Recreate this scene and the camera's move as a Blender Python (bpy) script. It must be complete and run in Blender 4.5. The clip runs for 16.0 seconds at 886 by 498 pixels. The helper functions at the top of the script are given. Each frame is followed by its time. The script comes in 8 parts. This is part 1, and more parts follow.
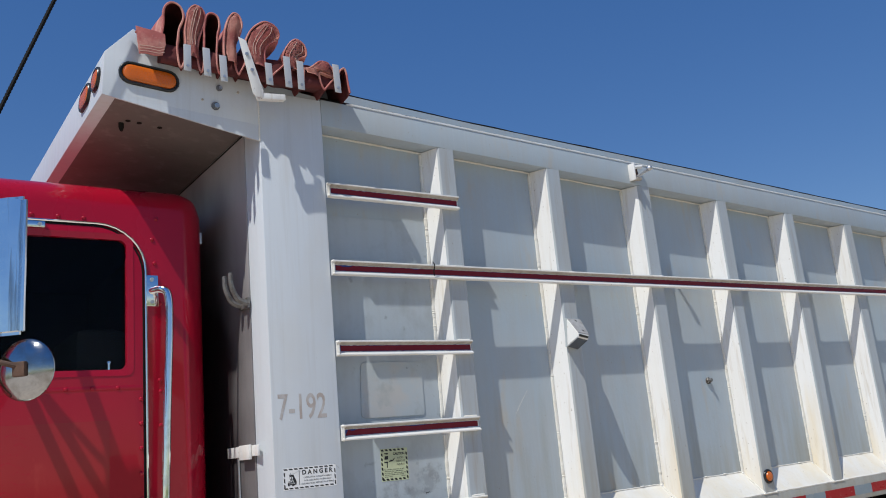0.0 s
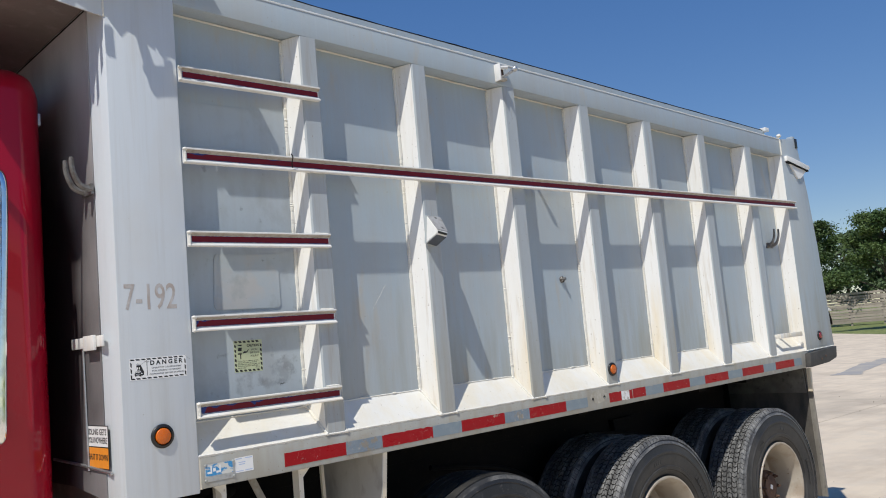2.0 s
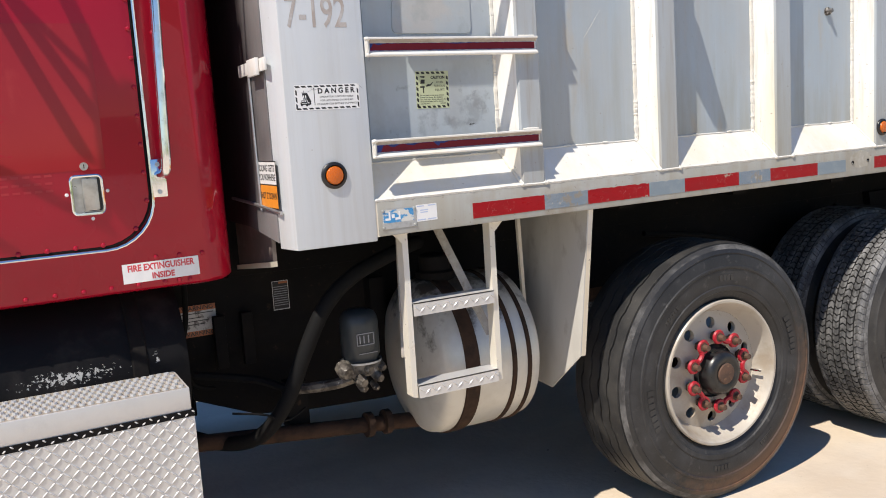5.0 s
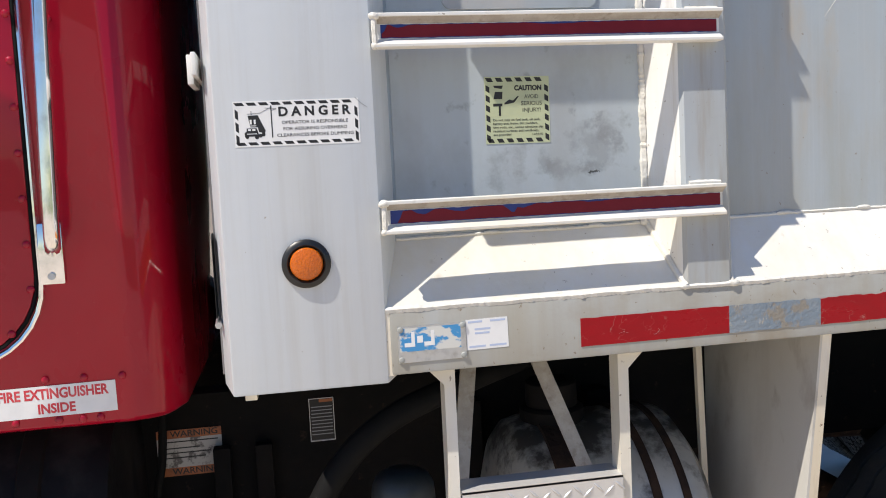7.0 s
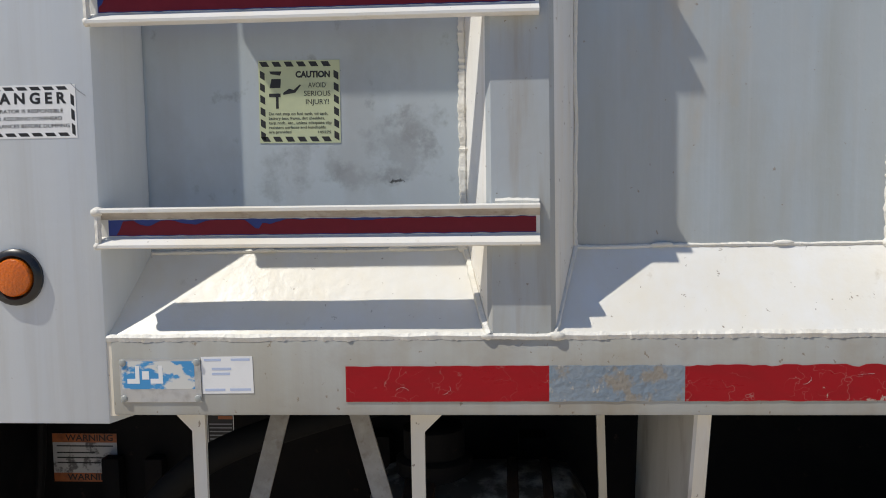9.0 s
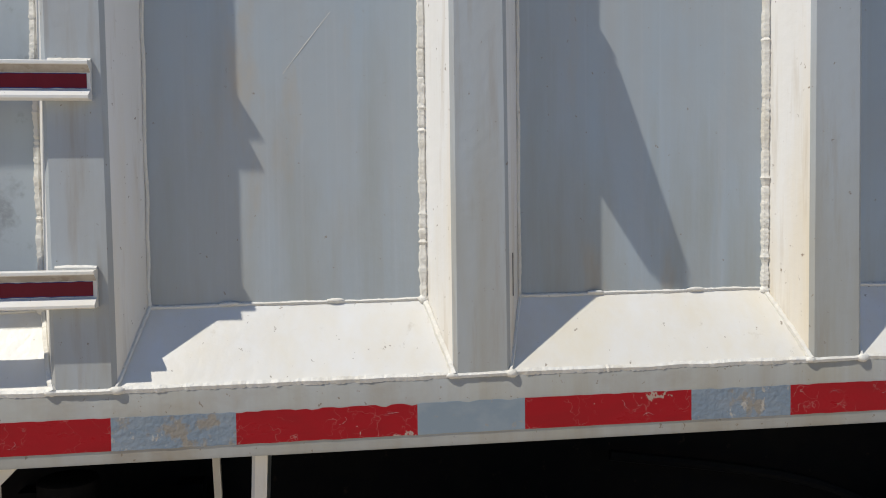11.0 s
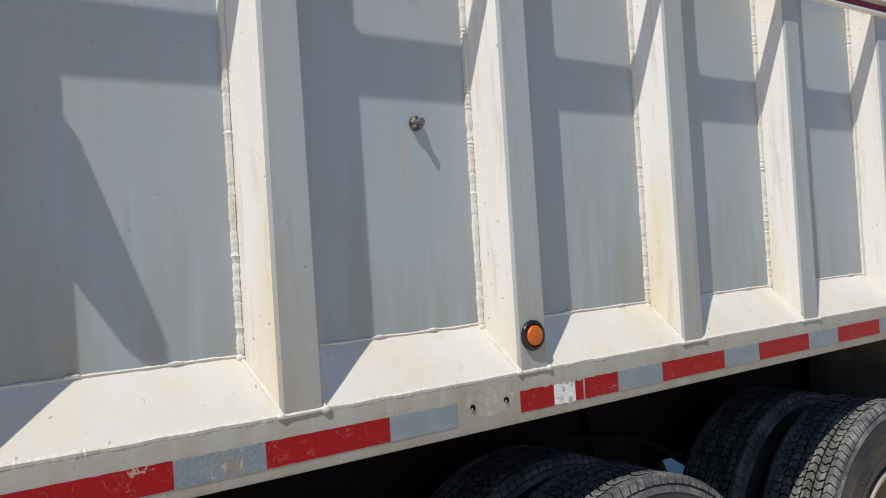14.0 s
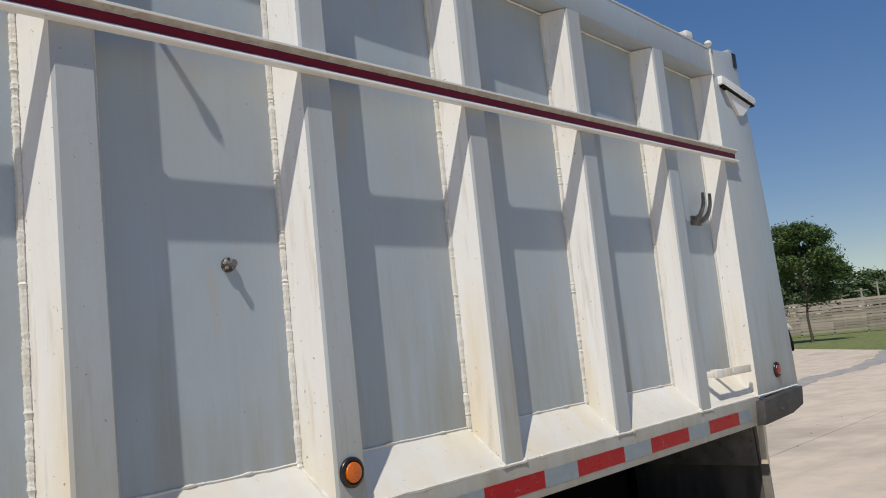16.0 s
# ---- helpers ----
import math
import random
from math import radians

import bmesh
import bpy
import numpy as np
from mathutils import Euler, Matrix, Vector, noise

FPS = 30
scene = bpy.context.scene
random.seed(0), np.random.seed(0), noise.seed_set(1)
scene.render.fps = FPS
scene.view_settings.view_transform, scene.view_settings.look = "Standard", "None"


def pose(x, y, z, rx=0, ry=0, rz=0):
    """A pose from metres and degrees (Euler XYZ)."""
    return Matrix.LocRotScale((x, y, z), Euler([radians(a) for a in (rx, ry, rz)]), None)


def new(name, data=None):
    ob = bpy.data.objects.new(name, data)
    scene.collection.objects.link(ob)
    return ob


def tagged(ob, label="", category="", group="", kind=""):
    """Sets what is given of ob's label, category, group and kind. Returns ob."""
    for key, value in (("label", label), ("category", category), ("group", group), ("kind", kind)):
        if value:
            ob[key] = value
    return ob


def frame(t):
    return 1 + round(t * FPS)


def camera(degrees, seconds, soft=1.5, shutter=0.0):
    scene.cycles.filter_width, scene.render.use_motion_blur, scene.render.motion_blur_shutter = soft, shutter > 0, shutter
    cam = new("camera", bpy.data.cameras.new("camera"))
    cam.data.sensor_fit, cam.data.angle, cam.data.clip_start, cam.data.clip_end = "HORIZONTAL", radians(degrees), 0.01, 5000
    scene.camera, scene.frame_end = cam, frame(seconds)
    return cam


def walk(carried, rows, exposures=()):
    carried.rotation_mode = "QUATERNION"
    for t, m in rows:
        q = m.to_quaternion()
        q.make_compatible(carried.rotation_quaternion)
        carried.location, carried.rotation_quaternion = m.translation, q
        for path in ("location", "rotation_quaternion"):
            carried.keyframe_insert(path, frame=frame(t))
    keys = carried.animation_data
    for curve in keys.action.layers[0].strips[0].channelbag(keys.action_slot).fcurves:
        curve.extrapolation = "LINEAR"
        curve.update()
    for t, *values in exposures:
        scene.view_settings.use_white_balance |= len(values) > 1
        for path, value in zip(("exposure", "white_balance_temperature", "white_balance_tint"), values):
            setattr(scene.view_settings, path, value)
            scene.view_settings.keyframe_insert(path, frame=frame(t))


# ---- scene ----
cam = camera(54.6, 16.0, soft=1.0)
METRES, TURN = 3.72, -35.1
EYE_X, EYE_Y, EYE_Z = -2.2887, -2.8266, 1.6878
ROWS = [
    (0.0, 0.0, 0.0, 0.0, 1.18, 13.12, 5.07),
    (0.5, 0.006, 0.0003, -0.0018, -2.12, 11.78, 5.44),
    (1.0, 0.0156, 0.0062, -0.0033, -5.02, 10.12, 5.64),
    (1.5, 0.0211, 0.0075, -0.0075, -7.0, 8.23, 5.68),
    (2.0, 0.0187, 0.0037, -0.0131, -7.14, 6.11, 5.03),
    (2.5, 0.0177, 0.0043, -0.0201, -6.06, 3.49, 4.33),
    (3.0, 0.0233, 0.0165, -0.0302, -5.21, -0.79, 3.78),
    (3.5, 0.0298, 0.0269, -0.0397, -4.64, -4.99, 3.52),
    (4.0, 0.0397, 0.0331, -0.0441, -2.75, -7.33, 3.35),
    (4.5, 0.0423, 0.0687, -0.0493, 2.29, -7.92, 3.26),
    (5.0, 0.0327, 0.1522, -0.0471, 7.19, -7.83, 3.67),
    (7.5, 0.0874, 0.5852, -0.0405, 32.7, -4.78, 1.73),
    (8.0, 0.1062, 0.6399, -0.0434, 39.38, -5.46, 0.9),
    (10.5, 0.2882, 0.6984, -0.0294, 33.6, -3.45, 0.43),
    (11.0, 0.3001, 0.7018, -0.029, 27.33, -2.58, 0.71),
    (11.5, 0.3134, 0.7069, -0.0278, 21.32, -2.03, 0.86),
    (12.0, 0.3231, 0.7056, -0.0286, 15.83, -1.85, 0.81),
    (12.5, 0.3271, 0.698, -0.0275, 10.02, -1.29, 1.16),
    (13.0, 0.3267, 0.6924, -0.0261, 5.95, -0.64, 1.76),
    (13.5, 0.3297, 0.6893, -0.0251, 2.43, -0.12, 2.63),
    (14.0, 0.3402, 0.6817, -0.0232, -2.13, 0.59, 3.5),
    (14.5, 0.3514, 0.6747, -0.0199, -6.34, 1.86, 4.0),
    (15.0, 0.3584, 0.6691, -0.0153, -8.93, 3.61, 4.74),
    (15.5, 0.362, 0.6668, -0.0106, -10.66, 5.26, 5.42),
    (16.0, 0.3622, 0.6666, -0.0066, -11.98, 6.86, 5.78),
]
EXPOSURES = [(0.0, -0.27, 6150, 9), (1.0, -0.27, 6200, 9), (2.0, -0.20, 6300, 9), (3.5, -0.06, 6500, 10), (4.2, 0.0, 6550, 11), (5.0, 0.18, 6650, 12), (7.5, 0.12, 6550, 11), (8.2, -0.13, 6500, 10),
             (10.3, -0.40, 6450, 9), (12.5, -0.34, 6600, 10), (14.0, -0.32, 6600, 10), (16.0, -0.46, 6600, 10)]
walk(cam, [(t, pose(EYE_X, EYE_Y, EYE_Z, 0, 0, TURN) @ pose(METRES * x, METRES * y, METRES * z, 90 + pitch, roll, yaw)) for t, x, y, z, yaw, pitch, roll in ROWS], EXPOSURES)

# ---- daylight ----
SUN_WAY = Vector((2.1, 1.0, -3.58)).normalized()
sun = new("sun", bpy.data.lights.new("sun", "SUN"))
sun.data.energy, sun.data.angle, sun.data.color = 5.0, radians(0.55), (1.0, 0.945, 0.85)
sun.matrix_world = SUN_WAY.to_track_quat("-Z", "Y").to_matrix().to_4x4()
world = bpy.data.worlds.new("sky")
scene.world = world
world.use_nodes = True
sky = world.node_tree.nodes.new("ShaderNodeTexSky")
sky.sky_type, sky.sun_disc = "NISHITA", False
sky.sun_elevation = math.asin(-SUN_WAY.z)
sky.sun_rotation = math.atan2(-SUN_WAY.x, -SUN_WAY.y)
sky.altitude, sky.air_density, sky.dust_density, sky.ozone_density = 200, 0.92, 0.0, 2.0
world.node_tree.nodes["Background"].inputs[1].default_value = 0.146
even = world.node_tree.nodes.new("ShaderNodeGamma")       # evens the sky out, as thin haze does
even.inputs["Gamma"].default_value = 0.62
world.node_tree.links.new(sky.outputs[0], even.inputs["Color"])
clear = world.node_tree.nodes.new("ShaderNodeHueSaturation")
clear.inputs["Saturation"].default_value = 1.66
clear.inputs["Hue"].default_value = 0.515
clear.inputs["Value"].default_value = 1.40
world.node_tree.links.new(even.outputs[0], clear.inputs["Color"])
world.node_tree.links.new(clear.outputs[0], world.node_tree.nodes["Background"].inputs[0])

# ---- materials ----


def material(name, color, rough=0.5, metal=0.0, layers=(), bump=None, coat=0.0, transmission=0.0, emission=None, spread=0.0, spec=0.5):
    """layers: (colour, scale xyz, low, high, strength) mixed over the base by noise; bump: (scale, strength); spread: brightness spread by object."""
    m = bpy.data.materials.new(name)
    m.use_nodes = True
    nodes, links = m.node_tree.nodes, m.node_tree.links
    b = nodes["Principled BSDF"]
    b.inputs["Base Color"].default_value = (*color, 1)
    b.inputs["Roughness"].default_value = rough
    b.inputs["Metallic"].default_value = metal
    b.inputs["Coat Weight"].default_value = coat
    b.inputs["Specular IOR Level"].default_value = spec
    b.inputs["Coat Roughness"].default_value = 0.06
    b.inputs["Transmission Weight"].default_value = transmission
    if emission:
        b.inputs["Emission Color"].default_value = (*emission[0], 1)
        b.inputs["Emission Strength"].default_value = emission[1]
    where = nodes.new("ShaderNodeTexCoord")
    last = None
    for n, (shade, scale, low, high, strength) in enumerate(layers):
        place = nodes.new("ShaderNodeMapping")
        place.inputs["Scale"].default_value = scale
        place.inputs["Location"].default_value = (3.7 * n, 1.3 * n, 2.1 * n)
        links.new(where.outputs["Object"], place.inputs["Vector"])
        grain = nodes.new("ShaderNodeTexNoise")
        grain.inputs["Scale"].default_value = 1.0
        grain.inputs["Detail"].default_value = 5.0
        grain.inputs["Roughness"].default_value = 0.6
        links.new(place.outputs[0], grain.inputs["Vector"])
        ramp = nodes.new("ShaderNodeMapRange")
        ramp.inputs["From Min"].default_value, ramp.inputs["From Max"].default_value = low, high
        ramp.inputs["To Max"].default_value = strength
        links.new(grain.outputs["Fac"], ramp.inputs["Value"])
        mix = nodes.new("ShaderNodeMix")
        mix.data_type = "RGBA"
        links.new(ramp.outputs[0], mix.inputs["Factor"])
        if last:
            links.new(last, mix.inputs["A"])
        else:
            mix.inputs["A"].default_value = (*color, 1)
        mix.inputs["B"].default_value = (*shade, 1)
        last = mix.outputs["Result"]
        if n == 0:
            vary = nodes.new("ShaderNodeMapRange")
            vary.inputs["From Min"].default_value, vary.inputs["From Max"].default_value = 0.3, 0.7
            vary.inputs["To Min"].default_value, vary.inputs["To Max"].default_value = max(rough - 0.06, 0.02), min(rough + 0.12, 1.0)
            links.new(grain.outputs["Fac"], vary.inputs["Value"])
            links.new(vary.outputs[0], b.inputs["Roughness"])
    if spread:
        info = nodes.new("ShaderNodeObjectInfo")
        span = nodes.new("ShaderNodeMapRange")
        span.inputs["To Min"].default_value, span.inputs["To Max"].default_value = 1 - spread, 1 + spread
        links.new(info.outputs["Random"], span.inputs["Value"])
        scaled = nodes.new("ShaderNodeHueSaturation")
        links.new(span.outputs[0], scaled.inputs["Value"])
        if last:
            links.new(last, scaled.inputs["Color"])
        else:
            scaled.inputs["Color"].default_value = (*color, 1)
        last = scaled.outputs[0]
    if last:
        links.new(last, b.inputs["Base Color"])
    if bump:
        rough_noise = nodes.new("ShaderNodeTexNoise")
        rough_noise.inputs["Scale"].default_value = bump[0]
        rough_noise.inputs["Detail"].default_value = 4.0
        links.new(where.outputs["Object"], rough_noise.inputs["Vector"])
        relief = nodes.new("ShaderNodeBump")
        relief.inputs["Strength"].default_value = bump[1]
        relief.inputs["Distance"].default_value = 0.01
        links.new(rough_noise.outputs["Fac"], relief.inputs["Height"])
        links.new(relief.outputs[0], b.inputs["Normal"])
    return m


STREAK = (22, 22, 0.7)
# front faces and sheets darker, ledges and post sides brighter: sunlight put into paint
FACE = material("dirty_darkened_white_paint", (0.405, 0.45, 0.485), 0.42, 0, [((0.375, 0.385, 0.385), STREAK, 0.40, 0.70, 0.5), ((0.40, 0.385, 0.35), (2.0, 2.0, 1.1), 0.46, 0.70, 0.35), ((0.33, 0.30, 0.26), (50, 50, 4), 0.54, 0.72, 0.5), ((0.20, 0.16, 0.12), (95, 95, 80), 0.675, 0.70, 0.8)], (60, 0.08))
LEDGE = material("clean_brightened_white_paint", (0.72, 0.715, 0.69), 0.36, 0, [((0.66, 0.62, 0.54), (5, 5, 5), 0.50, 0.72, 0.6), ((0.50, 0.46, 0.38), (26, 26, 26), 0.64, 0.74, 0.5), ((0.22, 0.18, 0.14), (80, 80, 80), 0.685, 0.71, 0.8)], (60, 0.08))
WHITE = material("dimmed_white_paint", (0.372, 0.438, 0.490), 0.36, 0, [((0.385, 0.415, 0.44), STREAK, 0.40, 0.70, 0.38), ((0.45, 0.43, 0.38), (2.2, 2.2, 1.2), 0.46, 0.68, 0.35), ((0.37, 0.385, 0.39), (5, 5, 3), 0.48, 0.66, 0.40), ((0.38, 0.39, 0.39), (60, 60, 1.4), 0.50, 0.72, 0.28), ((0.52, 0.555, 0.585), (100, 100, 0.8), 0.56, 0.72, 0.16), ((0.46, 0.38, 0.27), (9, 9, 2.5), 0.60, 0.76, 0.6), ((0.26, 0.22, 0.18), (90, 90, 80), 0.69, 0.71, 0.8)], (60, 0.06))
CREAM = material("yellowed_brightened_white_paint", (0.77, 0.76, 0.73), 0.40, 0, [((0.66, 0.625, 0.55), (24, 24, 0.9), 0.42, 0.72, 0.6), ((0.77, 0.77, 0.755), (2.2, 2.2, 1.2), 0.42, 0.62, 0.8), ((0.50, 0.43, 0.33), (40, 40, 3), 0.56, 0.74, 0.55), ((0.22, 0.16, 0.11), (95, 95, 80), 0.675, 0.70, 0.8)], (50, 0.08))
# dusty paint that also stands for shade on rung undersides and ladder braces
DUSTY_SHADE = material("dusty_shaded_paint", (0.36, 0.325, 0.275), 0.6, 0, [((0.46, 0.43, 0.38), (26, 26, 26), 0.45, 0.62, 0.8), ((0.26, 0.22, 0.17), (60, 60, 60), 0.56, 0.68, 0.7)], (90, 0.15))
WELD = material("painted_weld", (0.71, 0.69, 0.63), 0.5, 0, [((0.58, 0.53, 0.43), (14, 14, 14), 0.48, 0.70, 0.6), ((0.34, 0.29, 0.21), (80, 80, 80), 0.66, 0.73, 0.6)], (150, 0.3))
PATCH = material("repaired_paint", (0.40, 0.44, 0.465), 0.45, 0, [((0.45, 0.435, 0.415), (7, 7, 7), 0.46, 0.60, 0.8), ((0.31, 0.335, 0.335), (12, 12, 10), 0.54, 0.66, 0.6), ((0.17, 0.18, 0.17), (40, 40, 34), 0.66, 0.72, 0.6)], (40, 0.1))
MAROON = material("maroon_stripe_paint", (0.16, 0.008, 0.018), 0.45, 0, [((0.20, 0.014, 0.028), (30, 30, 30), 0.5, 0.7, 0.6)], (80, 0.08), spec=0.25)
BLUE = material("blue_undercoat", (0.010, 0.030, 0.19), 0.4, 0, [((0.012, 0.020, 0.11), (40, 40, 40), 0.5, 0.7, 0.6)])
RED = material("red_cab_paint", (0.36, 0.004, 0.022), 0.26, 0, [((0.30, 0.004, 0.019), (2.5, 2.5, 1.5), 0.45, 0.65, 0.5), ((0.35, 0.05, 0.05), (90, 90, 90), 0.68, 0.74, 0.4)], (25, 0.006), coat=0.60, spec=0.12)
RED.node_tree.nodes["Principled BSDF"].inputs["Coat Roughness"].default_value = 0.03
FADED = material("faded_red_paint", (0.325, 0.014, 0.022), 0.34, 0, [((0.29, 0.010, 0.019), (3, 3, 2), 0.45, 0.65, 0.6), ((0.40, 0.035, 0.035), (14, 14, 7), 0.60, 0.70, 0.4)], (25, 0.012), coat=0.60, spec=0.12)
CHROME = material("chrome", (0.86, 0.87, 0.88), 0.09, 1, [((0.62, 0.62, 0.60), (25, 25, 25), 0.55, 0.75, 0.5)])
# dark upright streaks in the colour stand for reflections in the steel
MIRROR = material("reflection_streaked_steel", (0.80, 0.82, 0.84), 0.12, 1, [((0.22, 0.24, 0.25), (34, 34, 1.6), 0.50, 0.60, 0.75), ((0.55, 0.56, 0.57), (6, 6, 6), 0.5, 0.8, 0.4)], (9, 0.10))
GALV = material("dull_metal", (0.55, 0.56, 0.57), 0.42, 0.9, [((0.36, 0.35, 0.33), (40, 40, 40), 0.5, 0.7, 0.6)], (60, 0.1))
ALLOY = material("bright_tread_plate", (0.62, 0.61, 0.59), 0.36, 0.35, [((0.55, 0.54, 0.52), (12, 12, 12), 0.5, 0.75, 0.6)], (90, 0.08))
RUBBER = material("tyre_rubber", (0.018, 0.018, 0.0185), 0.54, 0, [((0.055, 0.052, 0.047), (6, 6, 6), 0.42, 0.66, 0.8), ((0.13, 0.12, 0.10), (50, 50, 50), 0.62, 0.75, 0.4)], (120, 0.12))
TREAD = material("dusty_tread_rubber", (0.085, 0.085, 0.086), 0.5, 0, [((0.24, 0.24, 0.235), (9, 30, 9), 0.44, 0.66, 0.8), ((0.035, 0.035, 0.035), (40, 40, 40), 0.52, 0.66, 0.7), ((0.34, 0.33, 0.31), (90, 90, 90), 0.60, 0.68, 0.6)], (90, 0.3))
SCUFFED = material("scuffed_shoulder_rubber", (0.035, 0.034, 0.033), 0.6, 0, [((0.20, 0.195, 0.185), (7, 20, 7), 0.44, 0.66, 0.85), ((0.05, 0.048, 0.045), (40, 40, 40), 0.5, 0.66, 0.7)], (120, 0.2))
RIM = material("weathered_white_rim", (0.46, 0.42, 0.355), 0.42, 0.05, [((0.32, 0.26, 0.19), (7, 7, 7), 0.46, 0.68, 0.8), ((0.22, 0.13, 0.07), (35, 35, 35), 0.66, 0.76, 0.8)], (60, 0.1))
RIM_DEEP = material("weathered_deep_rim", (0.42, 0.375, 0.31), 0.42, 0.15, [((0.29, 0.225, 0.16), (6, 6, 6), 0.44, 0.66, 0.85), ((0.18, 0.11, 0.06), (30, 30, 30), 0.64, 0.74, 0.8)], (60, 0.1))
IRON = material("grey_cast_iron", (0.20, 0.195, 0.19), 0.5, 0.5, [((0.10, 0.085, 0.07), (30, 30, 30), 0.45, 0.65, 0.8)], (60, 0.2))
DARK_RUST = material("dark_rusty_pipe", (0.055, 0.032, 0.021), 0.85, 0, [((0.025, 0.018, 0.015), (14, 14, 14), 0.45, 0.62, 0.8)], (80, 0.3), spec=0.15)
RUST = material("rusty_iron", (0.12, 0.066, 0.042), 0.8, 0.1, [((0.07, 0.045, 0.035), (18, 18, 18), 0.45, 0.65, 0.8), ((0.30, 0.17, 0.09), (40, 40, 40), 0.6, 0.72, 0.6)], (80, 0.3))
BLACK = material("black_frame_paint", (0.008, 0.0075, 0.0075), 0.8, 0, [((0.018, 0.015, 0.013), (6, 6, 6), 0.45, 0.7, 0.8), ((0.06, 0.038, 0.025), (30, 30, 30), 0.64, 0.74, 0.6)], (50, 0.15), spec=0.15)
BLACK_GLOSS = material("black_plastic", (0.012, 0.012, 0.012), 0.3, 0, [((0.03, 0.03, 0.03), (30, 30, 30), 0.5, 0.7, 0.6)])
CHIPPED = material("chipped_black_paint", (0.010, 0.010, 0.011), 0.6, 0, [((0.035, 0.032, 0.03), (6, 6, 6), 0.5, 0.7, 0.8)], (40, 0.1), spec=0.10)
HOSE = material("black_hose_rubber", (0.007, 0.007, 0.007), 0.75, 0, [((0.014, 0.013, 0.012), (20, 20, 20), 0.5, 0.7, 0.7)], spec=0.15)
AMBER = material("amber_lens", (0.64, 0.135, 0.006), 0.26, 0, [((0.48, 0.095, 0.007), (160, 160, 160), 0.45, 0.6, 0.6)], (300, 0.25), coat=0.15)
REDLENS = material("red_lens", (0.26, 0.008, 0.014), 0.2, 0, [((0.16, 0.006, 0.01), (120, 120, 120), 0.45, 0.6, 0.6)], (300, 0.3), coat=0.6)
TAPE_RED = material("red_reflective_tape", (0.32, 0.004, 0.010), 0.30, 0, [((0.27, 0.006, 0.010), (9, 9, 30), 0.45, 0.65, 0.8), ((0.42, 0.33, 0.27), (34, 34, 26), 0.715, 0.73, 0.9)], (160, 0.06), spec=0.22)
TAPE_GUNK = material("gummed_silver_tape", (0.20, 0.25, 0.30), 0.5, 0.15, [((0.30, 0.33, 0.35), (14, 14, 22), 0.46, 0.68, 0.6), ((0.30, 0.245, 0.17), (26, 26, 22), 0.54, 0.62, 0.7), ((0.46, 0.42, 0.36), (48, 48, 36), 0.62, 0.67, 0.8)], (120, 0.25))
TAPE_SILVER = material("silver_reflective_tape", (0.23, 0.285, 0.33), 0.42, 0.25, [((0.33, 0.37, 0.39), (14, 14, 22), 0.46, 0.68, 0.6), ((0.34, 0.30, 0.24), (45, 45, 60), 0.64, 0.72, 0.7)], (120, 0.06))
TARP = material("faded_red_vinyl_tarp", (0.42, 0.125, 0.11), 0.62, 0, [((0.60, 0.30, 0.24), (9, 16, 9), 0.44, 0.62, 0.9), ((0.30, 0.07, 0.065), (22, 22, 14), 0.52, 0.70, 0.6), ((0.68, 0.46, 0.38), (60, 60, 60), 0.60, 0.72, 0.5)], (22, 0.45), spec=0.3)
# darker red that stands for shade inside the tarp's hollow folds
TARP_UNDER = material("shaded_red_tarp", (0.11, 0.028, 0.028), 0.75, 0, [((0.06, 0.02, 0.02), (20, 20, 20), 0.45, 0.65, 0.7)], (40, 0.2), spec=0.2)
STITCH = material("pale_stitching", (0.62, 0.42, 0.34), 0.7)
LABEL = material("white_sticker", (0.80, 0.80, 0.79), 0.35, 0, [((0.70, 0.70, 0.69), (30, 30, 30), 0.5, 0.7, 0.5)])
LABEL_YELLOW = material("pale_yellow_sticker", (0.48, 0.52, 0.33), 0.4, 0, [((0.41, 0.45, 0.30), (25, 25, 25), 0.5, 0.7, 0.6)])
LABEL_ORANGE = material("orange_sticker", (0.80, 0.28, 0.03), 0.4, 0, [((0.68, 0.25, 0.04), (25, 25, 25), 0.5, 0.7, 0.5)])
LABEL_BURNT = material("faded_dark_orange_print", (0.42, 0.13, 0.04), 0.5, 0, [((0.20, 0.07, 0.03), (25, 25, 25), 0.45, 0.62, 0.8)])
LABEL_WORN = material("worn_white_sticker", (0.52, 0.52, 0.50), 0.5, 0, [((0.10, 0.09, 0.09), (28, 28, 28), 0.55, 0.62, 0.9)])
LABEL_BLUE = material("worn_blue_plate_paint", (0.05, 0.27, 0.55), 0.4, 0, [((0.62, 0.62, 0.58), (16, 16, 28), 0.50, 0.54, 1.0)])
INK = material("black_print", (0.015, 0.015, 0.016), 0.5)
INK_GREY = material("grey_print", (0.30, 0.31, 0.33), 0.5)
INK_BLUE = material("blue_print", (0.46, 0.53, 0.70), 0.5)
INK_RED = material("red_print", (0.60, 0.035, 0.05), 0.45, 0, [((0.68, 0.12, 0.13), (40, 40, 40), 0.45, 0.65, 0.6)])
NUMBER = material("faded_number_paint", (0.40, 0.345, 0.31), 0.5, 0, [((0.55, 0.55, 0.55), (30, 30, 20), 0.45, 0.62, 0.7)])
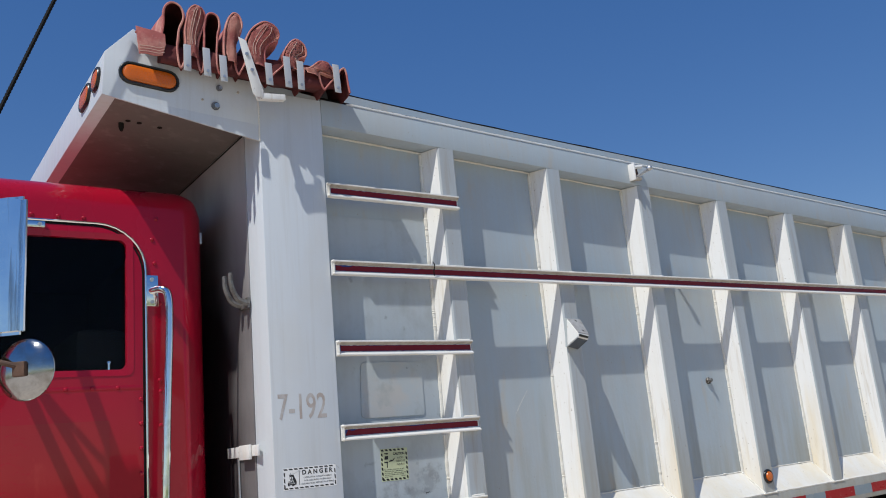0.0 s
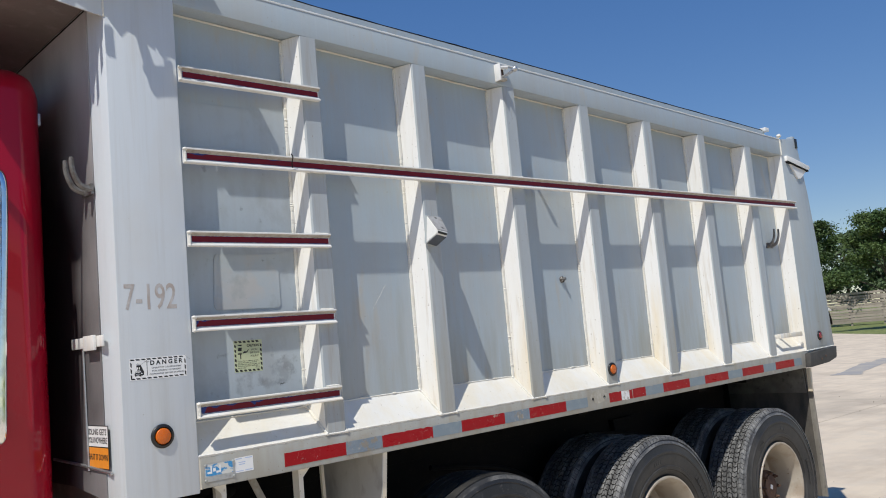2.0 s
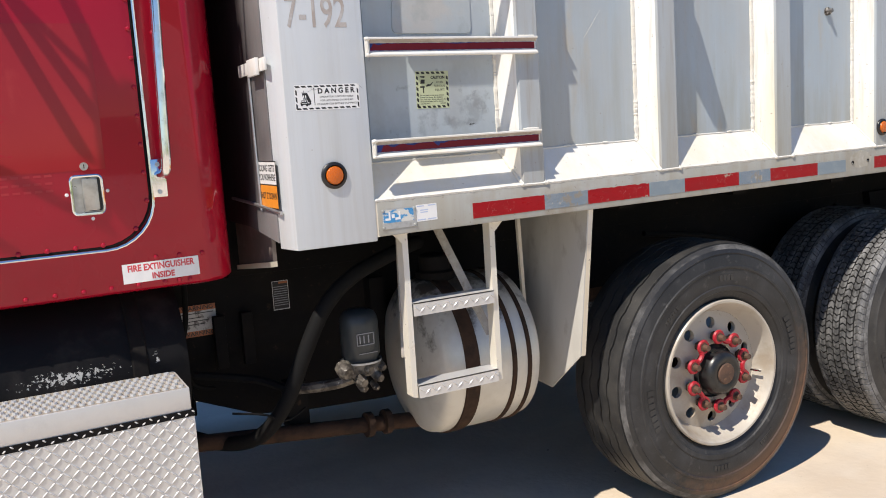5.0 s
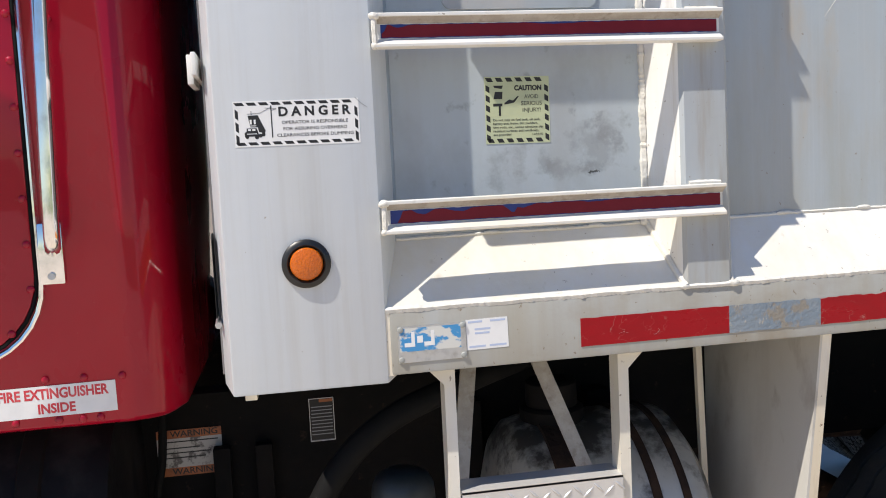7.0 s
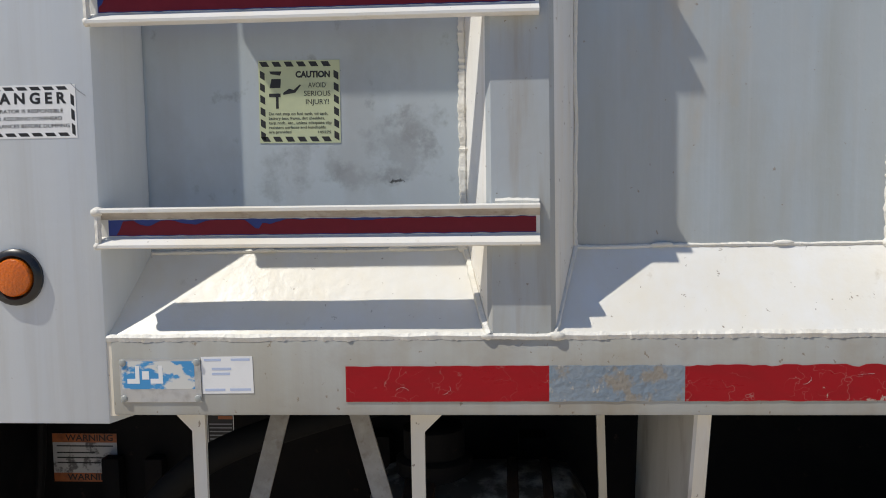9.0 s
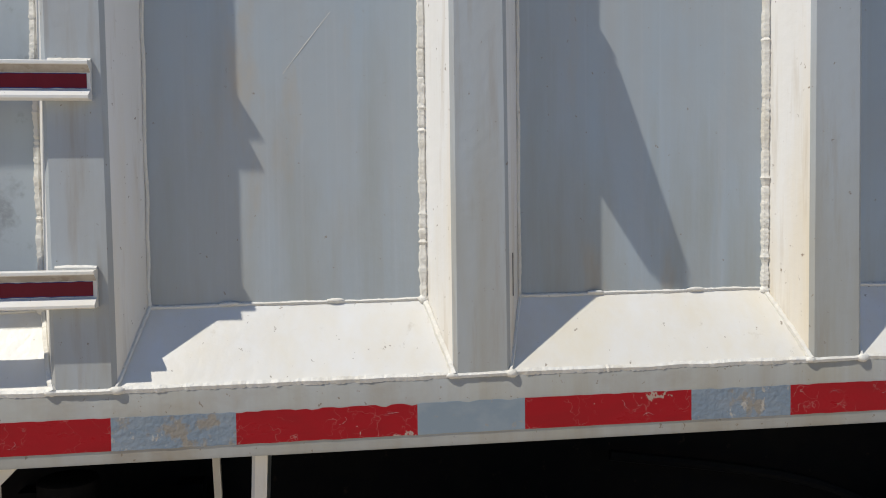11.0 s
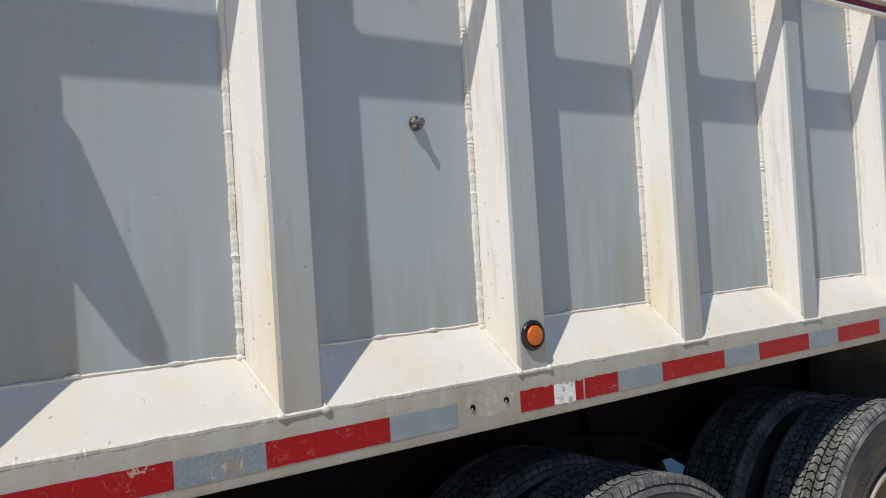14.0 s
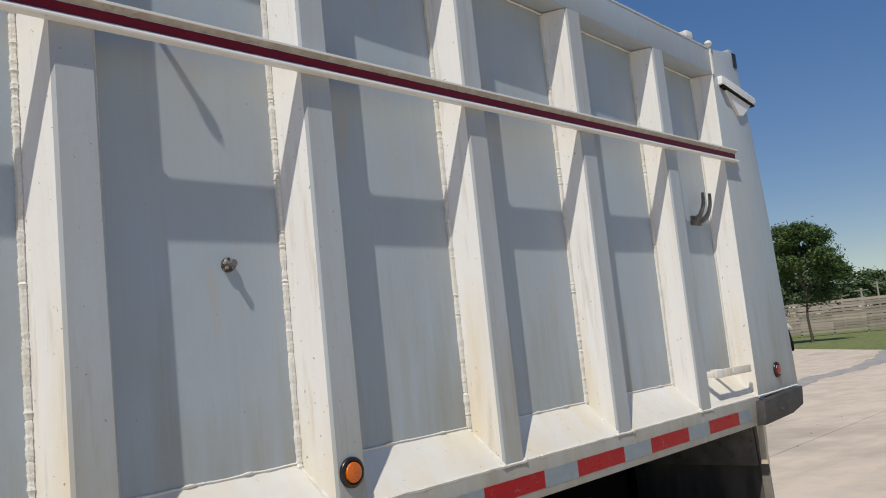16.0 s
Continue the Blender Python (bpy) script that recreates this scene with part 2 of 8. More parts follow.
SMUDGED = material("smudged_white_paint", (0.405, 0.455, 0.49), 0.40, 0, [((0.38, 0.40, 0.42), STREAK, 0.42, 0.72, 0.6), ((0.32, 0.34, 0.35), (9, 9, 6), 0.50, 0.68, 0.6), ((0.18, 0.19, 0.19), (26, 26, 20), 0.64, 0.73, 0.5), ((0.05, 0.05, 0.05), (70, 70, 60), 0.72, 0.74, 0.8)], (60, 0.05))
CONVEX = material("spun_steel", (0.42, 0.43, 0.44), 0.08, 1, [((0.26, 0.25, 0.24), (14, 14, 14), 0.5, 0.7, 0.8)], (12, 0.12))
STEEL_OLD = material("tarnished_steel", (0.24, 0.24, 0.24), 0.14, 1, [((0.12, 0.10, 0.085), (14, 14, 14), 0.5, 0.7, 0.8)], (12, 0.15))
# white paint darkened to brown-grey for shade under the shield and sill
SHADED_WHITE = material("shaded_white_paint", (0.18, 0.150, 0.138), 0.55, 0, [((0.14, 0.118, 0.107), (3, 3, 3), 0.42, 0.66, 0.8), ((0.28, 0.25, 0.23), (18, 18, 18), 0.55, 0.72, 0.5)], (50, 0.08))
LINER = material("dark_cab_lining", (0.022, 0.021, 0.021), 0.9, 0, [((0.04, 0.038, 0.036), (8, 8, 8), 0.45, 0.65, 0.7)])
GLASS = material("cab_glass", (0.5, 0.53, 0.53), 0.02, 0, transmission=1.0)
GLASS.node_tree.nodes["Principled BSDF"].inputs["IOR"].default_value = 1.16
DARK_SEAT = material("dark_seat_cloth", (0.03, 0.03, 0.033), 0.9, 0, [((0.05, 0.05, 0.05), (30, 30, 30), 0.4, 0.6, 0.5)])
CONCRETE = material("sunlit_concrete", (0.63, 0.53, 0.405), 0.85, 0, [((0.46, 0.385, 0.305), (1.3, 1.3, 1.3), 0.42, 0.66, 0.75), ((0.49, 0.40, 0.30), (0.5, 2.4, 1), 0.50, 0.66, 0.6), ((0.56, 0.49, 0.40), (4, 4, 4), 0.48, 0.7, 0.6), ((0.24, 0.21, 0.18), (60, 60, 60), 0.66, 0.74, 0.6), ((0.33, 0.28, 0.22), (0.35, 0.35, 0.35), 0.56, 0.70, 0.5)], (35, 0.25), spread=0.05)
SOIL = material("dark_joint_filler", (0.09, 0.08, 0.065), 0.95, 0, [((0.05, 0.045, 0.04), (4, 4, 4), 0.4, 0.6, 0.7)])
GRASS = material("mown_grass", (0.155, 0.18, 0.05), 0.85, 0, [((0.23, 0.25, 0.075), (0.6, 0.6, 0.6), 0.4, 0.65, 0.8), ((0.05, 0.085, 0.02), (4, 4, 4), 0.45, 0.65, 0.7)], (12, 0.6))
FENCE = material("weathered_grey_wood", (0.36, 0.31, 0.26), 0.85, 0, [((0.22, 0.185, 0.15), (1.2, 1.2, 14), 0.4, 0.66, 0.8)], (40, 0.3), spread=0.25)
BARK = material("tree_bark", (0.09, 0.07, 0.05), 0.9, 0, [((0.05, 0.04, 0.03), (6, 6, 1.5), 0.4, 0.65, 0.8)], (20, 0.5))
LEAF = material("green_leaves", (0.045, 0.085, 0.018), 0.55, 0, [((0.085, 0.13, 0.032), (0.7, 0.7, 0.7), 0.42, 0.62, 0.9), ((0.03, 0.06, 0.015), (2.5, 2.5, 2.5), 0.5, 0.66, 0.7)], spread=0.12)
LEAF_FAR = material("far_green_leaves", (0.06, 0.10, 0.04), 0.6, 0, [((0.10, 0.14, 0.06), (0.5, 0.5, 0.5), 0.42, 0.62, 0.9)], spread=0.15)
POLE = material("grey_pole_wood", (0.46, 0.42, 0.37), 0.85, 0, [((0.24, 0.21, 0.18), (3, 3, 1), 0.4, 0.6, 0.7)])

RAIL = material("road_grimed_white_paint", (0.385, 0.405, 0.41), 0.45, 0, [((0.33, 0.325, 0.30), STREAK, 0.40, 0.70, 0.6), ((0.29, 0.265, 0.225), (7, 7, 9), 0.52, 0.70, 0.5), ((0.20, 0.16, 0.12), (95, 95, 80), 0.67, 0.70, 0.8)], (60, 0.08))


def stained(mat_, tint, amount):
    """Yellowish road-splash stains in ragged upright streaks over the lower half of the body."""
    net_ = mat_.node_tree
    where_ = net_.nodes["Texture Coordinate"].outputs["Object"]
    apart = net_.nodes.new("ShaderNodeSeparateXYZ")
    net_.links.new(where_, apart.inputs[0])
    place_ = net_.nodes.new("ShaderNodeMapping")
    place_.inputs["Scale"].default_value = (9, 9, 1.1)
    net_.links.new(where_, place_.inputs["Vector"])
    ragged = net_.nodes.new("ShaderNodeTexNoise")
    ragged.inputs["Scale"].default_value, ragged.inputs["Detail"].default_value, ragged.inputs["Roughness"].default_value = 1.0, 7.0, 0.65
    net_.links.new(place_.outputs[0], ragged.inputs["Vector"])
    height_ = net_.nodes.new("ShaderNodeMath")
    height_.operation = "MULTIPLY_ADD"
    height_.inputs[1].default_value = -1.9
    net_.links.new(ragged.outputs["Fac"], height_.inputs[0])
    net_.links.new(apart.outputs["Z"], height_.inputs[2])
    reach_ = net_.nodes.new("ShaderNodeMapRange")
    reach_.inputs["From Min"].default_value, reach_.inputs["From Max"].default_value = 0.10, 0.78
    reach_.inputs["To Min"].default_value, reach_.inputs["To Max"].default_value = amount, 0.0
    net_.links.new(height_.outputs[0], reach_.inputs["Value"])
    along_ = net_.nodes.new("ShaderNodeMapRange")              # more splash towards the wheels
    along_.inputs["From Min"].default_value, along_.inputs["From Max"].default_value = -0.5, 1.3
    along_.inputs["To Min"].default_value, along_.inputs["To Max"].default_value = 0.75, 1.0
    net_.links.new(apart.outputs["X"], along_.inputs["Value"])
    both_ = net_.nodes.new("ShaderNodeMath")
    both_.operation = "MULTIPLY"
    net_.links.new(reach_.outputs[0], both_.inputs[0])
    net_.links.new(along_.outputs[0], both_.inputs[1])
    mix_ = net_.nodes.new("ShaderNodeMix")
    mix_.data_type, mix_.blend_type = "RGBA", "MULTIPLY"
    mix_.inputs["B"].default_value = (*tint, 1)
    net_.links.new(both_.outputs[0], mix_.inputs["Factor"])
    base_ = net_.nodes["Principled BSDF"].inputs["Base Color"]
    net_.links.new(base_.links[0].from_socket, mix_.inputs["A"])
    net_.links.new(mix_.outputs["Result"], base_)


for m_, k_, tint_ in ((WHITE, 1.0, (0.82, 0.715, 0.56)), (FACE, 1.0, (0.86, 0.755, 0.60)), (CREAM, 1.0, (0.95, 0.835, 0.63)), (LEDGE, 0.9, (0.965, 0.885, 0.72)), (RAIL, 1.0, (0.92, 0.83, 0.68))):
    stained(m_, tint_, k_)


def crazed(mat_, tint, scale):
    """Thin branching cracks over part of a brittle film."""
    net_ = mat_.node_tree
    where_ = net_.nodes["Texture Coordinate"].outputs["Object"]
    wander = net_.nodes.new("ShaderNodeTexNoise")
    wander.inputs["Scale"].default_value = scale * 1.6
    net_.links.new(where_, wander.inputs["Vector"])
    bent = net_.nodes.new("ShaderNodeMix")
    bent.data_type, bent.blend_type = "RGBA", "LINEAR_LIGHT"
    bent.inputs["Factor"].default_value = 0.03
    net_.links.new(where_, bent.inputs["A"])
    net_.links.new(wander.outputs["Color"], bent.inputs["B"])
    cells = net_.nodes.new("ShaderNodeTexVoronoi")
    cells.feature = "DISTANCE_TO_EDGE"
    cells.inputs["Scale"].default_value = scale
    net_.links.new(bent.outputs["Result"], cells.inputs["Vector"])
    line_ = net_.nodes.new("ShaderNodeMapRange")
    line_.inputs["From Min"].default_value, line_.inputs["From Max"].default_value = 0.004, 0.014
    line_.inputs["To Min"].default_value, line_.inputs["To Max"].default_value = 0.55, 0.0
    net_.links.new(cells.outputs["Distance"], line_.inputs["Value"])
    where_broken = net_.nodes.new("ShaderNodeTexNoise")
    where_broken.inputs["Scale"].default_value = scale * 0.7
    net_.links.new(where_, where_broken.inputs["Vector"])
    some = net_.nodes.new("ShaderNodeMapRange")
    some.inputs["From Min"].default_value, some.inputs["From Max"].default_value = 0.46, 0.60
    net_.links.new(where_broken.outputs["Fac"], some.inputs["Value"])
    times_ = net_.nodes.new("ShaderNodeMath")
    times_.operation = "MULTIPLY"
    net_.links.new(line_.outputs[0], times_.inputs[0])
    net_.links.new(some.outputs[0], times_.inputs[1])
    mix_ = net_.nodes.new("ShaderNodeMix")
    mix_.data_type = "RGBA"
    mix_.inputs["B"].default_value = (*tint, 1)
    net_.links.new(times_.outputs[0], mix_.inputs["Factor"])
    base_ = net_.nodes["Principled BSDF"].inputs["Base Color"]
    net_.links.new(base_.links[0].from_socket, mix_.inputs["A"])
    net_.links.new(mix_.outputs["Result"], base_)


crazed(TAPE_RED, (0.40, 0.22, 0.19), 26.0)


def blotched(mat_, tint, centre, reach, scale, level, strength=0.9, soft_=0.03):
    """Ragged flecks of another colour gathered round one place."""
    net_ = mat_.node_tree
    where_ = net_.nodes["Texture Coordinate"].outputs["Object"]
    off = net_.nodes.new("ShaderNodeVectorMath")
    off.operation = "SUBTRACT"
    off.inputs[1].default_value = centre
    net_.links.new(where_, off.inputs[0])
    span_ = net_.nodes.new("ShaderNodeVectorMath")
    span_.operation = "DIVIDE"
    span_.inputs[1].default_value = reach
    net_.links.new(off.outputs[0], span_.inputs[0])
    far_ = net_.nodes.new("ShaderNodeVectorMath")
    far_.operation = "LENGTH"
    net_.links.new(span_.outputs[0], far_.inputs[0])
    flecks = net_.nodes.new("ShaderNodeTexNoise")
    flecks.inputs["Scale"].default_value, flecks.inputs["Detail"].default_value, flecks.inputs["Roughness"].default_value = scale, 6.0, 0.65
    net_.links.new(where_, flecks.inputs["Vector"])
    sum_ = net_.nodes.new("ShaderNodeMath")
    sum_.operation = "MULTIPLY_ADD"
    sum_.inputs[1].default_value = -0.22
    net_.links.new(far_.outputs["Value"], sum_.inputs[0])
    net_.links.new(flecks.outputs["Fac"], sum_.inputs[2])
    edge_ = net_.nodes.new("ShaderNodeMapRange")
    edge_.inputs["From Min"].default_value, edge_.inputs["From Max"].default_value, edge_.inputs["To Max"].default_value = level, level + soft_, strength
    net_.links.new(sum_.outputs[0], edge_.inputs["Value"])
    mix_ = net_.nodes.new("ShaderNodeMix")
    mix_.data_type = "RGBA"
    mix_.inputs["B"].default_value = (*tint, 1)
    net_.links.new(edge_.outputs[0], mix_.inputs["Factor"])
    base_ = net_.nodes["Principled BSDF"].inputs["Base Color"]
    net_.links.new(base_.links[0].from_socket, mix_.inputs["A"])
    net_.links.new(mix_.outputs["Result"], base_)


blotched(CHIPPED, (0.55, 0.55, 0.52), (-1.72, 0.31, 0.855), (0.20, 0.2, 0.030), 90.0, 0.43)
blotched(CHIPPED, (0.50, 0.50, 0.48), (-1.470, 0.31, 0.865), (0.012, 0.2, 0.030), 60.0, 0.42)
for x_, z_, w_, h_ in ((-0.600, 1.548, 0.020, 0.040), (-0.556, 1.556, 0.022, 0.045), (-0.515, 1.548, 0.018, 0.030), (-0.410, 1.575, 0.045, 0.050), (-0.385, 1.610, 0.030, 0.030), (-0.47, 1.535, 0.05, 0.02)):
    blotched(SMUDGED, (0.17, 0.175, 0.175), (x_, 0.09, z_), (w_, 0.2, h_), 26.0, 0.26, 0.38, 0.18)
blotched(SMUDGED, (0.02, 0.02, 0.02), (-0.418, 0.09, 1.530), (0.014, 0.2, 0.007), 120.0, 0.42)
blotched(SMUDGED, (0.02, 0.02, 0.02), (-0.655, 0.09, 1.570), (0.010, 0.2, 0.005), 120.0, 0.42)
blotched(TAPE_RED, (0.40, 0.33, 0.26), (0.66, 0.0, 1.272), (0.035, 0.1, 0.012), 40.0, 0.38)
blotched(TAPE_RED, (0.42, 0.34, 0.28), (0.235, 0.0, 1.228), (0.035, 0.1, 0.009), 40.0, 0.38)

# white paint that darkens raggedly towards the middle of the truck
DARKENING_WHITE = material("inward_darkening_paint", (0.38, 0.365, 0.365), 0.5, 0, [((0.31, 0.295, 0.29), (6, 6, 2), 0.45, 0.7, 0.6)], (50, 0.08))
tree_ = DARKENING_WHITE.node_tree
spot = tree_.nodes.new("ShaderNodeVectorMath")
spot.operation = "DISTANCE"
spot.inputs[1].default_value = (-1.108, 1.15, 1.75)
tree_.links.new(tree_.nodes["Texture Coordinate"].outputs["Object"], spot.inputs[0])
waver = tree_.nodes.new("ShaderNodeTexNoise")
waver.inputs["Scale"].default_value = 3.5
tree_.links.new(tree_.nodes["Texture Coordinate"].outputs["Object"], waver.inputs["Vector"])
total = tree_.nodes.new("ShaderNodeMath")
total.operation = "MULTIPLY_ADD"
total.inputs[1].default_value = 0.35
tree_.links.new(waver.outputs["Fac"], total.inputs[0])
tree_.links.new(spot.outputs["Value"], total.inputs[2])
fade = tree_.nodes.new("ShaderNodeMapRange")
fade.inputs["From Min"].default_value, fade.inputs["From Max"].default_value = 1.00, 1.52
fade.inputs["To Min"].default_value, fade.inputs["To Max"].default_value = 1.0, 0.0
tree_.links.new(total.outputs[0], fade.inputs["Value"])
dark_mix = tree_.nodes.new("ShaderNodeMix")
dark_mix.data_type = "RGBA"
dark_mix.inputs["B"].default_value = (0.025, 0.018, 0.020, 1)
tree_.links.new(fade.outputs[0], dark_mix.inputs["Factor"])
tree_.links.new(tree_.nodes["Principled BSDF"].inputs["Base Color"].links[0].from_socket, dark_mix.inputs["A"])
tree_.links.new(dark_mix.outputs["Result"], tree_.nodes["Principled BSDF"].inputs["Base Color"])

# ---- mesh helpers ----


def shade(mesh, angle=40):
    for p in mesh.polygons:
        p.use_smooth = True
    bm = bmesh.new()
    bm.from_mesh(mesh)
    for e in bm.edges:
        e.smooth = len(e.link_faces) == 2 and e.calc_face_angle(0) < radians(angle)
    bm.to_mesh(mesh)
    bm.free()


def as_mesh(name, bm, mats, angle=40):
    bmesh.ops.recalc_face_normals(bm, faces=bm.faces)
    mesh = bpy.data.meshes.new(name)
    bm.to_mesh(mesh)
    bm.free()
    for m in mats if isinstance(mats, (list, tuple)) else [mats]:
        mesh.materials.append(m)
    shade(mesh, angle)
    return mesh


def part(name, bm, mat, parent, label="", angle=40, at=None):
    """One mesh object under a thing or a part; what would be a fourth level goes to the part above."""
    while parent.parent and parent.parent.parent:
        at = parent.matrix_basis @ (at if at is not None else Matrix())
        parent = parent.parent
    ob = new(name, bm if isinstance(bm, bpy.types.Mesh) else as_mesh(name, bm, mat, angle))
    ob.parent = parent
    if at is not None:
        ob.matrix_basis = at
    return tagged(ob, label=label)


def thing(name, label, category, group="", kind="", bm=None, mat=None, at=None):
    ob = new(name, as_mesh(name, bm, mat) if bm else None)
    if at is not None:
        ob.matrix_basis = at
    return tagged(ob, label, category, group, kind)


def box(bm, x0, x1, y0, y1, z0, z1, bevel=0.0, m=None, slot=0):
    vs = [bm.verts.new((x, y, z)) for x in (x0, x1) for y in (y0, y1) for z in (z0, z1)]
    fs = [bm.faces.new([vs[i] for i in q]) for q in ((0, 1, 3, 2), (4, 6, 7, 5), (0, 4, 5, 1), (2, 3, 7, 6), (0, 2, 6, 4), (1, 5, 7, 3))]
    for f in fs:
        f.material_index = slot
    if bevel:
        es = list({e for f in fs for e in f.edges})
        bmesh.ops.recalc_face_normals(bm, faces=fs)
        done = bmesh.ops.bevel(bm, geom=es, offset=bevel, segments=2, affect="EDGES", profile=0.6)
        for f in done["faces"]:
            f.material_index = slot
        vs = list({v for f in done["faces"] for v in f.verts} | {v for v in vs if v.is_valid})
    if m is not None:
        for v in vs:
            v.co = m @ v.co
    return bm


def prism(bm, outline, axis, a, b, bevel=0.0, slot=0):
    """An outline in the two other axes, extruded along axis from a to b."""
    def at(p, w):
        return {"x": (w, p[0], p[1]), "y": (p[0], w, p[1]), "z": (p[0], p[1], w)}[axis]
    lo, hi = [bm.verts.new(at(p, a)) for p in outline], [bm.verts.new(at(p, b)) for p in outline]
    fs = [bm.faces.new(lo), bm.faces.new(hi[::-1])]
    n = len(outline)
    fs += [bm.faces.new((lo[i], hi[i], hi[(i + 1) % n], lo[(i + 1) % n])) for i in range(n)]
    for f in fs:
        f.material_index = slot
    bmesh.ops.recalc_face_normals(bm, faces=fs)
    if bevel:
        bmesh.ops.bevel(bm, geom=list({e for f in fs for e in f.edges}), offset=bevel, segments=2, affect="EDGES", profile=0.6)
    return bm


def tube(bm, pts, r, n=8, closed=False, caps=True, slot=0):
    """A round bar along points; r may be one radius or one for each point."""
    pts = [Vector(p) for p in pts]
    rs = r if isinstance(r, (list, tuple)) else [r] * len(pts)
    rings, up = [], None
    for i, p in enumerate(pts):
        a, b = pts[i - 1] if i or closed else pts[0], pts[(i + 1) % len(pts)] if i + 1 < len(pts) or closed else pts[-1]
        way = (b - a).normalized()
        if up is None:
            up = way.orthogonal().normalized()
        up = (up - way * up.dot(way)).normalized()
        side = way.cross(up)
        rings.append([bm.verts.new(p + rs[i] * (math.cos(t) * up + math.sin(t) * side)) for t in (2 * math.pi * k / n for k in range(n))])
    for i in range(len(rings) if closed else len(rings) - 1):
        a, b = rings[i], rings[(i + 1) % len(rings)]
        for k in range(n):
            f = bm.faces.new((a[k], a[(k + 1) % n], b[(k + 1) % n], b[k]))
            f.material_index = slot
    if caps and not closed:
        for ring in (rings[0][::-1], rings[-1]):
            bm.faces.new(ring).material_index = slot
    return bm


def revolve(bm, profile, centre, axis="y", n=48, slot=0, closed=False):
    """A profile of (radius, along) turned round an axis through centre."""
    c = Vector(centre)
    rings = []
    for r, w in profile:
        ring = []
        for k in range(n):
            t = 2 * math.pi * k / n
            p = {"y": (r * math.cos(t), w, r * math.sin(t)), "x": (w, r * math.cos(t), r * math.sin(t)), "z": (r * math.cos(t), r * math.sin(t), w)}[axis]
            ring.append(bm.verts.new(c + Vector(p)))
        rings.append(ring)
    pairs = list(zip(rings, rings[1:])) + ([(rings[-1], rings[0])] if closed else [])
    for a, b in pairs:
        for k in range(n):
            bm.faces.new((a[k], a[(k + 1) % n], b[(k + 1) % n], b[k])).material_index = slot
    return rings


def lidded(bm, rings):
    for ring in rings:
        bm.faces.new(ring)


def smooth_path(pts, steps=8, closed=False):
    """Catmull-Rom points through pts."""
    pts = [Vector(p) for p in pts]
    n, out = len(pts), []
    for i in range(n if closed else n - 1):
        p0 = pts[i - 1] if i or closed else pts[0]
        p1, p2 = pts[i], pts[(i + 1) % n]
        p3 = pts[(i + 2) % n] if i + 2 < n or closed else pts[-1]
        for s in range(steps):
            t = s / steps
            out.append(0.5 * (2 * p1 + (p2 - p0) * t + (2 * p0 - 5 * p1 + 4 * p2 - p3) * t * t + (3 * p1 - p0 - 3 * p2 + p3) * t ** 3))
    return out if closed else out + [pts[-1]]


def bead(bm, a, b, r, lump=0.35, step=0.006):
    """A hand-laid weld from a to b: a lumpy bar."""
    a, b = Vector(a), Vector(b)
    n = max(int((b - a).length / step), 3)
    pts, rs = [], []
    for i in range(n + 1):
        p = a.lerp(b, i / n)
        w = noise.noise(p * 18) * 0.0016
        pts.append(p + Vector((w, w * 0.5, w)))
        rs.append(r * (1 + lump * (0.22 * (i % 2) + 0.55 * noise.noise((i * 0.83, p.x * 7, p.z)) + 0.35 * noise.noise(p * 45))))
    return tube(bm, pts, rs, 6)


def blob(bm, p, r, squash=(1, 1, 1)):
    made = bmesh.ops.create_icosphere(bm, subdivisions=2, radius=r)
    for v in made["verts"]:
        k = 1 + 0.25 * noise.noise(v.co * 90 + Vector(p) * 7)
        v.co = Vector((v.co.x * squash[0] * k, v.co.y * squash[1] * k, v.co.z * squash[2] * k)) + Vector(p)


def cut(ob, cutter_bm):
    """Cut a hole into ob's mesh."""
    tool = new("tool", as_mesh("tool", cutter_bm, WHITE))
    mod = ob.modifiers.new("cut", "BOOLEAN")
    mod.operation, mod.solver, mod.object = "DIFFERENCE", "EXACT", tool
    mesh = bpy.data.meshes.new_from_object(ob.evaluated_get(bpy.context.evaluated_depsgraph_get()))
    ob.modifiers.clear()
    ob.data = mesh
    bpy.data.objects.remove(tool)
    shade(ob.data)


def lettering(name, words, size, mat, parent, m, width=None, align="CENTER", bold=0.0, label=""):
    """Words in the built-in font as a thin mesh; m turns the text's plane (x along, y up) into the world. width: metres across."""
    curve = bpy.data.curves.new(name, "FONT")
    curve.body, curve.size, curve.align_x, curve.align_y = words, size, align, "CENTER"
    curve.extrude, curve.offset, curve.resolution_u = 0.0002, bold, 3
    ob = new(name, curve)
    mesh = bpy.data.meshes.new_from_object(ob.evaluated_get(bpy.context.evaluated_depsgraph_get()))
    bpy.data.objects.remove(ob)
    if width:
        xs = [v.co.x for v in mesh.vertices]
        k = width / (max(xs) - min(xs))
        for v in mesh.vertices:
            v.co.x *= k
    mesh.materials.clear()
    mesh.materials.append(mat)
    mesh.transform(m)
    return part(name, mesh, mat, parent, label)


def facing(x, y, z, turn=0.0):
    """The plane of a text on the truck's side: x along, y up, out towards -y."""
    return Matrix.Translation((x, y, z)) @ Matrix.Rotation(turn, 4, "Z") @ Matrix.Rotation(math.pi / 2, 4, "X")


def plate(bm, x0, x1, z0, z1, y, m=None, t=0.0006, slot=0):
    return box(bm, x0, x1, y - t, y, z0, z1, 0, m, slot)


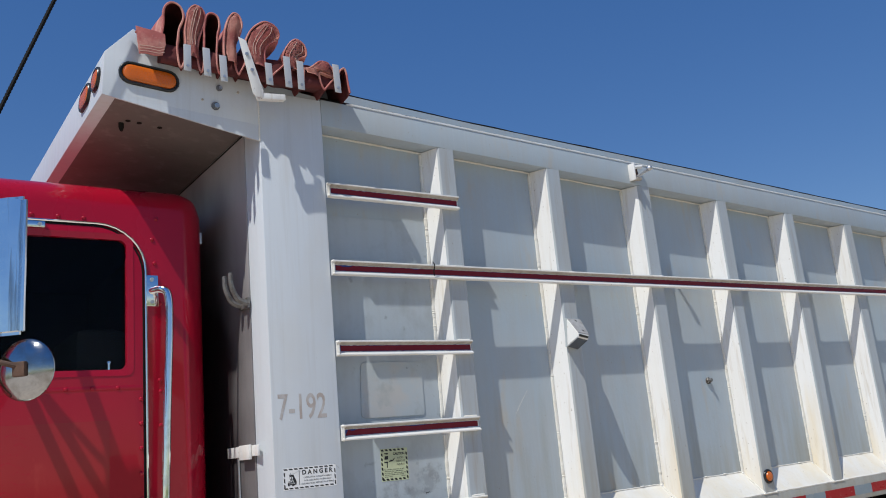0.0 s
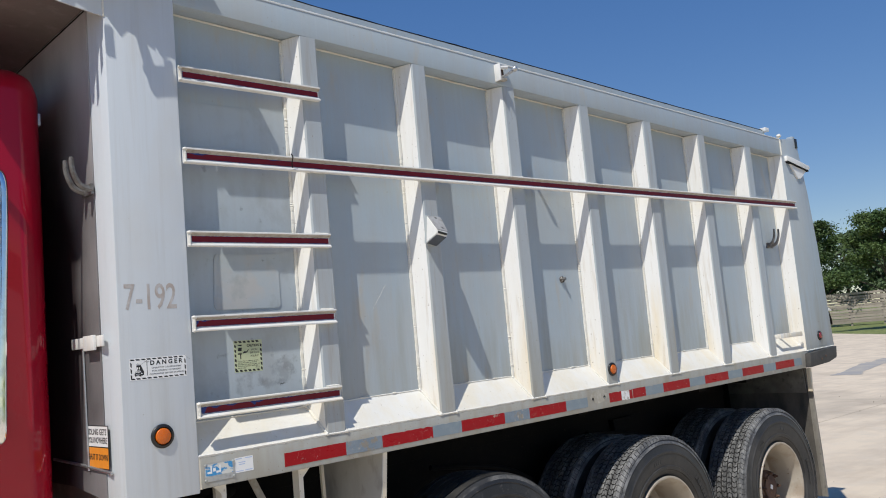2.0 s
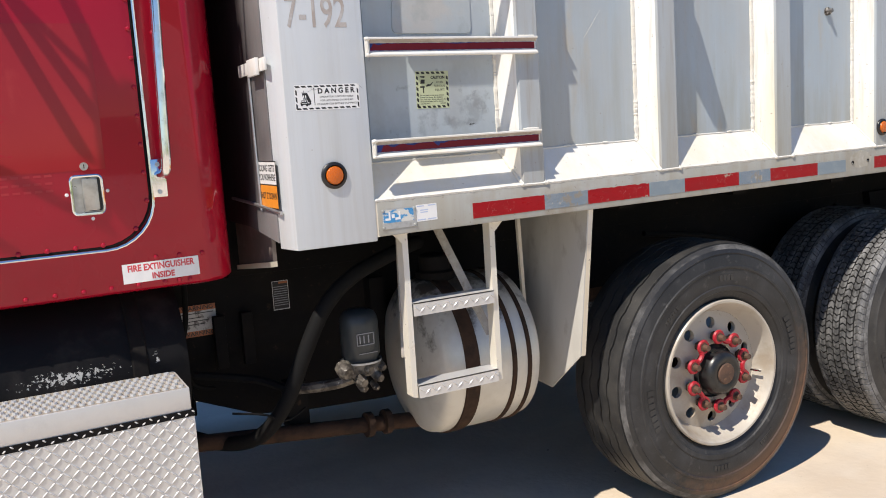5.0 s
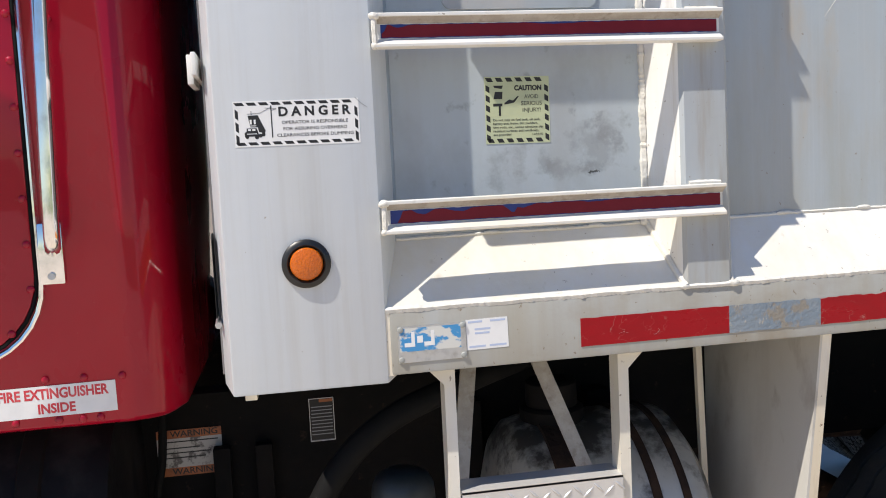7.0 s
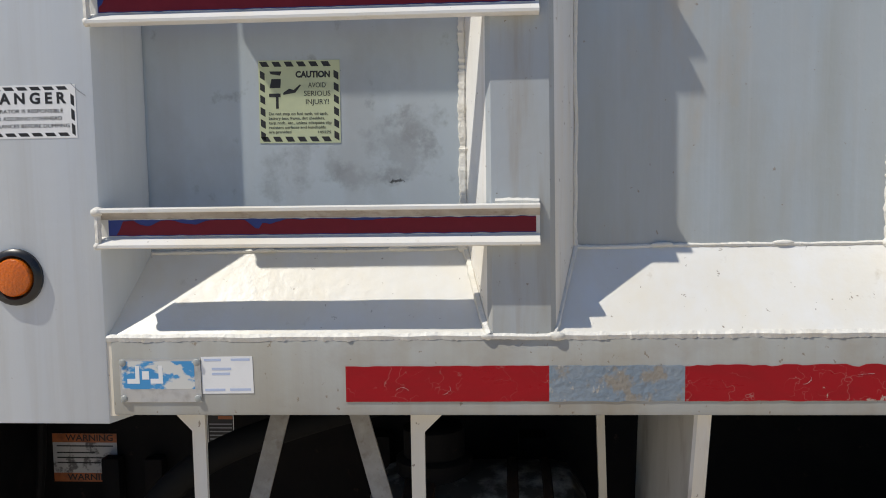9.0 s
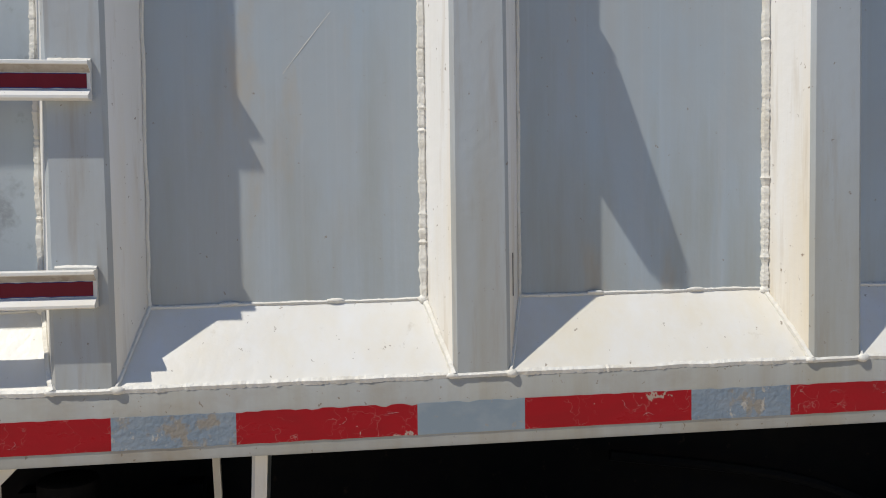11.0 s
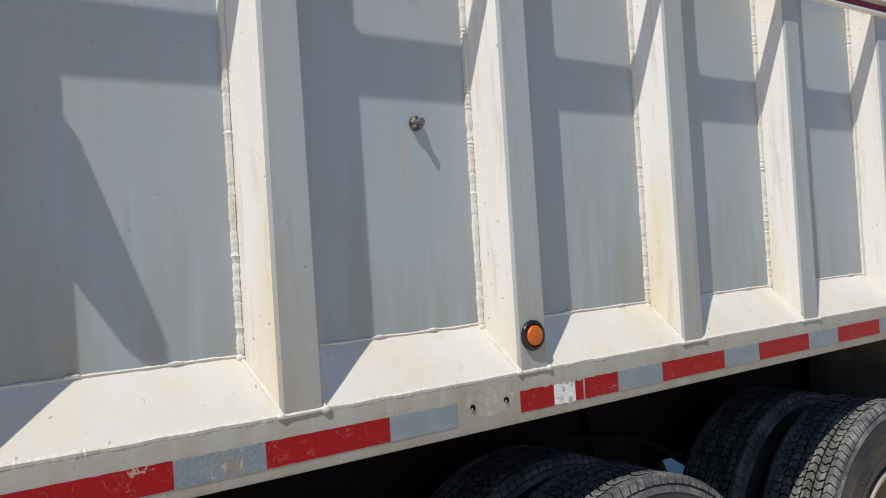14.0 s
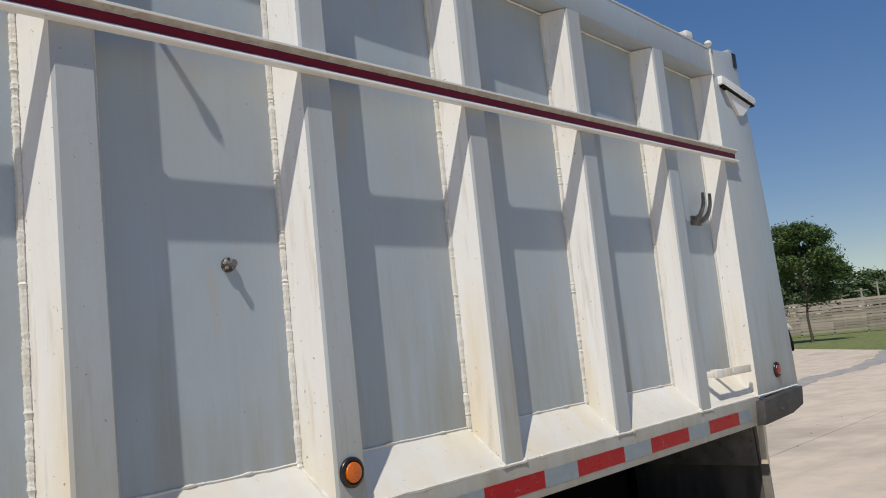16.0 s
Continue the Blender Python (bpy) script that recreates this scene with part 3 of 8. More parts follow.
def welds(parent, lines=(), drops=()):
    """Weld beads (from, to, radius[, lumpiness]) and drops (place, radius, squash), each a part."""
    for line in lines:
        bm = bmesh.new()
        bead(bm, *line)
        part("weld", bm, WELD, parent)
    for drop in drops:
        bm = bmesh.new()
        blob(bm, *drop)
        part("weld_drop", bm, WELD, parent)

# ---- dump truck: body ----
truck = thing("dump_truck", "white dump truck with a red cab parked on a concrete yard", "dump truck")

DEPTH = 0.09                                   # side sheet behind the face of the posts
POSTS = [-0.280 + 0.605 * k for k in range(7)]  # left edge of each post's face
PW, SLOPE = 0.086, 0.036                       # post face width, run of its sloping sides
COL0, COL1, REAR0 = -1.085, -0.827, 3.885
WIDE = 2.46


def rail_top(x):
    return 1.316 + 0.006 * x


def rail_low(x):
    return 1.204 + 0.0045 * x


def head_low(x):
    return 2.927 - 0.0385 * x


def head_top(x):
    return 3.038 - 0.0365 * x


CLEAN = material("washed_white_paint", (0.605, 0.642, 0.675), 0.34, 0, [((0.54, 0.585, 0.63), STREAK, 0.42, 0.72, 0.4), ((0.50, 0.505, 0.50), (45, 45, 1.6), 0.52, 0.70, 0.35), ((0.56, 0.52, 0.45), (2.4, 2.4, 1.2), 0.52, 0.74, 0.4), ((0.30, 0.27, 0.23), (110, 110, 90), 0.72, 0.75, 0.7)], (60, 0.05))
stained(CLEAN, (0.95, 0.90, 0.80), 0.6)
bm = bmesh.new()
prism(bm, [(-0.9, 1.30), (4.05, 1.33), (4.05, head_top(4.05)), (-0.9, head_top(-0.9) + 0.02)], "y", DEPTH, DEPTH + 0.012)
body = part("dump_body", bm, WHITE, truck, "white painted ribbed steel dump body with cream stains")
bm = bmesh.new()
prism(bm, [(-1.0, 1.20), (4.25, 1.23), (4.10, head_top(4.05)), (-1.0, head_top(-0.9) + 0.02)], "y", WIDE - 0.012, WIDE)
part("far_side", bm, WHITE, body)
bm = bmesh.new()
box(bm, -1.05, 4.24, DEPTH + 0.103, WIDE - 0.013, 1.255, 1.280)
part("floor_plate", bm, BLACK, body, "dark underside of the body floor")
bm = bmesh.new()
prism(bm, [(4.15, 1.23), (4.33, 1.25), (4.15, 2.90), (4.06, 2.90)], "y", 0.16, WIDE - 0.013)
part("tailgate", bm, WHITE, body, "white tailgate")

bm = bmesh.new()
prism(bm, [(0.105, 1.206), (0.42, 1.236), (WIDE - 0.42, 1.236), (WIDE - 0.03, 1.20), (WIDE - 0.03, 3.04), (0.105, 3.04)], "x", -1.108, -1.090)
part("front_bulkhead", bm, DARKENING_WHITE, body, "white front wall of the body, blackening inward behind the cab")

# unseen dark panel added to shut the sky out behind the cab
bm = bmesh.new()
box(bm, -1.180, -1.109, 1.05, 1.41, 1.10, 2.80, 0.006)
part("gap_closer", bm, BLACK, body, "dark panel added to close the gap behind the cab")

# corner column with a narrow chamfer towards the cab
bm = bmesh.new()
prism(bm, [(COL0, 0.0), (COL1, 0.0), (COL1 + SLOPE, DEPTH), (COL1 + 0.02, DEPTH + 0.015), (-1.090, 0.104), (-1.1050, 0.104)], "z", 1.188, 3.062, 0.004)
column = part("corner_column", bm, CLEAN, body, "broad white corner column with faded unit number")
bm = bmesh.new()
prism(bm, [(COL1 - 0.002, 1.20), (COL1 + 0.012, 1.20), (COL1 + 0.012, 1.312), (COL1 - 0.002, 1.312)], "y", 0.0025, 0.05)
part("end_plate", bm, CREAM, body)

# cab shield: a box that reaches forward over the cab
bm = bmesh.new()
shield_outline = [(-1.112, 2.920), (-1.647, 2.955), (-1.638, 3.113), (-1.541, 3.219), (-1.500, 3.190), (-1.09, 3.10), (COL0 - 0.002, 3.062), (COL0 - 0.002, 2.918)]
prism(bm, shield_outline, "y", 0.0015, WIDE - 0.0015, 0.003)
shield = part("cab_shield", bm, CLEAN, truck, "white cab shield with amber lamps reaching over the cab")
# thin plate whose colour carries the shade below the shield
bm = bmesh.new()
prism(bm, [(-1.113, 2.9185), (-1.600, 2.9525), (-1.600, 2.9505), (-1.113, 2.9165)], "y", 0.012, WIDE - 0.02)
part("shield_underside", bm, SHADED_WHITE, shield, "brown-grey underside of the shield, darkened for its shade")
bm = bmesh.new()
prism(bm, [(COL0 - 0.002, 2.860), (-1.643, 2.9545), (-1.60, 2.9565), (COL0 - 0.002, 2.922)], "y", 0.0012, 0.008)
part("side_skirt", bm, CLEAN, shield)
bm = bmesh.new()
prism(bm, [(COL0, 3.062), (COL1, 3.062), (COL1, 3.075), (-1.09, 3.10)], "y", 0.004, 0.20)
part("top_flange", bm, WHITE, shield)
welds(shield, [((COL0 - 0.001, 0.001, 2.862), (COL0 - 0.001, 0.001, 3.03), 0.0035), ((COL0, 0.0, 2.862), (-1.100, 0.10, 2.905), 0.004)])
for x, y in ((-1.515, 0.18), (-1.475, 0.18), (-1.40, 0.185)):
    bm = bmesh.new()
    z = 2.957 - 0.0700 * (x + 1.641)
    tube(bm, [(x, y, z - 0.001), (x, y, z - 0.006)], 0.009, 10)
    part("drain_plug", bm, BLACK, shield)
for x, z, r in ((-1.252, 2.972, 0.016), (-1.236, 3.045, 0.012), (-1.300, 2.990, 0.004), (-1.165, 3.040, 0.005)):
    bm = bmesh.new()
    tube(bm, [(x, 0.002, z), (x, -0.003, z)], r, 12)
    part("filled_hole", bm, IRON if r > 0.011 else RIM, shield, "dull round plug in the side of the shield")
    if r > 0.011:
        bm = bmesh.new()
        tube(bm, [(x + 0.003, -0.003, z), (x + 0.003, -0.010, z)], r * 0.62, 6)
        part("bolt", bm, GALV, shield)
bm = bmesh.new()
tube(bm, [(-1.530, 0.215, 2.950), (-1.530, 0.215, 2.930), (-1.530, 0.215, 2.915)], [0.010, 0.010, 0.005], 8)
part("drain_spout", bm, BLACK, shield, "short dark drain spout")
bm = bmesh.new()
tube(bm, [(-1.1105, 0.11, 2.9135), (-1.1105, 1.2, 2.9135), (-1.1105, WIDE - 0.05, 2.9135)], 0.0022, 5)
part("joint_line", bm, BLACK, shield, "dark open joint under the shield")


def oval_lamp(name, parent, m, length, height, label):
    """A stadium-shaped lamp in a black rubber grommet, built in x along, z up, facing -y."""
    def ring(l, h, n=10):
        r = h / 2
        pts = []
        for s, c in ((1, l / 2 - r), (-1, -l / 2 + r)):
            for k in range(n + 1):
                t = math.pi * (k / n - 0.5)
                pts.append((s * r * math.cos(t) + c, s * r * math.sin(t)))
        return pts
    bm = bmesh.new()
    rings = []
    for grow, y in ((0.022, 0.001), (0.022, -0.006), (0.014, -0.011), (0.004, -0.010), (0.0, -0.005)):
        rings.append([bm.verts.new((x, y, z)) for x, z in ring(length + grow, height + grow)])
    for a, b in zip(rings, rings[1:]):
        for k in range(len(a)):
            bm.faces.new((a[k], a[(k + 1) % len(a)], b[(k + 1) % len(a)], b[k]))
    bm.transform(m)
    lamp = part(name, bm, BLACK_GLOSS, parent, label)
    bm = bmesh.new()
    rings = []
    for shrink, y in ((0.0, -0.003), (0.004, -0.009), (0.016, -0.012), (0.04, -0.013)):
        rings.append([bm.verts.new((x, y, z)) for x, z in ring(length - shrink, height - shrink)])
    for a, b in zip(rings, rings[1:]):
        for k in range(len(a)):
            bm.faces.new((a[k], a[(k + 1) % len(a)], b[(k + 1) % len(a)], b[k]))
    bm.faces.new(rings[-1])
    bm.transform(m)
    part("lens", bm, AMBER, lamp)
    return lamp


oval_lamp("marker_lamp", shield, pose(-1.488, 0.0015, 3.043, 0, 4, 0), 0.188, 0.062, "long oval amber lamp in a black rubber grommet")
for y, l in ((0.090, 0.085), (0.258, 0.135)):
    oval_lamp("front_lamp", shield, Matrix.Translation((-1.6425, y, 3.042)) @ Matrix.Rotation(radians(-90), 4, "Z") @ Matrix.Rotation(radians(-3.2), 4, "X"), l, 0.062, "oval amber lamp on the front of the shield")


def round_lamp(name, parent, m, r, lens, label):
    """A round side lamp: rubber ring and domed lens, facing -y."""
    bm = bmesh.new()
    revolve(bm, [(r, 0.0), (r, -0.005), (r * 0.92, -0.0085), (r * 0.78, -0.0095), (r * 0.72, -0.007), (r * 0.68, -0.003)], (0, 0, 0), n=32)
    bm.transform(m)
    lamp = part(name, bm, BLACK_GLOSS, parent, label)
    bm = bmesh.new()
    rings = revolve(bm, [(r * 0.67, -0.003), (r * 0.67, -0.0095), (r * 0.62, -0.0125), (r * 0.44, -0.0145), (r * 0.22, -0.0155), (r * 0.04, -0.0158)], (0, 0, 0), n=32)
    lidded(bm, [rings[-1]])
    bm.transform(m)
    part("lens", bm, lens, lamp)


round_lamp("side_lamp", column, pose(-0.953, 0, 1.402), 0.0405, AMBER, "round amber lamp in a black grommet")
round_lamp("side_lamp", body, pose(POSTS[3] + 0.042, 0, 1.408), 0.036, AMBER, "small round amber lamp low on a post")
round_lamp("tail_side_lamp", body, pose(4.118, 0, 1.434), 0.035, REDLENS, "round dark red lamp")

# posts: hat sections, with a welded foot
for k, x in enumerate(POSTS):
    bm = bmesh.new()
    top, low = head_low(x + 0.04), rail_top(x + 0.04)
    w = PW
    sec = [(x - SLOPE, DEPTH), (x - 0.004, 0.006), (x + 0.003, 0.0), (x + w - 0.003, 0.0), (x + w + 0.004, 0.006), (x + w + SLOPE, DEPTH)]
    lo = [bm.verts.new((a, b, low)) for a, b in sec]
    hi = [bm.verts.new((a - (0.008 if q in (3, 4) else 0), b, top)) for q, (a, b) in enumerate(sec)]   # a little narrower at the top
    for i in range(5):
        # sun-facing sides take the brighter paint, the front the darker one
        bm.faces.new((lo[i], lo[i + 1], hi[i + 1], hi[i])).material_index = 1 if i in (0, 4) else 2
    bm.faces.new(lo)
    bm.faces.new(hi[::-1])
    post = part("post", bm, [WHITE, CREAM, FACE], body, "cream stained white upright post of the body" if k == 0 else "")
    a, b = (x - SLOPE - 0.002, DEPTH - 0.002, 1.431), (x + w + SLOPE + 0.002, DEPTH - 0.002, 1.431)
    welds(post, [
        (a, (a[0], a[1] - 0.001, top - 0.01), 0.0074, 0.55, 0.0046),
        (b, (b[0], b[1], top - 0.01), 0.0030),
        (a, (x - 0.002, 0.0, low + 0.002), 0.0058, 0.5),
        (b, (x + w + 0.002, 0.0, low + 0.002), 0.0032),
        ((x, 0.0005, low), (x + w, 0.0005, low), 0.0045),
    ], [((x - 0.004, -0.001, low + 0.001), 0.0075, (1.4, 0.6, 0.7)), ((x + w + 0.004, -0.001, low + 0.001), 0.0085, (1.3, 0.6, 0.8)), ((a[0] - 0.001, a[1] - 0.002, 1.432), 0.009, (1.2, 0.8, 0.9))])

# rear corner column, leaning slightly forward at the top
bm = bmesh.new()
rear = [(REAR0, 1.33), (4.345, 1.345), (4.325, 1.62), (4.29, 2.10), (4.24, 2.50), (4.165, 2.87), (4.13, 2.925), (REAR0, head_top(REAR0))]
prism(bm, rear, "y", 0.0, DEPTH + 0.06, 0.003)
rear_col = part("rear_corner_panel", bm, WHITE, body, "white rear corner panel with a slanting edge")
bm = bmesh.new()
side_run = ((REAR0 - SLOPE, DEPTH), (REAR0, 0.0))
vs = [bm.verts.new((p[0], p[1], z)) for p in side_run for z in (1.33, head_low(REAR0))]
vs2 = [bm.verts.new((p[0] + 0.02, p[1] + 0.012, z)) for p in side_run for z in (1.33, head_low(REAR0))]
for q in ((vs[0], vs[1], vs[3], vs[2]), (vs2[0], vs2[2], vs2[3], vs2[1]), (vs[0], vs2[0], vs2[1], vs[1]), (vs[2], vs[3], vs2[3], vs2[2])):
    bm.faces.new(q)
part("column_side", bm, CREAM, rear_col)
welds(rear_col, [
    ((REAR0 - SLOPE - 0.003, DEPTH - 0.002, 1.44), (REAR0 - SLOPE - 0.003, DEPTH - 0.002, 2.77), 0.005),
    ((REAR0 - SLOPE, DEPTH, 1.44), (REAR0, 0.0, 1.337), 0.005),
    ((REAR0, -0.001, 1.338), (4.33, -0.001, 1.346), 0.005),
    ((REAR0 + 0.004, -0.001, head_low(REAR0)), (REAR0 + 0.004, -0.001, head_top(REAR0)), 0.006),
])

# bottom rail, sloping ledges in every bay, welds along both edges
bm = bmesh.new()
x0, x1 = COL1 + 0.006, REAR0 + 0.07
prism(bm, [(x0, rail_low(x0)), (x1, rail_low(x1)), (x1, rail_top(x1)), (x0, rail_top(x0))], "y", 0.0, DEPTH + 0.10, 0.006)
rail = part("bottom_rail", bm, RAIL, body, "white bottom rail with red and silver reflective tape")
edges = [COL1] + [v for x in POSTS for v in (x, x + PW)] + [REAR0]
for a, b in zip(edges[0::2], edges[1::2]):
    bm = bmesh.new()
    la, lb = a + (SLOPE if a > COL1 - 0.01 else 0), b - SLOPE
    za, zb = rail_top(a), rail_top(b)
    q = [(a, 0.002, za), (b, 0.002, zb), (lb, DEPTH, zb + 0.115), (la, DEPTH, za + 0.115)]
    nx, ny = 14, 4
    grid = [[None] * (nx + 1) for _ in range(ny + 1)]
    for j in range(ny + 1):
        for i in range(nx + 1):
            p = Vector(q[0]).lerp(Vector(q[1]), i / nx).lerp(Vector(q[3]).lerp(Vector(q[2]), i / nx), j / ny)
            dent = 0.0025 * noise.noise(p * 6) if 0 < i < nx and 0 < j < ny else 0
            grid[j][i] = bm.verts.new(p + Vector((0, -dent, dent)))
    for j in range(ny):
        for i in range(nx):
            bm.faces.new((grid[j][i], grid[j][i + 1], grid[j + 1][i + 1], grid[j + 1][i]))
    rim_ = bmesh.ops.extrude_face_region(bm, geom=bm.faces[:])
    for v in [g for g in rim_["geom"] if isinstance(g, bmesh.types.BMVert)]:
        v.co += Vector((0, 0.006, -0.005))
    # brighter paint stands for sun on the sloping ledge
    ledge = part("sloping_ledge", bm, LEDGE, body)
    welds(ledge, [((a, 0.0045, za + 0.0005), (b, 0.0045, zb + 0.0005), 0.0058, 0.5, 0.0042), ((la, DEPTH - 0.001, za + 0.115), (lb, DEPTH - 0.001, zb + 0.115), 0.003, 0.6)],
          [(Vector((la, DEPTH - 0.003, za + 0.117)).lerp(Vector((lb, DEPTH - 0.003, zb + 0.117)), s), 0.0055, (3.0, 0.7, 0.7)) for s in (0.2 + 0.2 * random.random(), 0.6 + 0.25 * random.random())])

# top rail with a rope-like weld, and the tarp ledge behind it
bm = bmesh.new()
x0, x1 = COL1 + 0.001, REAR0 + 0.001
prism(bm, [(x0, head_low(x0)), (x1, head_low(x1)), (x1, head_top(x1)), (x0, head_top(x0))], "y", 0.0, DEPTH + 0.02, 0.004)
head = part("top_rail", bm, WHITE, body, "white top rail with a ragged weld along its upper edge")
# thin strip in brighter paint, standing for sunlight on the rail's top edge
bm = bmesh.new()
prism(bm, [(-0.71, head_top(-0.71) - 0.002), (x1, head_top(x1) - 0.002), (x1, head_top(x1) + 0.0045), (-0.71, head_top(-0.71) + 0.0045)], "y", -0.0025, 0.014, 0.002)
part("sunlit_edge", bm, CLEAN, head, "pale strip painted for sun on the upper edge of the rail")
welds(head, [((-0.70, 0.001, head_top(-0.70) + 0.003), (REAR0, 0.001, head_top(REAR0) + 0.003), 0.0036, 0.3)],
      [((x, 0.005, head_top(x) + 0.003), 0.0075, (4.6, 1.0, 0.7)) for x in [-0.52 + 0.41 * k for k in range(11)]])
welds(head, [((a + SLOPE, DEPTH - 0.004, head_low(a) - 0.004), (b - SLOPE, DEPTH - 0.004, head_low(b) - 0.004), 0.0040, 0.6) for a, b in zip(edges[0::2], edges[1::2])])
bm = bmesh.new()
prism(bm, [(-0.82, 3.04), (3.86, 2.90), (3.86, 2.980), (2.6, 3.026), (1.6, 3.066), (0.0, 3.120), (-0.82, 3.160)], "y", DEPTH + 0.006, DEPTH + 0.018)
part("side_board", bm, WHITE, body, "white board above the top rail")
bm = bmesh.new()
rope = [(-0.80 + 0.1165 * k, 0.1030 + 0.0008 * math.sin(k * 1.7), 0) for k in range(41)]
rope = [(x, y, float(np.interp(x, [-0.82, 0.0, 1.6, 2.6, 3.86], [3.164, 3.124, 3.070, 3.030, 2.984])) + 0.004 * noise.noise((x * 5, 0, 0))) for x, y, _ in rope]
tube(bm, rope, 0.0055, 8)
part("edge_seal", bm, HOSE, body, "black rubber seal along the top edge")
# dark line drawn for the shaded gap between rail and board
bm = bmesh.new()
tube(bm, [(x, 0.017, head_top(x) + 0.010) for x in (-0.82, -0.5, 0.2, 1.0, 2.0, 3.0, 3.8)], [0.006, 0.0055, 0.005, 0.0045, 0.004, 0.004, 0.003], 6)
part("edge_gap_line", bm, HOSE, head)

bm = bmesh.new()
box(bm, 3.845, 3.905, 0.075, 0.120, 2.975, 3.004, 0.005)
part("seal_clip", bm, CREAM, body, "small pale clip at the rear end of the seal")

# ladder rungs: flared channels with white lips, a blue undercoat and a ragged maroon stripe in the web
RUNGS = [2.6625, 2.3575, 2.0525, 1.7475, 1.4425]
BARE = {4: ((0.004, 0.016, 0.030), (0.055, 0.018, 0.009), (0.118, 0.024, 0.007), (0.207, 0.010, 0.016), (0.228, 0.022, 0.007), (0.36, 0.03, 0.003)),
        3: ((0.003, 0.006, 0.020), (0.030, 0.014, 0.006), (0.30, 0.05, 0.003)), 1: ((0.045, 0.030, 0.008), (0.36, 0.02, 0.004))}


def strip(bm, xs, low_, top_, y):
    """A thin upright strip of paint between two ragged edges."""
    rows_ = [[bm.verts.new((x, y, h)) for h in (low_(x), max(top_(x), low_(x) + 0.0003))] for x in xs]
    for p_, q_ in zip(rows_, rows_[1:]):
        bm.faces.new((p_[0], q_[0], q_[1], p_[1]))


for k, z in enumerate(RUNGS):
    x0, x1 = COL1 + 0.004, POSTS[0] + PW - 0.018
    if k == 1:
        x1 = 3.985
    climb = 0.0042 if k == 1 else 0.0
    dz = (x1 - x0) * climb
    bm = bmesh.new()
    sec = [(0.0, 0.0), (-0.022, 0.0), (-0.024, 0.0015), (-0.024, 0.0052), (-0.0225, 0.0062), (-0.0085, 0.0160), (-0.0085, 0.0400), (-0.0225, 0.0495), (-0.024, 0.0505), (-0.024, 0.0545), (-0.022, 0.0560), (0.0, 0.0560)]
    ends = [[bm.verts.new((x, y, z + h + rise)) for y, h in sec] for x, rise in ((x0, 0), (x1, dz))]
    for i in range(len(sec)):
        j = (i + 1) % len(sec)
        # underside of the top lip takes the darker paint for its shade
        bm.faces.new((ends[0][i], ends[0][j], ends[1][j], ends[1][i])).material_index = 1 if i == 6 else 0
    lidded(bm, [ends[0], ends[1]])
    rung = part("rung", bm, [LEDGE, DUSTY_SHADE], body, "long white channel rail with a maroon stripe" if k == 1 else "white channel ladder rung with a maroon stripe")
    n = 320 if k == 1 else 120
    for name, y, mat_, first in (("undercoat", -0.0089, BLUE, 0.013), ("stripe", -0.0094, MAROON, 0.0145)):
        xs = [x0 + first + (x1 - x0 - first - 0.005) * i / n for i in range(n + 1)]

        def edge_low(x, k=k, z=z, name=name):
            return z + (x - x0) * climb + 0.0168 + 0.0010 * noise.noise((x * 60, k, 5)) + (0.0012 if name == "stripe" else 0)

        def edge_top(x, k=k, z=z, name=name):
            top = z + (x - x0) * climb + 0.0392 + 0.0011 * noise.noise((x * 70, k, 2))
            if name == "stripe":
                u = x - x0 - 0.013
                top -= 0.0009 + 0.0014 * abs(noise.noise((x * 40, k, 9))) + sum(d * max(0.0, 1 - ((u - c) / w) ** 2) * (0.8 + 0.4 * noise.noise((x * 90, k, 3))) for c, w, d in BARE.get(k, ()))
            return top
        bm = bmesh.new()
        strip(bm, xs, edge_low, edge_top, y)
        part(name, bm, mat_, rung, "maroon painted stripe" if name == "stripe" else "blue undercoat showing at the edges")
    lines_ = [((x0 + 0.002, -0.018, z), (x0 + 0.002, -0.018, z + 0.056), 0.0045)]
    lines_ += [((x + 0.008, -0.001, z + 0.058 + (x - x0) * climb), (min(x + PW, x1), -0.002, z + 0.058 + (x - x0) * climb), 0.0045) for x in (POSTS if k == 1 else POSTS[:1])]
    welds(rung, lines_, [((x0 + 0.001, -0.018, z + 0.004), 0.0065, (0.9, 1.1, 1.0)), ((x0 + 0.002, -0.018, z + 0.051), 0.0080, (1.2, 1.1, 0.9))])
bm = bmesh.new()
tube(bm, smooth_path([(-0.375, -0.026, 2.425), (-0.372, -0.030, 2.41), (-0.378, -0.030, 2.385), (-0.374, -0.027, 2.368)], 5), 0.0022, 6)
part("joint_crack", bm, BLACK, body)

FLAKING = material("flaking_white_tape", (0.78, 0.78, 0.77), 0.45, 0, [((0.40, 0.37, 0.31), (34, 34, 34), 0.54, 0.57, 0.95), ((0.66, 0.66, 0.65), (60, 60, 60), 0.45, 0.65, 0.6)], (120, 0.2))


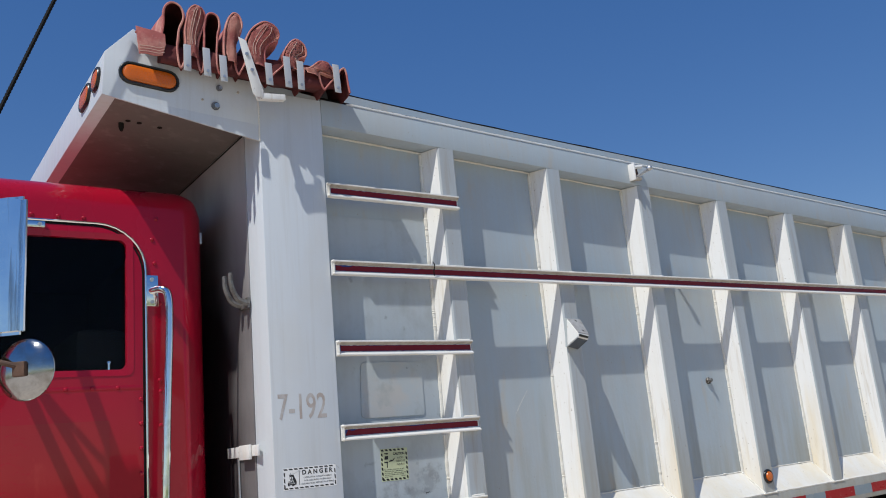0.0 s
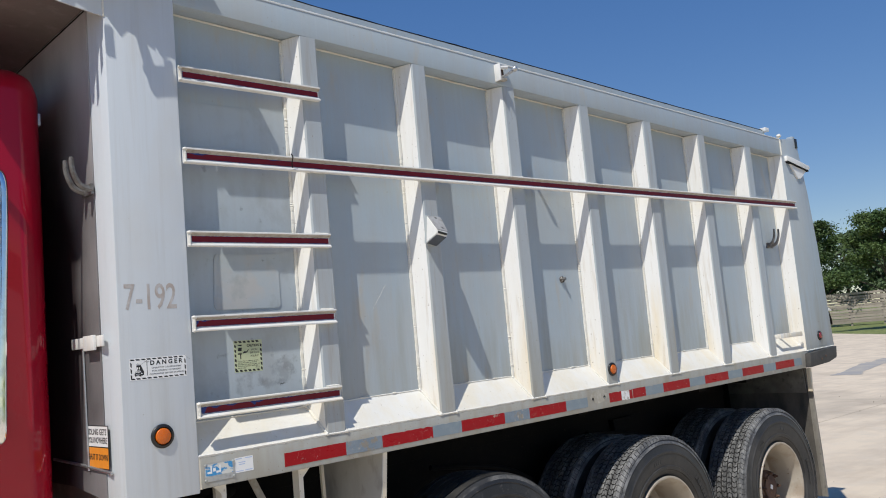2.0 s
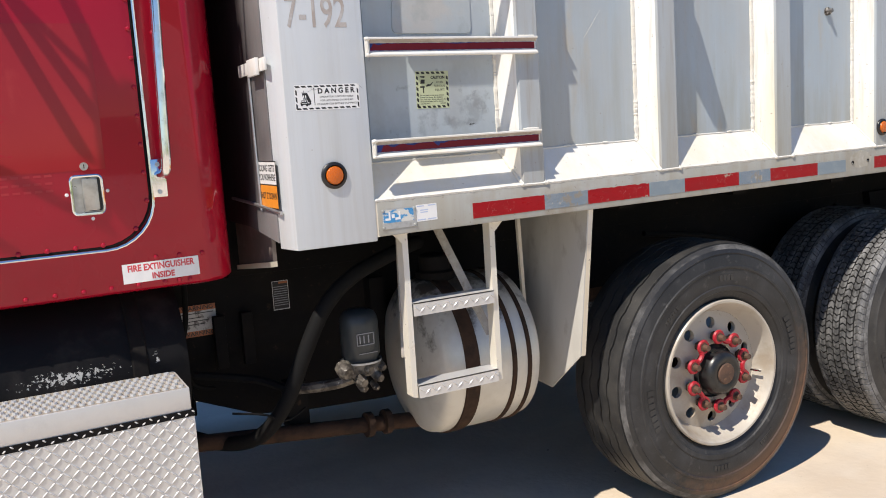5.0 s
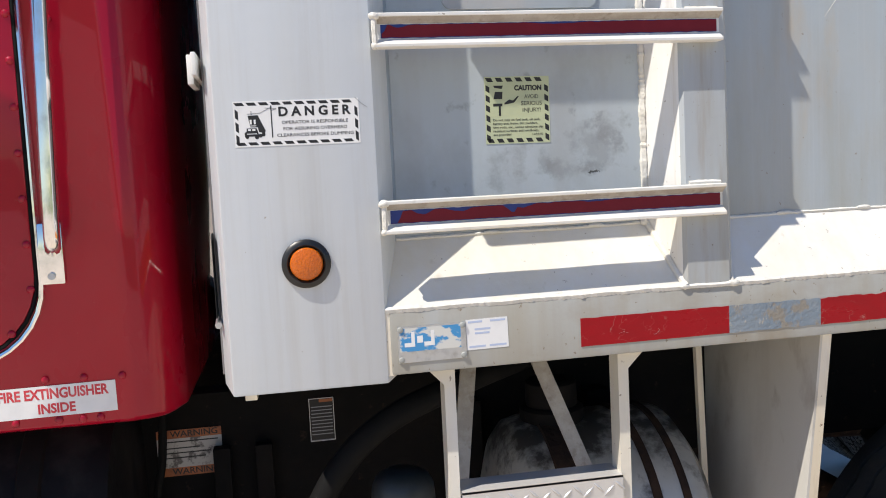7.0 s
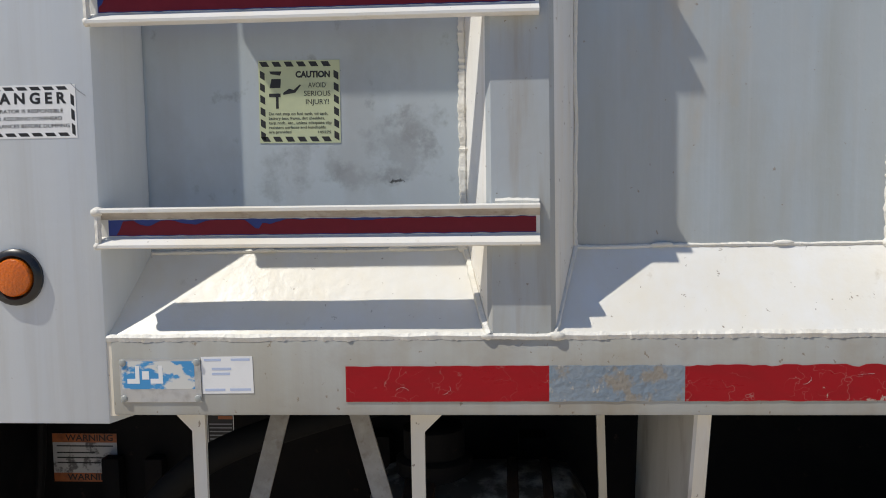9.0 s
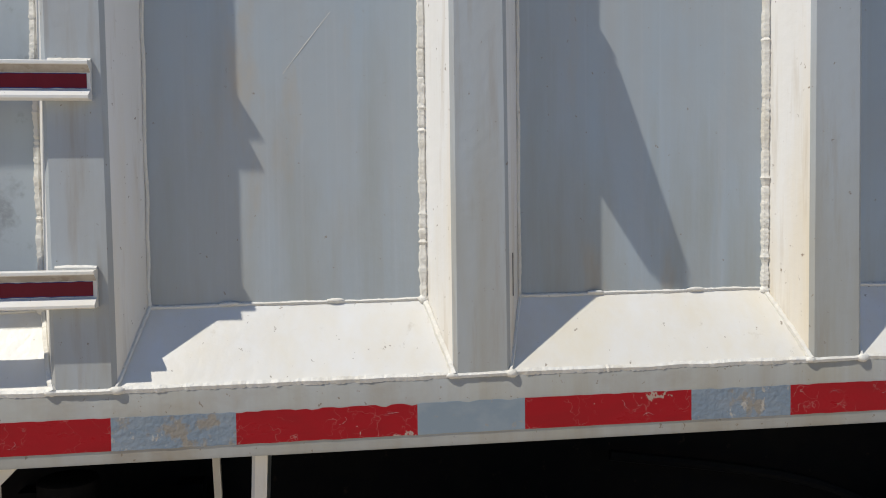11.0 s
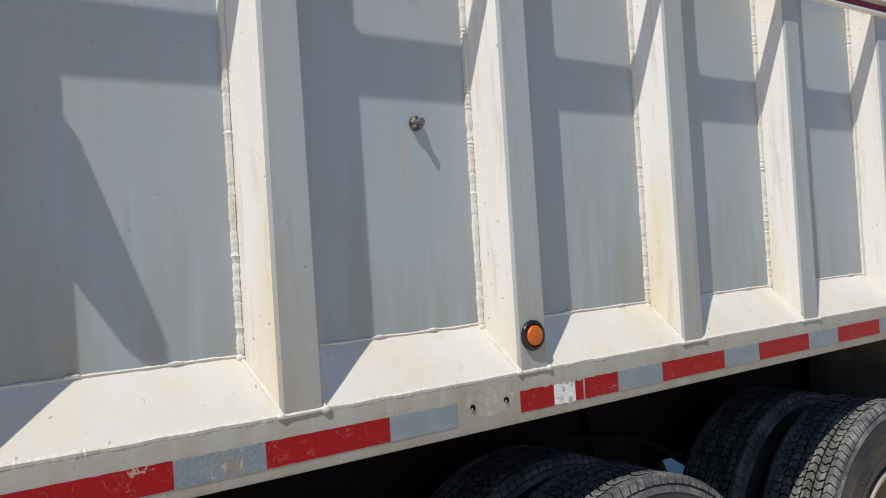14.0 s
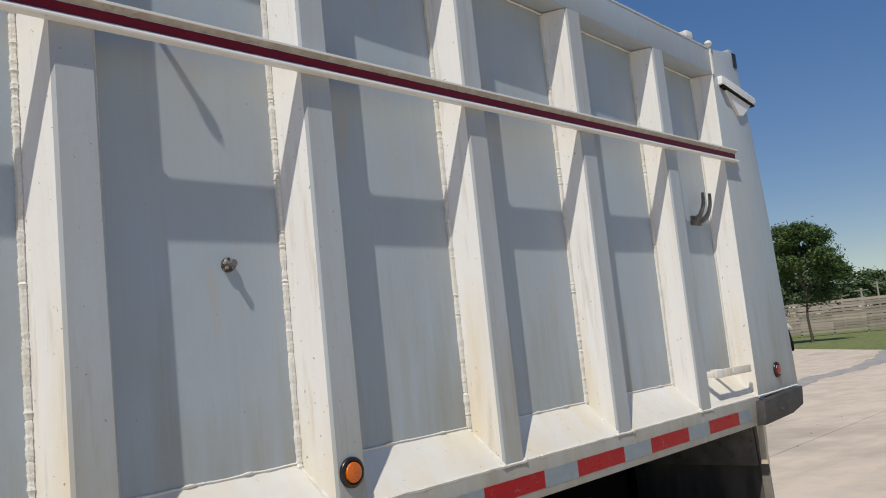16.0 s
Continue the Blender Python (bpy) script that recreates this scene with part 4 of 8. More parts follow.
# reflective tape on the bottom rail, red then silver
def tape(name, x0, x1, mat, rag, label):
    n = max(int((x1 - x0) / 0.008), 6)
    bm = bmesh.new()
    za, zb = [], []
    for i in range(n + 1):
        x = x0 + (x1 - x0) * i / n
        base = rail_top(x) - 0.040
        za.append(bm.verts.new((x, -0.0012, base - 0.0505 + rag * 0.3 * noise.noise((x * 40, 3, 0)))))
        zb.append(bm.verts.new((x, -0.0012, base + min(0, rag * (noise.noise((x * 45, 9, 0)) - 0.1)))))
    for i in range(n):
        bm.faces.new((za[i], za[i + 1], zb[i + 1], zb[i]))
    ex = bmesh.ops.extrude_face_region(bm, geom=bm.faces[:])
    for v in [g for g in ex["geom"] if isinstance(g, bmesh.types.BMVert)]:
        v.co.y = -0.0002
    part(name, bm, mat, rail, label)


TAPES = [(-0.467, -0.184), (0.0, 0.279), (0.452, 0.732), (0.906, 1.182), (1.543, 1.650), (1.757, 1.877), (2.053, 2.330), (2.503, 2.779), (2.958, 3.238), (3.410, 3.680)]
for n, (a, b) in enumerate(TAPES):
    a, b = a - 0.016, b - 0.016
    tape("red_tape", a, b, TAPE_RED, 0.006 if n in (1, 4, 5) else 0.002, "worn red reflective tape" if n in (1, 4) else "red reflective tape")
for a, b in ((-0.184, 0.0), (0.279, 0.452), (0.732, 0.906), (1.182, 1.356), (1.877, 2.053), (2.330, 2.503), (2.779, 2.958), (3.238, 3.410), (3.680, 3.797)):
    tape("silver_tape", a - 0.016, b - 0.016, TAPE_GUNK if a in (-0.184, 0.732) else TAPE_SILVER, 0.005, "silver reflective tape caked with brown gum" if a in (-0.184, 0.732) else "scuffed silver reflective tape")
tape("white_tape", 1.6355, 1.706, FLAKING, 0.018, "flaking white tape")
tape("red_tape", 1.7085, 1.734, TAPE_RED, 0.012, "torn scrap of red tape")
for x, z in ((1.385, 1.268), (1.484, 1.271)):
    bm = bmesh.new()
    tube(bm, [(x, -0.0025, z), (x, 0.004, z)], 0.0072, 10)
    part("bolt_hole", bm, BLACK, rail)
    bm = bmesh.new()
    tube(bm, [(x - 0.003, -0.0027, z - 0.003), (x - 0.003, 0.003, z - 0.003)], 0.0030, 8)
    part("thread_end", bm, GALV, rail)
bm = bmesh.new()
prism(bm, [(1.438 + (0.070 + 0.012 * noise.noise((k * 0.7, 1, 0))) * math.cos(math.pi * k / 18), 1.278 + (0.036 + 0.008 * noise.noise((k * 0.6, 4, 0))) * math.sin(math.pi * k / 18)) for k in range(36)], "y", -0.0002, 0.0)
part("bare_patch", bm, material("bare_scraped_paint", (0.40, 0.375, 0.315), 0.6, 0, [((0.31, 0.28, 0.22), (24, 24, 24), 0.46, 0.66, 0.8), ((0.55, 0.53, 0.48), (60, 60, 60), 0.55, 0.7, 0.6)]), rail)

bm = bmesh.new()
prism(bm, [(COL1 + SLOPE + 0.004, 1.437), (POSTS[0] - SLOPE - 0.006, 1.437), (POSTS[0] - SLOPE - 0.006, 2.62), (COL1 + SLOPE + 0.004, 2.62)], "y", DEPTH - 0.0025, DEPTH + 0.001)
part("climbing_bay_sheet", bm, SMUDGED, body, "white sheet behind the rungs with grey boot smudges")

# hairline cracks in the older tapes
crack_mesh = []
for v in range(4):
    bm = bmesh.new()
    p = Vector((0, -0.0016, 0))
    pts = [p.copy()]
    way = random.uniform(0, 6.28)
    for q in range(7):
        way += random.uniform(-0.7, 0.7)
        p = p + Vector((0.0055 * math.cos(way), 0, 0.0035 * math.sin(way)))
        pts.append(p.copy())
    tube(bm, pts, 0.00025, 4)
    bm.transform(Matrix.Scale(0.6, 4) @ Matrix.Translation((0, -0.0009, 0)))
    crack_mesh.append(as_mesh("crack", bm, LABEL_WORN))
for a, b in TAPES[:7]:
    for q in range(2):
        x = random.uniform(a + 0.02, b - 0.04)
        part("crack", crack_mesh[random.randrange(4)], None, rail, at=Matrix.Translation((x, 0, rail_top(x) - 0.040 - random.uniform(0.012, 0.040))))

# repaired patch between the rungs, smudges
bm = bmesh.new()
outline = []
for cx, cz, a0 in ((-0.42, 2.02, 0), (-0.66, 2.02, 90), (-0.67, 1.845, 180), (-0.42, 1.845, 270)):
    for s in range(5):
        t = radians(a0 + 22.5 * s)
        outline.append((cx + 0.018 * math.cos(t), cz + 0.018 * math.sin(t)))
prism(bm, outline, "y", DEPTH - 0.006, DEPTH - 0.001)
part("access_patch", bm, PATCH, body, "square repaired patch with mottled paint")

# ---- dump truck: cab ----
CAB_Y = 0.31
bm = bmesh.new()
box(bm, -3.0, -1.188, CAB_Y, 2.15, 1.074, 2.755)
long_edges = bm.edges[:]
bmesh.ops.bevel(bm, geom=long_edges, offset=0.105, segments=7, affect="EDGES", profile=0.5)
for v in bm.verts:                                   # roof slightly crowned, skirt straight
    if v.co.z < 1.19:
        v.co.z = 1.074 + (v.co.z - 1.074) * 0.22
    v.co.z += 0.02 * max(0.0, v.co.z - 2.6) / 0.15 * (1 - abs(v.co.y - 1.23) / 0.92)
cab = part("cab", bm, RED, truck, "dark red truck cab with riveted seams")
thick = cab.modifiers.new("thick", "SOLIDIFY")
thick.thickness, thick.offset = 0.03, -1
hole = bmesh.new()
box(hole, -2.34, -1.484, CAB_Y - 0.05, CAB_Y + 0.08, 2.050, 2.540)
cut(cab, hole)


def door_outline(grow=0.0):
    x1, z0, z1 = -1.426 + grow, 1.222 - grow, 2.587 + grow
    pts = [(-2.75, z1)]
    for cx, cz, r, a0 in ((x1 - 0.17, z1 - 0.17, 0.17, 90), (x1 - 0.15, z0 + 0.15, 0.15, 0)):
        for s in range(9):
            t = radians(a0 - 11.25 * s)
            pts.append((cx + r * math.cos(t), cz + r * math.sin(t)))
    return pts + [(-2.75, z0)]


bm = bmesh.new()
prism(bm, door_outline(-0.012), "y", CAB_Y - 0.006, CAB_Y + 0.004, 0.002)
door = part("door", bm, RED, cab, "red cab door with a chrome edge trim")
hole = bmesh.new()
box(hole, -2.335, -1.478, CAB_Y - 0.1, CAB_Y + 0.1, 2.045, 2.545)
cut(door, hole)
bm = bmesh.new()
rim = [(-2.34, -1.470, 2.038, 2.552), (-2.315, -1.494, 2.060, 2.530)]
loops = []
for (xa, xb, za, zb), ys in zip(rim, ((CAB_Y - 0.0065, CAB_Y - 0.008), (CAB_Y - 0.006, CAB_Y + 0.016))):
    for y in ys:
        loop = []
        for cx, cz, a0 in ((xb - 0.028, zb - 0.028, 0), (xa + 0.028, zb - 0.028, 90), (xa + 0.028, za + 0.028, 180), (xb - 0.028, za + 0.028, 270)):
            for s in range(6):
                t = radians(a0 + 18 * s)
                loop.append(bm.verts.new((cx + 0.028 * math.cos(t), y, cz + 0.028 * math.sin(t))))
        loops.append(loop)
for a, b in zip(loops, loops[1:]):
    for k in range(len(a)):
        bm.faces.new((a[k], a[(k + 1) % len(a)], b[(k + 1) % len(a)], b[k]))
window = part("window_frame", bm, RED, door, "red window surround")
bm = bmesh.new()
box(bm, -2.332, -1.481, CAB_Y + 0.010, CAB_Y + 0.014, 2.047, 2.543)
pane = part("window_pane", bm, GLASS, door, "clear side window of a dark cab")
pane.visible_shadow = False
bm = bmesh.new()
tube(bm, [(-1.554, CAB_Y + 0.001, 2.058), (-1.554, CAB_Y + 0.001, 2.083)], [0.004, 0.004], 8)
tube(bm, [(-1.554, CAB_Y + 0.001, 2.083), (-1.554, CAB_Y + 0.001, 2.090)], [0.008, 0.007], 8)
part("lock_knob", bm, CHROME, door)
bm = bmesh.new()
tube(bm, [(x, CAB_Y - 0.005, z) for x, z in door_outline(0.0)], 0.0055, 8)
part("door_trim", bm, CHROME, cab, "thin chrome trim round the door")
bm = bmesh.new()
tube(bm, [(x, CAB_Y - 0.002, z) for x, z in door_outline(-0.009)], 0.0040, 6)
part("door_seal", bm, HOSE, cab)

# paler rectangle left by a removed sign, with smeared marks
bm = bmesh.new()
prism(bm, [(-2.45, 1.465), (-1.553, 1.465), (-1.553, 1.886), (-2.45, 1.886)], "y", CAB_Y - 0.0072, CAB_Y - 0.0055)
part("sign_ghost", bm, FADED, door, "paler red rectangle left by a removed sign")
for k in range(12):
    bm = bmesh.new()
    x, z = -1.845 + 0.02 * math.sin(k * 1.9), 1.86 - 0.030 * k
    w = 0.020 + 0.022 * random.random()
    tube(bm, smooth_path([(x - w, CAB_Y - 0.0068, z - 0.010), (x - 0.3 * w, CAB_Y - 0.0068, z - 0.002), (x + 0.3 * w, CAB_Y - 0.0068, z - 0.012), (x + w, CAB_Y - 0.0068, z - 0.028 * random.random())], 5), [0.001 + 0.0022 * random.random() for _ in range(16)], 5)
    bm.transform(Matrix.Translation((0, CAB_Y - 0.0070, 0)) @ Matrix.Diagonal((1, 0.15, 1, 1)) @ Matrix.Translation((0, 0.0068 - CAB_Y, 0)))
    part("smear", bm, RED, door)

bm = bmesh.new()
for p in [(-1.72, 2.065)]:
    box(bm, -2.75, -1.44, CAB_Y - 0.0065, CAB_Y - 0.002, 1.985, 2.005, 0.002)
part("seam", bm, RED, door)
rivet = bmesh.new()
revolve_rings = revolve(rivet, [(0.0078, 0.0), (0.0073, -0.0024), (0.0048, -0.0044), (0.0016, -0.0050)], (0, 0, 0), n=10)
lidded(rivet, [revolve_rings[-1]])
rivet_mesh = as_mesh("rivet", rivet, RED)
spots = [(-1.446, z) for z in np.arange(1.36, 2.04, 0.085)] + [(-1.378, 2.02), (-1.376, 1.86), (-1.372, 2.30)]
spots += [(x, 1.985 + 0.012) for x in np.arange(-1.95, -1.45, 0.085)]
spots += [(-1.417 - 0.0785 * k, 1.104) for k in range(8)] + [(-1.374, 1.103), (-1.341, 1.103), (-1.436, 1.184), (-1.366, 1.183), (-1.296, 1.181)]
spots += [(-1.584 - 0.0765 * k, 1.2385) for k in range(5)] + [(-1.486, 1.278)]
spots += [(x, 2.606) for x in np.arange(-1.98, -1.56, 0.085)]
spots += [(-1.385, 2.62), (-1.40, 2.54), (-1.392, 2.45), (-1.375, 1.98)]
for x, z in spots:
    part("rivet", rivet_mesh, None, cab, at=Matrix.Translation((x, CAB_Y - (0.006 if x < -1.43 and 1.23 < z < 2.58 else 0.0), z)))

# grab handle, paddle lock
bm = bmesh.new()
tube(bm, smooth_path([(-1.405, CAB_Y - 0.004, 2.345), (-1.380, CAB_Y - 0.045, 2.345), (-1.362, CAB_Y - 0.062, 2.315), (-1.360, CAB_Y - 0.064, 2.2), (-1.372, CAB_Y - 0.064, 1.9), (-1.382, CAB_Y - 0.064, 1.6), (-1.386, CAB_Y - 0.062, 1.47), (-1.392, CAB_Y - 0.040, 1.438), (-1.405, CAB_Y - 0.004, 1.434)], 8), 0.0145, 12)
grab = part("grab_handle", bm, CHROME, cab, "long chrome grab handle beside the door")
for z in (2.345, 1.425):
    bm = bmesh.new()
    box(bm, -1.428, -1.382, CAB_Y - 0.010, CAB_Y - 0.001, z - 0.058, z + 0.058, 0.003)
    part("mount", bm, CHROME, grab)
    for s in (-0.042, 0.042):
        bm = bmesh.new()
        tube(bm, [(-1.405, CAB_Y - 0.009, z + s), (-1.405, CAB_Y - 0.015, z + s)], 0.007, 8)
        part("screw", bm, GALV, grab)
def rounded(x0, x1, z0, z1, r):
    """Outline of an upright rectangle with round corners."""
    return [(cx + r * math.cos(radians(a0 + 18 * q)), cz + r * math.sin(radians(a0 + 18 * q))) for cx, cz, a0 in ((x1 - r, z1 - r, 0), (x0 + r, z1 - r, 90), (x0 + r, z0 + r, 180), (x1 - r, z0 + r, 270)) for q in range(6)]


PALE_STEEL = material("dull_latch_steel", (0.50, 0.49, 0.46), 0.32, 0.7, [((0.34, 0.32, 0.28), (30, 30, 30), 0.45, 0.65, 0.7)], (60, 0.05))
bm = bmesh.new()
prism(bm, rounded(-1.655, -1.567, 1.335, 1.450, 0.014), "y", CAB_Y - 0.008, CAB_Y - 0.005)
paddle = part("paddle_latch", bm, PALE_STEEL, door, "square dull steel door latch with a rounded rim")
bm = bmesh.new()
tube(bm, [(x, CAB_Y - 0.0095, z) for x, z in rounded(-1.653, -1.569, 1.337, 1.448, 0.013)], 0.0052, 8, closed=True)
part("rim", bm, CHROME, paddle)
bm = bmesh.new()
prism(bm, rounded(-1.613, -1.574, 1.344, 1.441, 0.005), "y", CAB_Y - 0.0105, CAB_Y - 0.0085)
part("recess", bm, BLACK_GLOSS, paddle)
bm = bmesh.new()
prism(bm, rounded(-1.624, -1.581, 1.346, 1.440, 0.005), "y", CAB_Y - 0.019, CAB_Y - 0.0107, 0.0025)
part("pull", bm, PALE_STEEL, paddle, "flat steel pull plate")
bm = bmesh.new()
tube(bm, [(-1.612, CAB_Y - 0.004, 1.476), (-1.612, CAB_Y - 0.010, 1.476)], [0.0125, 0.0115], 16)
part("key_lock", bm, PALE_STEEL, paddle, "round key lock")
bm = bmesh.new()
box(bm, -1.6132, -1.6108, CAB_Y - 0.0108, CAB_Y - 0.0095, 1.470, 1.482)
part("keyhole", bm, BLACK, paddle)
for x, z in ((-1.667, 1.396), (-1.554, 1.400), (-1.603, 1.321)):
    bm = bmesh.new()
    tube(bm, [(x, CAB_Y - 0.004, z), (x, CAB_Y - 0.0085, z)], [0.0066, 0.0045], 10)
    part("screw", bm, LABEL, paddle)
bm = bmesh.new()
box(bm, -1.835, -1.768, CAB_Y - 0.018, CAB_Y - 0.005, 2.556, 2.580, 0.005)
hinge = part("catch", bm, CHROME, door, "small chrome catch over the window")
bm = bmesh.new()
tube(bm, [(-1.786, CAB_Y - 0.017, 2.568), (-1.786, CAB_Y - 0.022, 2.568)], 0.007, 8)
part("screw", bm, GALV, hinge)
bm = bmesh.new()
box(bm, -1.195, -1.186, CAB_Y + 0.07, CAB_Y + 0.10, 2.555, 2.60, 0.002)
part("hinge_plate", bm, GALV, cab)

bm = bmesh.new()
box(bm, -2.93, -1.235, CAB_Y + 0.085, 2.08, 1.13, 2.70)
bmesh.ops.delete(bm, geom=[f for f in bm.faces if f.calc_center_median().y < CAB_Y + 0.09], context="FACES")
cloth = bmesh.ops.solidify(bm, geom=bm.faces[:], thickness=0.01)
part("cab_lining", bm, LINER, cab, "dark lining inside the cab")
# seat and far door seen dimly through the window
bm = bmesh.new()
box(bm, -1.62, -1.42, 0.55, 1.05, 1.55, 2.25, 0.05)
part("seat_back", bm, DARK_SEAT, cab, "dark seat back inside the cab")

# mirrors on tube arms
MX, MY = Vector((0.72, -0.694, 0)), Vector((-0.694, -0.72, 0))
arms = bmesh.new()
tube(arms, smooth_path([(-2.28, CAB_Y, 2.66), (-2.10, 0.06, 2.64), (-1.985, 0.045, 2.615), (-1.955, 0.043, 2.55)], 6), 0.010, 8)
mirror = part("mirror_arm", arms, GALV, cab, "steel mirror arm")
bm = bmesh.new()
tube(bm, smooth_path([(-2.28, CAB_Y, 1.72), (-2.08, 0.07, 1.86), (-1.965, 0.05, 2.02), (-1.955, 0.043, 2.10), (-1.953, 0.043, 2.55)], 6), 0.010, 8)
part("mirror_brace", bm, RUST, mirror, "rusty lower mirror brace")
bm = bmesh.new()
tube(bm, [(-2.30, CAB_Y, 1.80), (-2.02, 0.08, 2.08)], 0.008, 8)
part("mirror_brace", bm, GALV, mirror)
# unseen braces behind the mirror, added to cast the shadows on the door
for p, q in (((-1.90, CAB_Y, 2.20), (-2.06, 0.09, 2.29)), ((-1.94, CAB_Y, 2.30), (-2.02, 0.06, 2.395)), ((-1.87, 0.21, 2.49), (-2.007, 0.04, 2.467))):
    bm = bmesh.new()
    tube(bm, [p, q], 0.017, 10)
    part("mirror_brace", bm, GALV, mirror)
bm = bmesh.new()
frame_m = Matrix.Translation((-1.947, 0.022, 2.345)) @ Matrix(((MX.x, -MY.x, 0, 0), (MX.y, -MY.y, 0, 0), (0, 0, 1, 0), (0, 0, 0, 1)))
box(bm, -0.095, 0.095, -0.012, 0.018, -0.215, 0.215, 0.0)
bmesh.ops.bevel(bm, geom=bm.edges[:], offset=0.011, segments=4, affect="EDGES")
bmesh.ops.subdivide_edges(bm, edges=[e for e in bm.edges if e.calc_length() > 0.1], cuts=6, use_grid_fill=True)
for v in bm.verts:
    v.co.y -= 0.010 * math.cos(v.co.x * 15) + 0.004 * noise.noise(Vector((v.co.x * 30, 0, v.co.z * 6)))
bm.transform(frame_m)
part("mirror_back", bm, MIRROR, mirror, "scuffed stainless back of the tall mirror with painted reflection streaks")
bm = bmesh.new()
rings = revolve(bm, [(0.086, 0.010), (0.092, 0.004), (0.092, 0.000), (0.086, -0.006), (0.060, -0.016), (0.030, -0.022), (0.006, -0.024)], (0, 0, 0), n=36)
lidded(bm, [rings[0][::-1], rings[-1]])
bm.transform(Matrix.Translation((-1.872, -0.048, 2.024)) @ Matrix(((MX.x, -MY.x, 0, 0), (MX.y, -MY.y, 0, 0), (0, 0, 1, 0), (0, 0, 0, 1))))
convex = part("convex_mirror", bm, CONVEX, mirror, "round convex mirror seen from its steel back")
bm = bmesh.new()
tube(bm, [(-1.888, -0.064, 2.030), (-1.94, -0.06, 2.045), (-1.985, -0.02, 2.07), (-1.96, 0.04, 2.09)], 0.008, 8)
part("mirror_brace", bm, RUST, convex)
bm = bmesh.new()
box(bm, -0.020, 0.020, -0.036, -0.018, -0.022, 0.022, 0.005)
bm.transform(Matrix.Translation((-1.872, -0.048, 2.024)) @ Matrix(((MX.x, -MY.x, 0, 0), (MX.y, -MY.y, 0, 0), (0, 0, 1, 0), (0, 0, 0, 1))))
part("clamp", bm, RUST, convex, "rusty clamp")
bm = bmesh.new()
aerial = [Vector((-2.045, -0.05, 2.60)).lerp(Vector((-1.715, -0.05, 3.50)), i / 150) for i in range(151)]
tube(bm, aerial, [0.0058 + 0.0014 * (i % 2) for i in range(151)], 8)
part("aerial", bm, HOSE, mirror, "black spiral-wound radio aerial")

# ---- dump truck: below the cab ----
bm = bmesh.new()
rings = revolve(bm, [(0.05, -2.9), (0.24, -2.9), (0.262, -2.88), (0.262, -1.40), (0.25, -1.372), (0.10, -1.36), (0.02, -1.36)], (0, 0.57, 0.815), axis="x", n=40)
lidded(bm, [rings[0], rings[-1]])
fuel = part("fuel_tank", bm, CHIPPED, truck, "black tank with chipped paint under the cab")
for x in (-1.52, -2.1):
    bm = bmesh.new()
    revolve(bm, [(0.264, x - 0.025), (0.270, x - 0.02), (0.270, x + 0.02), (0.264, x + 0.025)], (0, 0.57, 0.815), axis="x", n=40)
    part("strap", bm, BLACK, fuel)

# aluminium step box with raised tread pattern
SX = -1.421
bm = bmesh.new()
box(bm, -2.9, SX, 0.086, 0.31, 0.750, 0.818, 0.005)
step = part("step_box", bm, ALLOY, truck, "bright aluminium step box with tread plate sides")
bm = bmesh.new()
box(bm, -2.9, SX - 0.007, 0.093, 0.31, 0.8182, 0.8189)
part("step_top", bm, material("dirty_step_metal", (0.36, 0.325, 0.27), 0.5, 0.2, [((0.22, 0.19, 0.15), (30, 30, 30), 0.44, 0.62, 0.8), ((0.50, 0.47, 0.42), (9, 9, 9), 0.5, 0.7, 0.6)], (60, 0.1)), step, "dirty metal between the grip buttons")
bm = bmesh.new()
box(bm, -2.9, SX + 0.006, 0.084, 0.31, 0.36, 0.747)
part("tread_plate_side", bm, ALLOY, step)


def tread_mark(bm, p, along, up, out, l, w, h):
    """One raised lozenge of tread plate."""
    p = Vector(p)
    side = out.cross(along)
    ring = [p + along * (l * math.cos(t)) + side * (w * math.sin(t)) for t in [math.pi * k / 4 for k in range(8)]]
    top = [p + (q - p) * 0.45 + out * h for q in ring]
    a, b = [bm.verts.new(q) for q in ring], [bm.verts.new(q) for q in top]
    for k in range(8):
        bm.faces.new((a[k], a[(k + 1) % 8], b[(k + 1) % 8], b[k]))
    bm.faces.new(b)


bm = bmesh.new()
for j in range(17):
    for i in range(36):
        x, z = SX - 0.006 - 0.0215 * i, 0.722 - 0.0215 * j
        t = 1 if (i + j) % 2 else -1
        tread_mark(bm, (x, 0.0836, z), Vector((0.74, 0, 0.67 * t)).normalized(), None, Vector((0, -1, 0)), 0.0150, 0.0029, 0.0026)
tagged(part("tread_pattern", bm, ALLOY, step, "raised lozenges of the tread plate"), kind="stuff")
bm = bmesh.new()
for i in range(34):
    for j in range(6):
        x, y = SX - 0.020 - 0.0225 * i - (0.011 if j % 2 else 0), 0.108 + 0.034 * j
        rings = revolve(bm, [(0.0092, 0.818), (0.0078, 0.8250), (0.0050, 0.8253), (0.0042, 0.819)], (x, y, 0), axis="z", n=8)
        lidded(bm, [rings[-1]])
tagged(part("grip_button", bm, ALLOY, step, "raised grip buttons on the step"), kind="stuff")
bm = bmesh.new()
for i in range(40):
    x = SX + 0.003 - 0.02 * i
    tread_mark(bm, (x, 0.0826, 0.7420 + 0.004 * (-1) ** i), Vector((0.8, 0, 0.6 if i % 2 else -0.6)).normalized(), None, Vector((0, -1, 0)), 0.006, 0.0026, 0.003)
tagged(part("seam_pattern", bm, ALLOY, step), kind="stuff")
bm = bmesh.new()
box(bm, -2.9, SX + 0.0055, 0.0825, 0.10, 0.732, 0.7515)
part("seam_strip", bm, BLACK, step, "dark grimy seam below the step")
bm = bmesh.new()
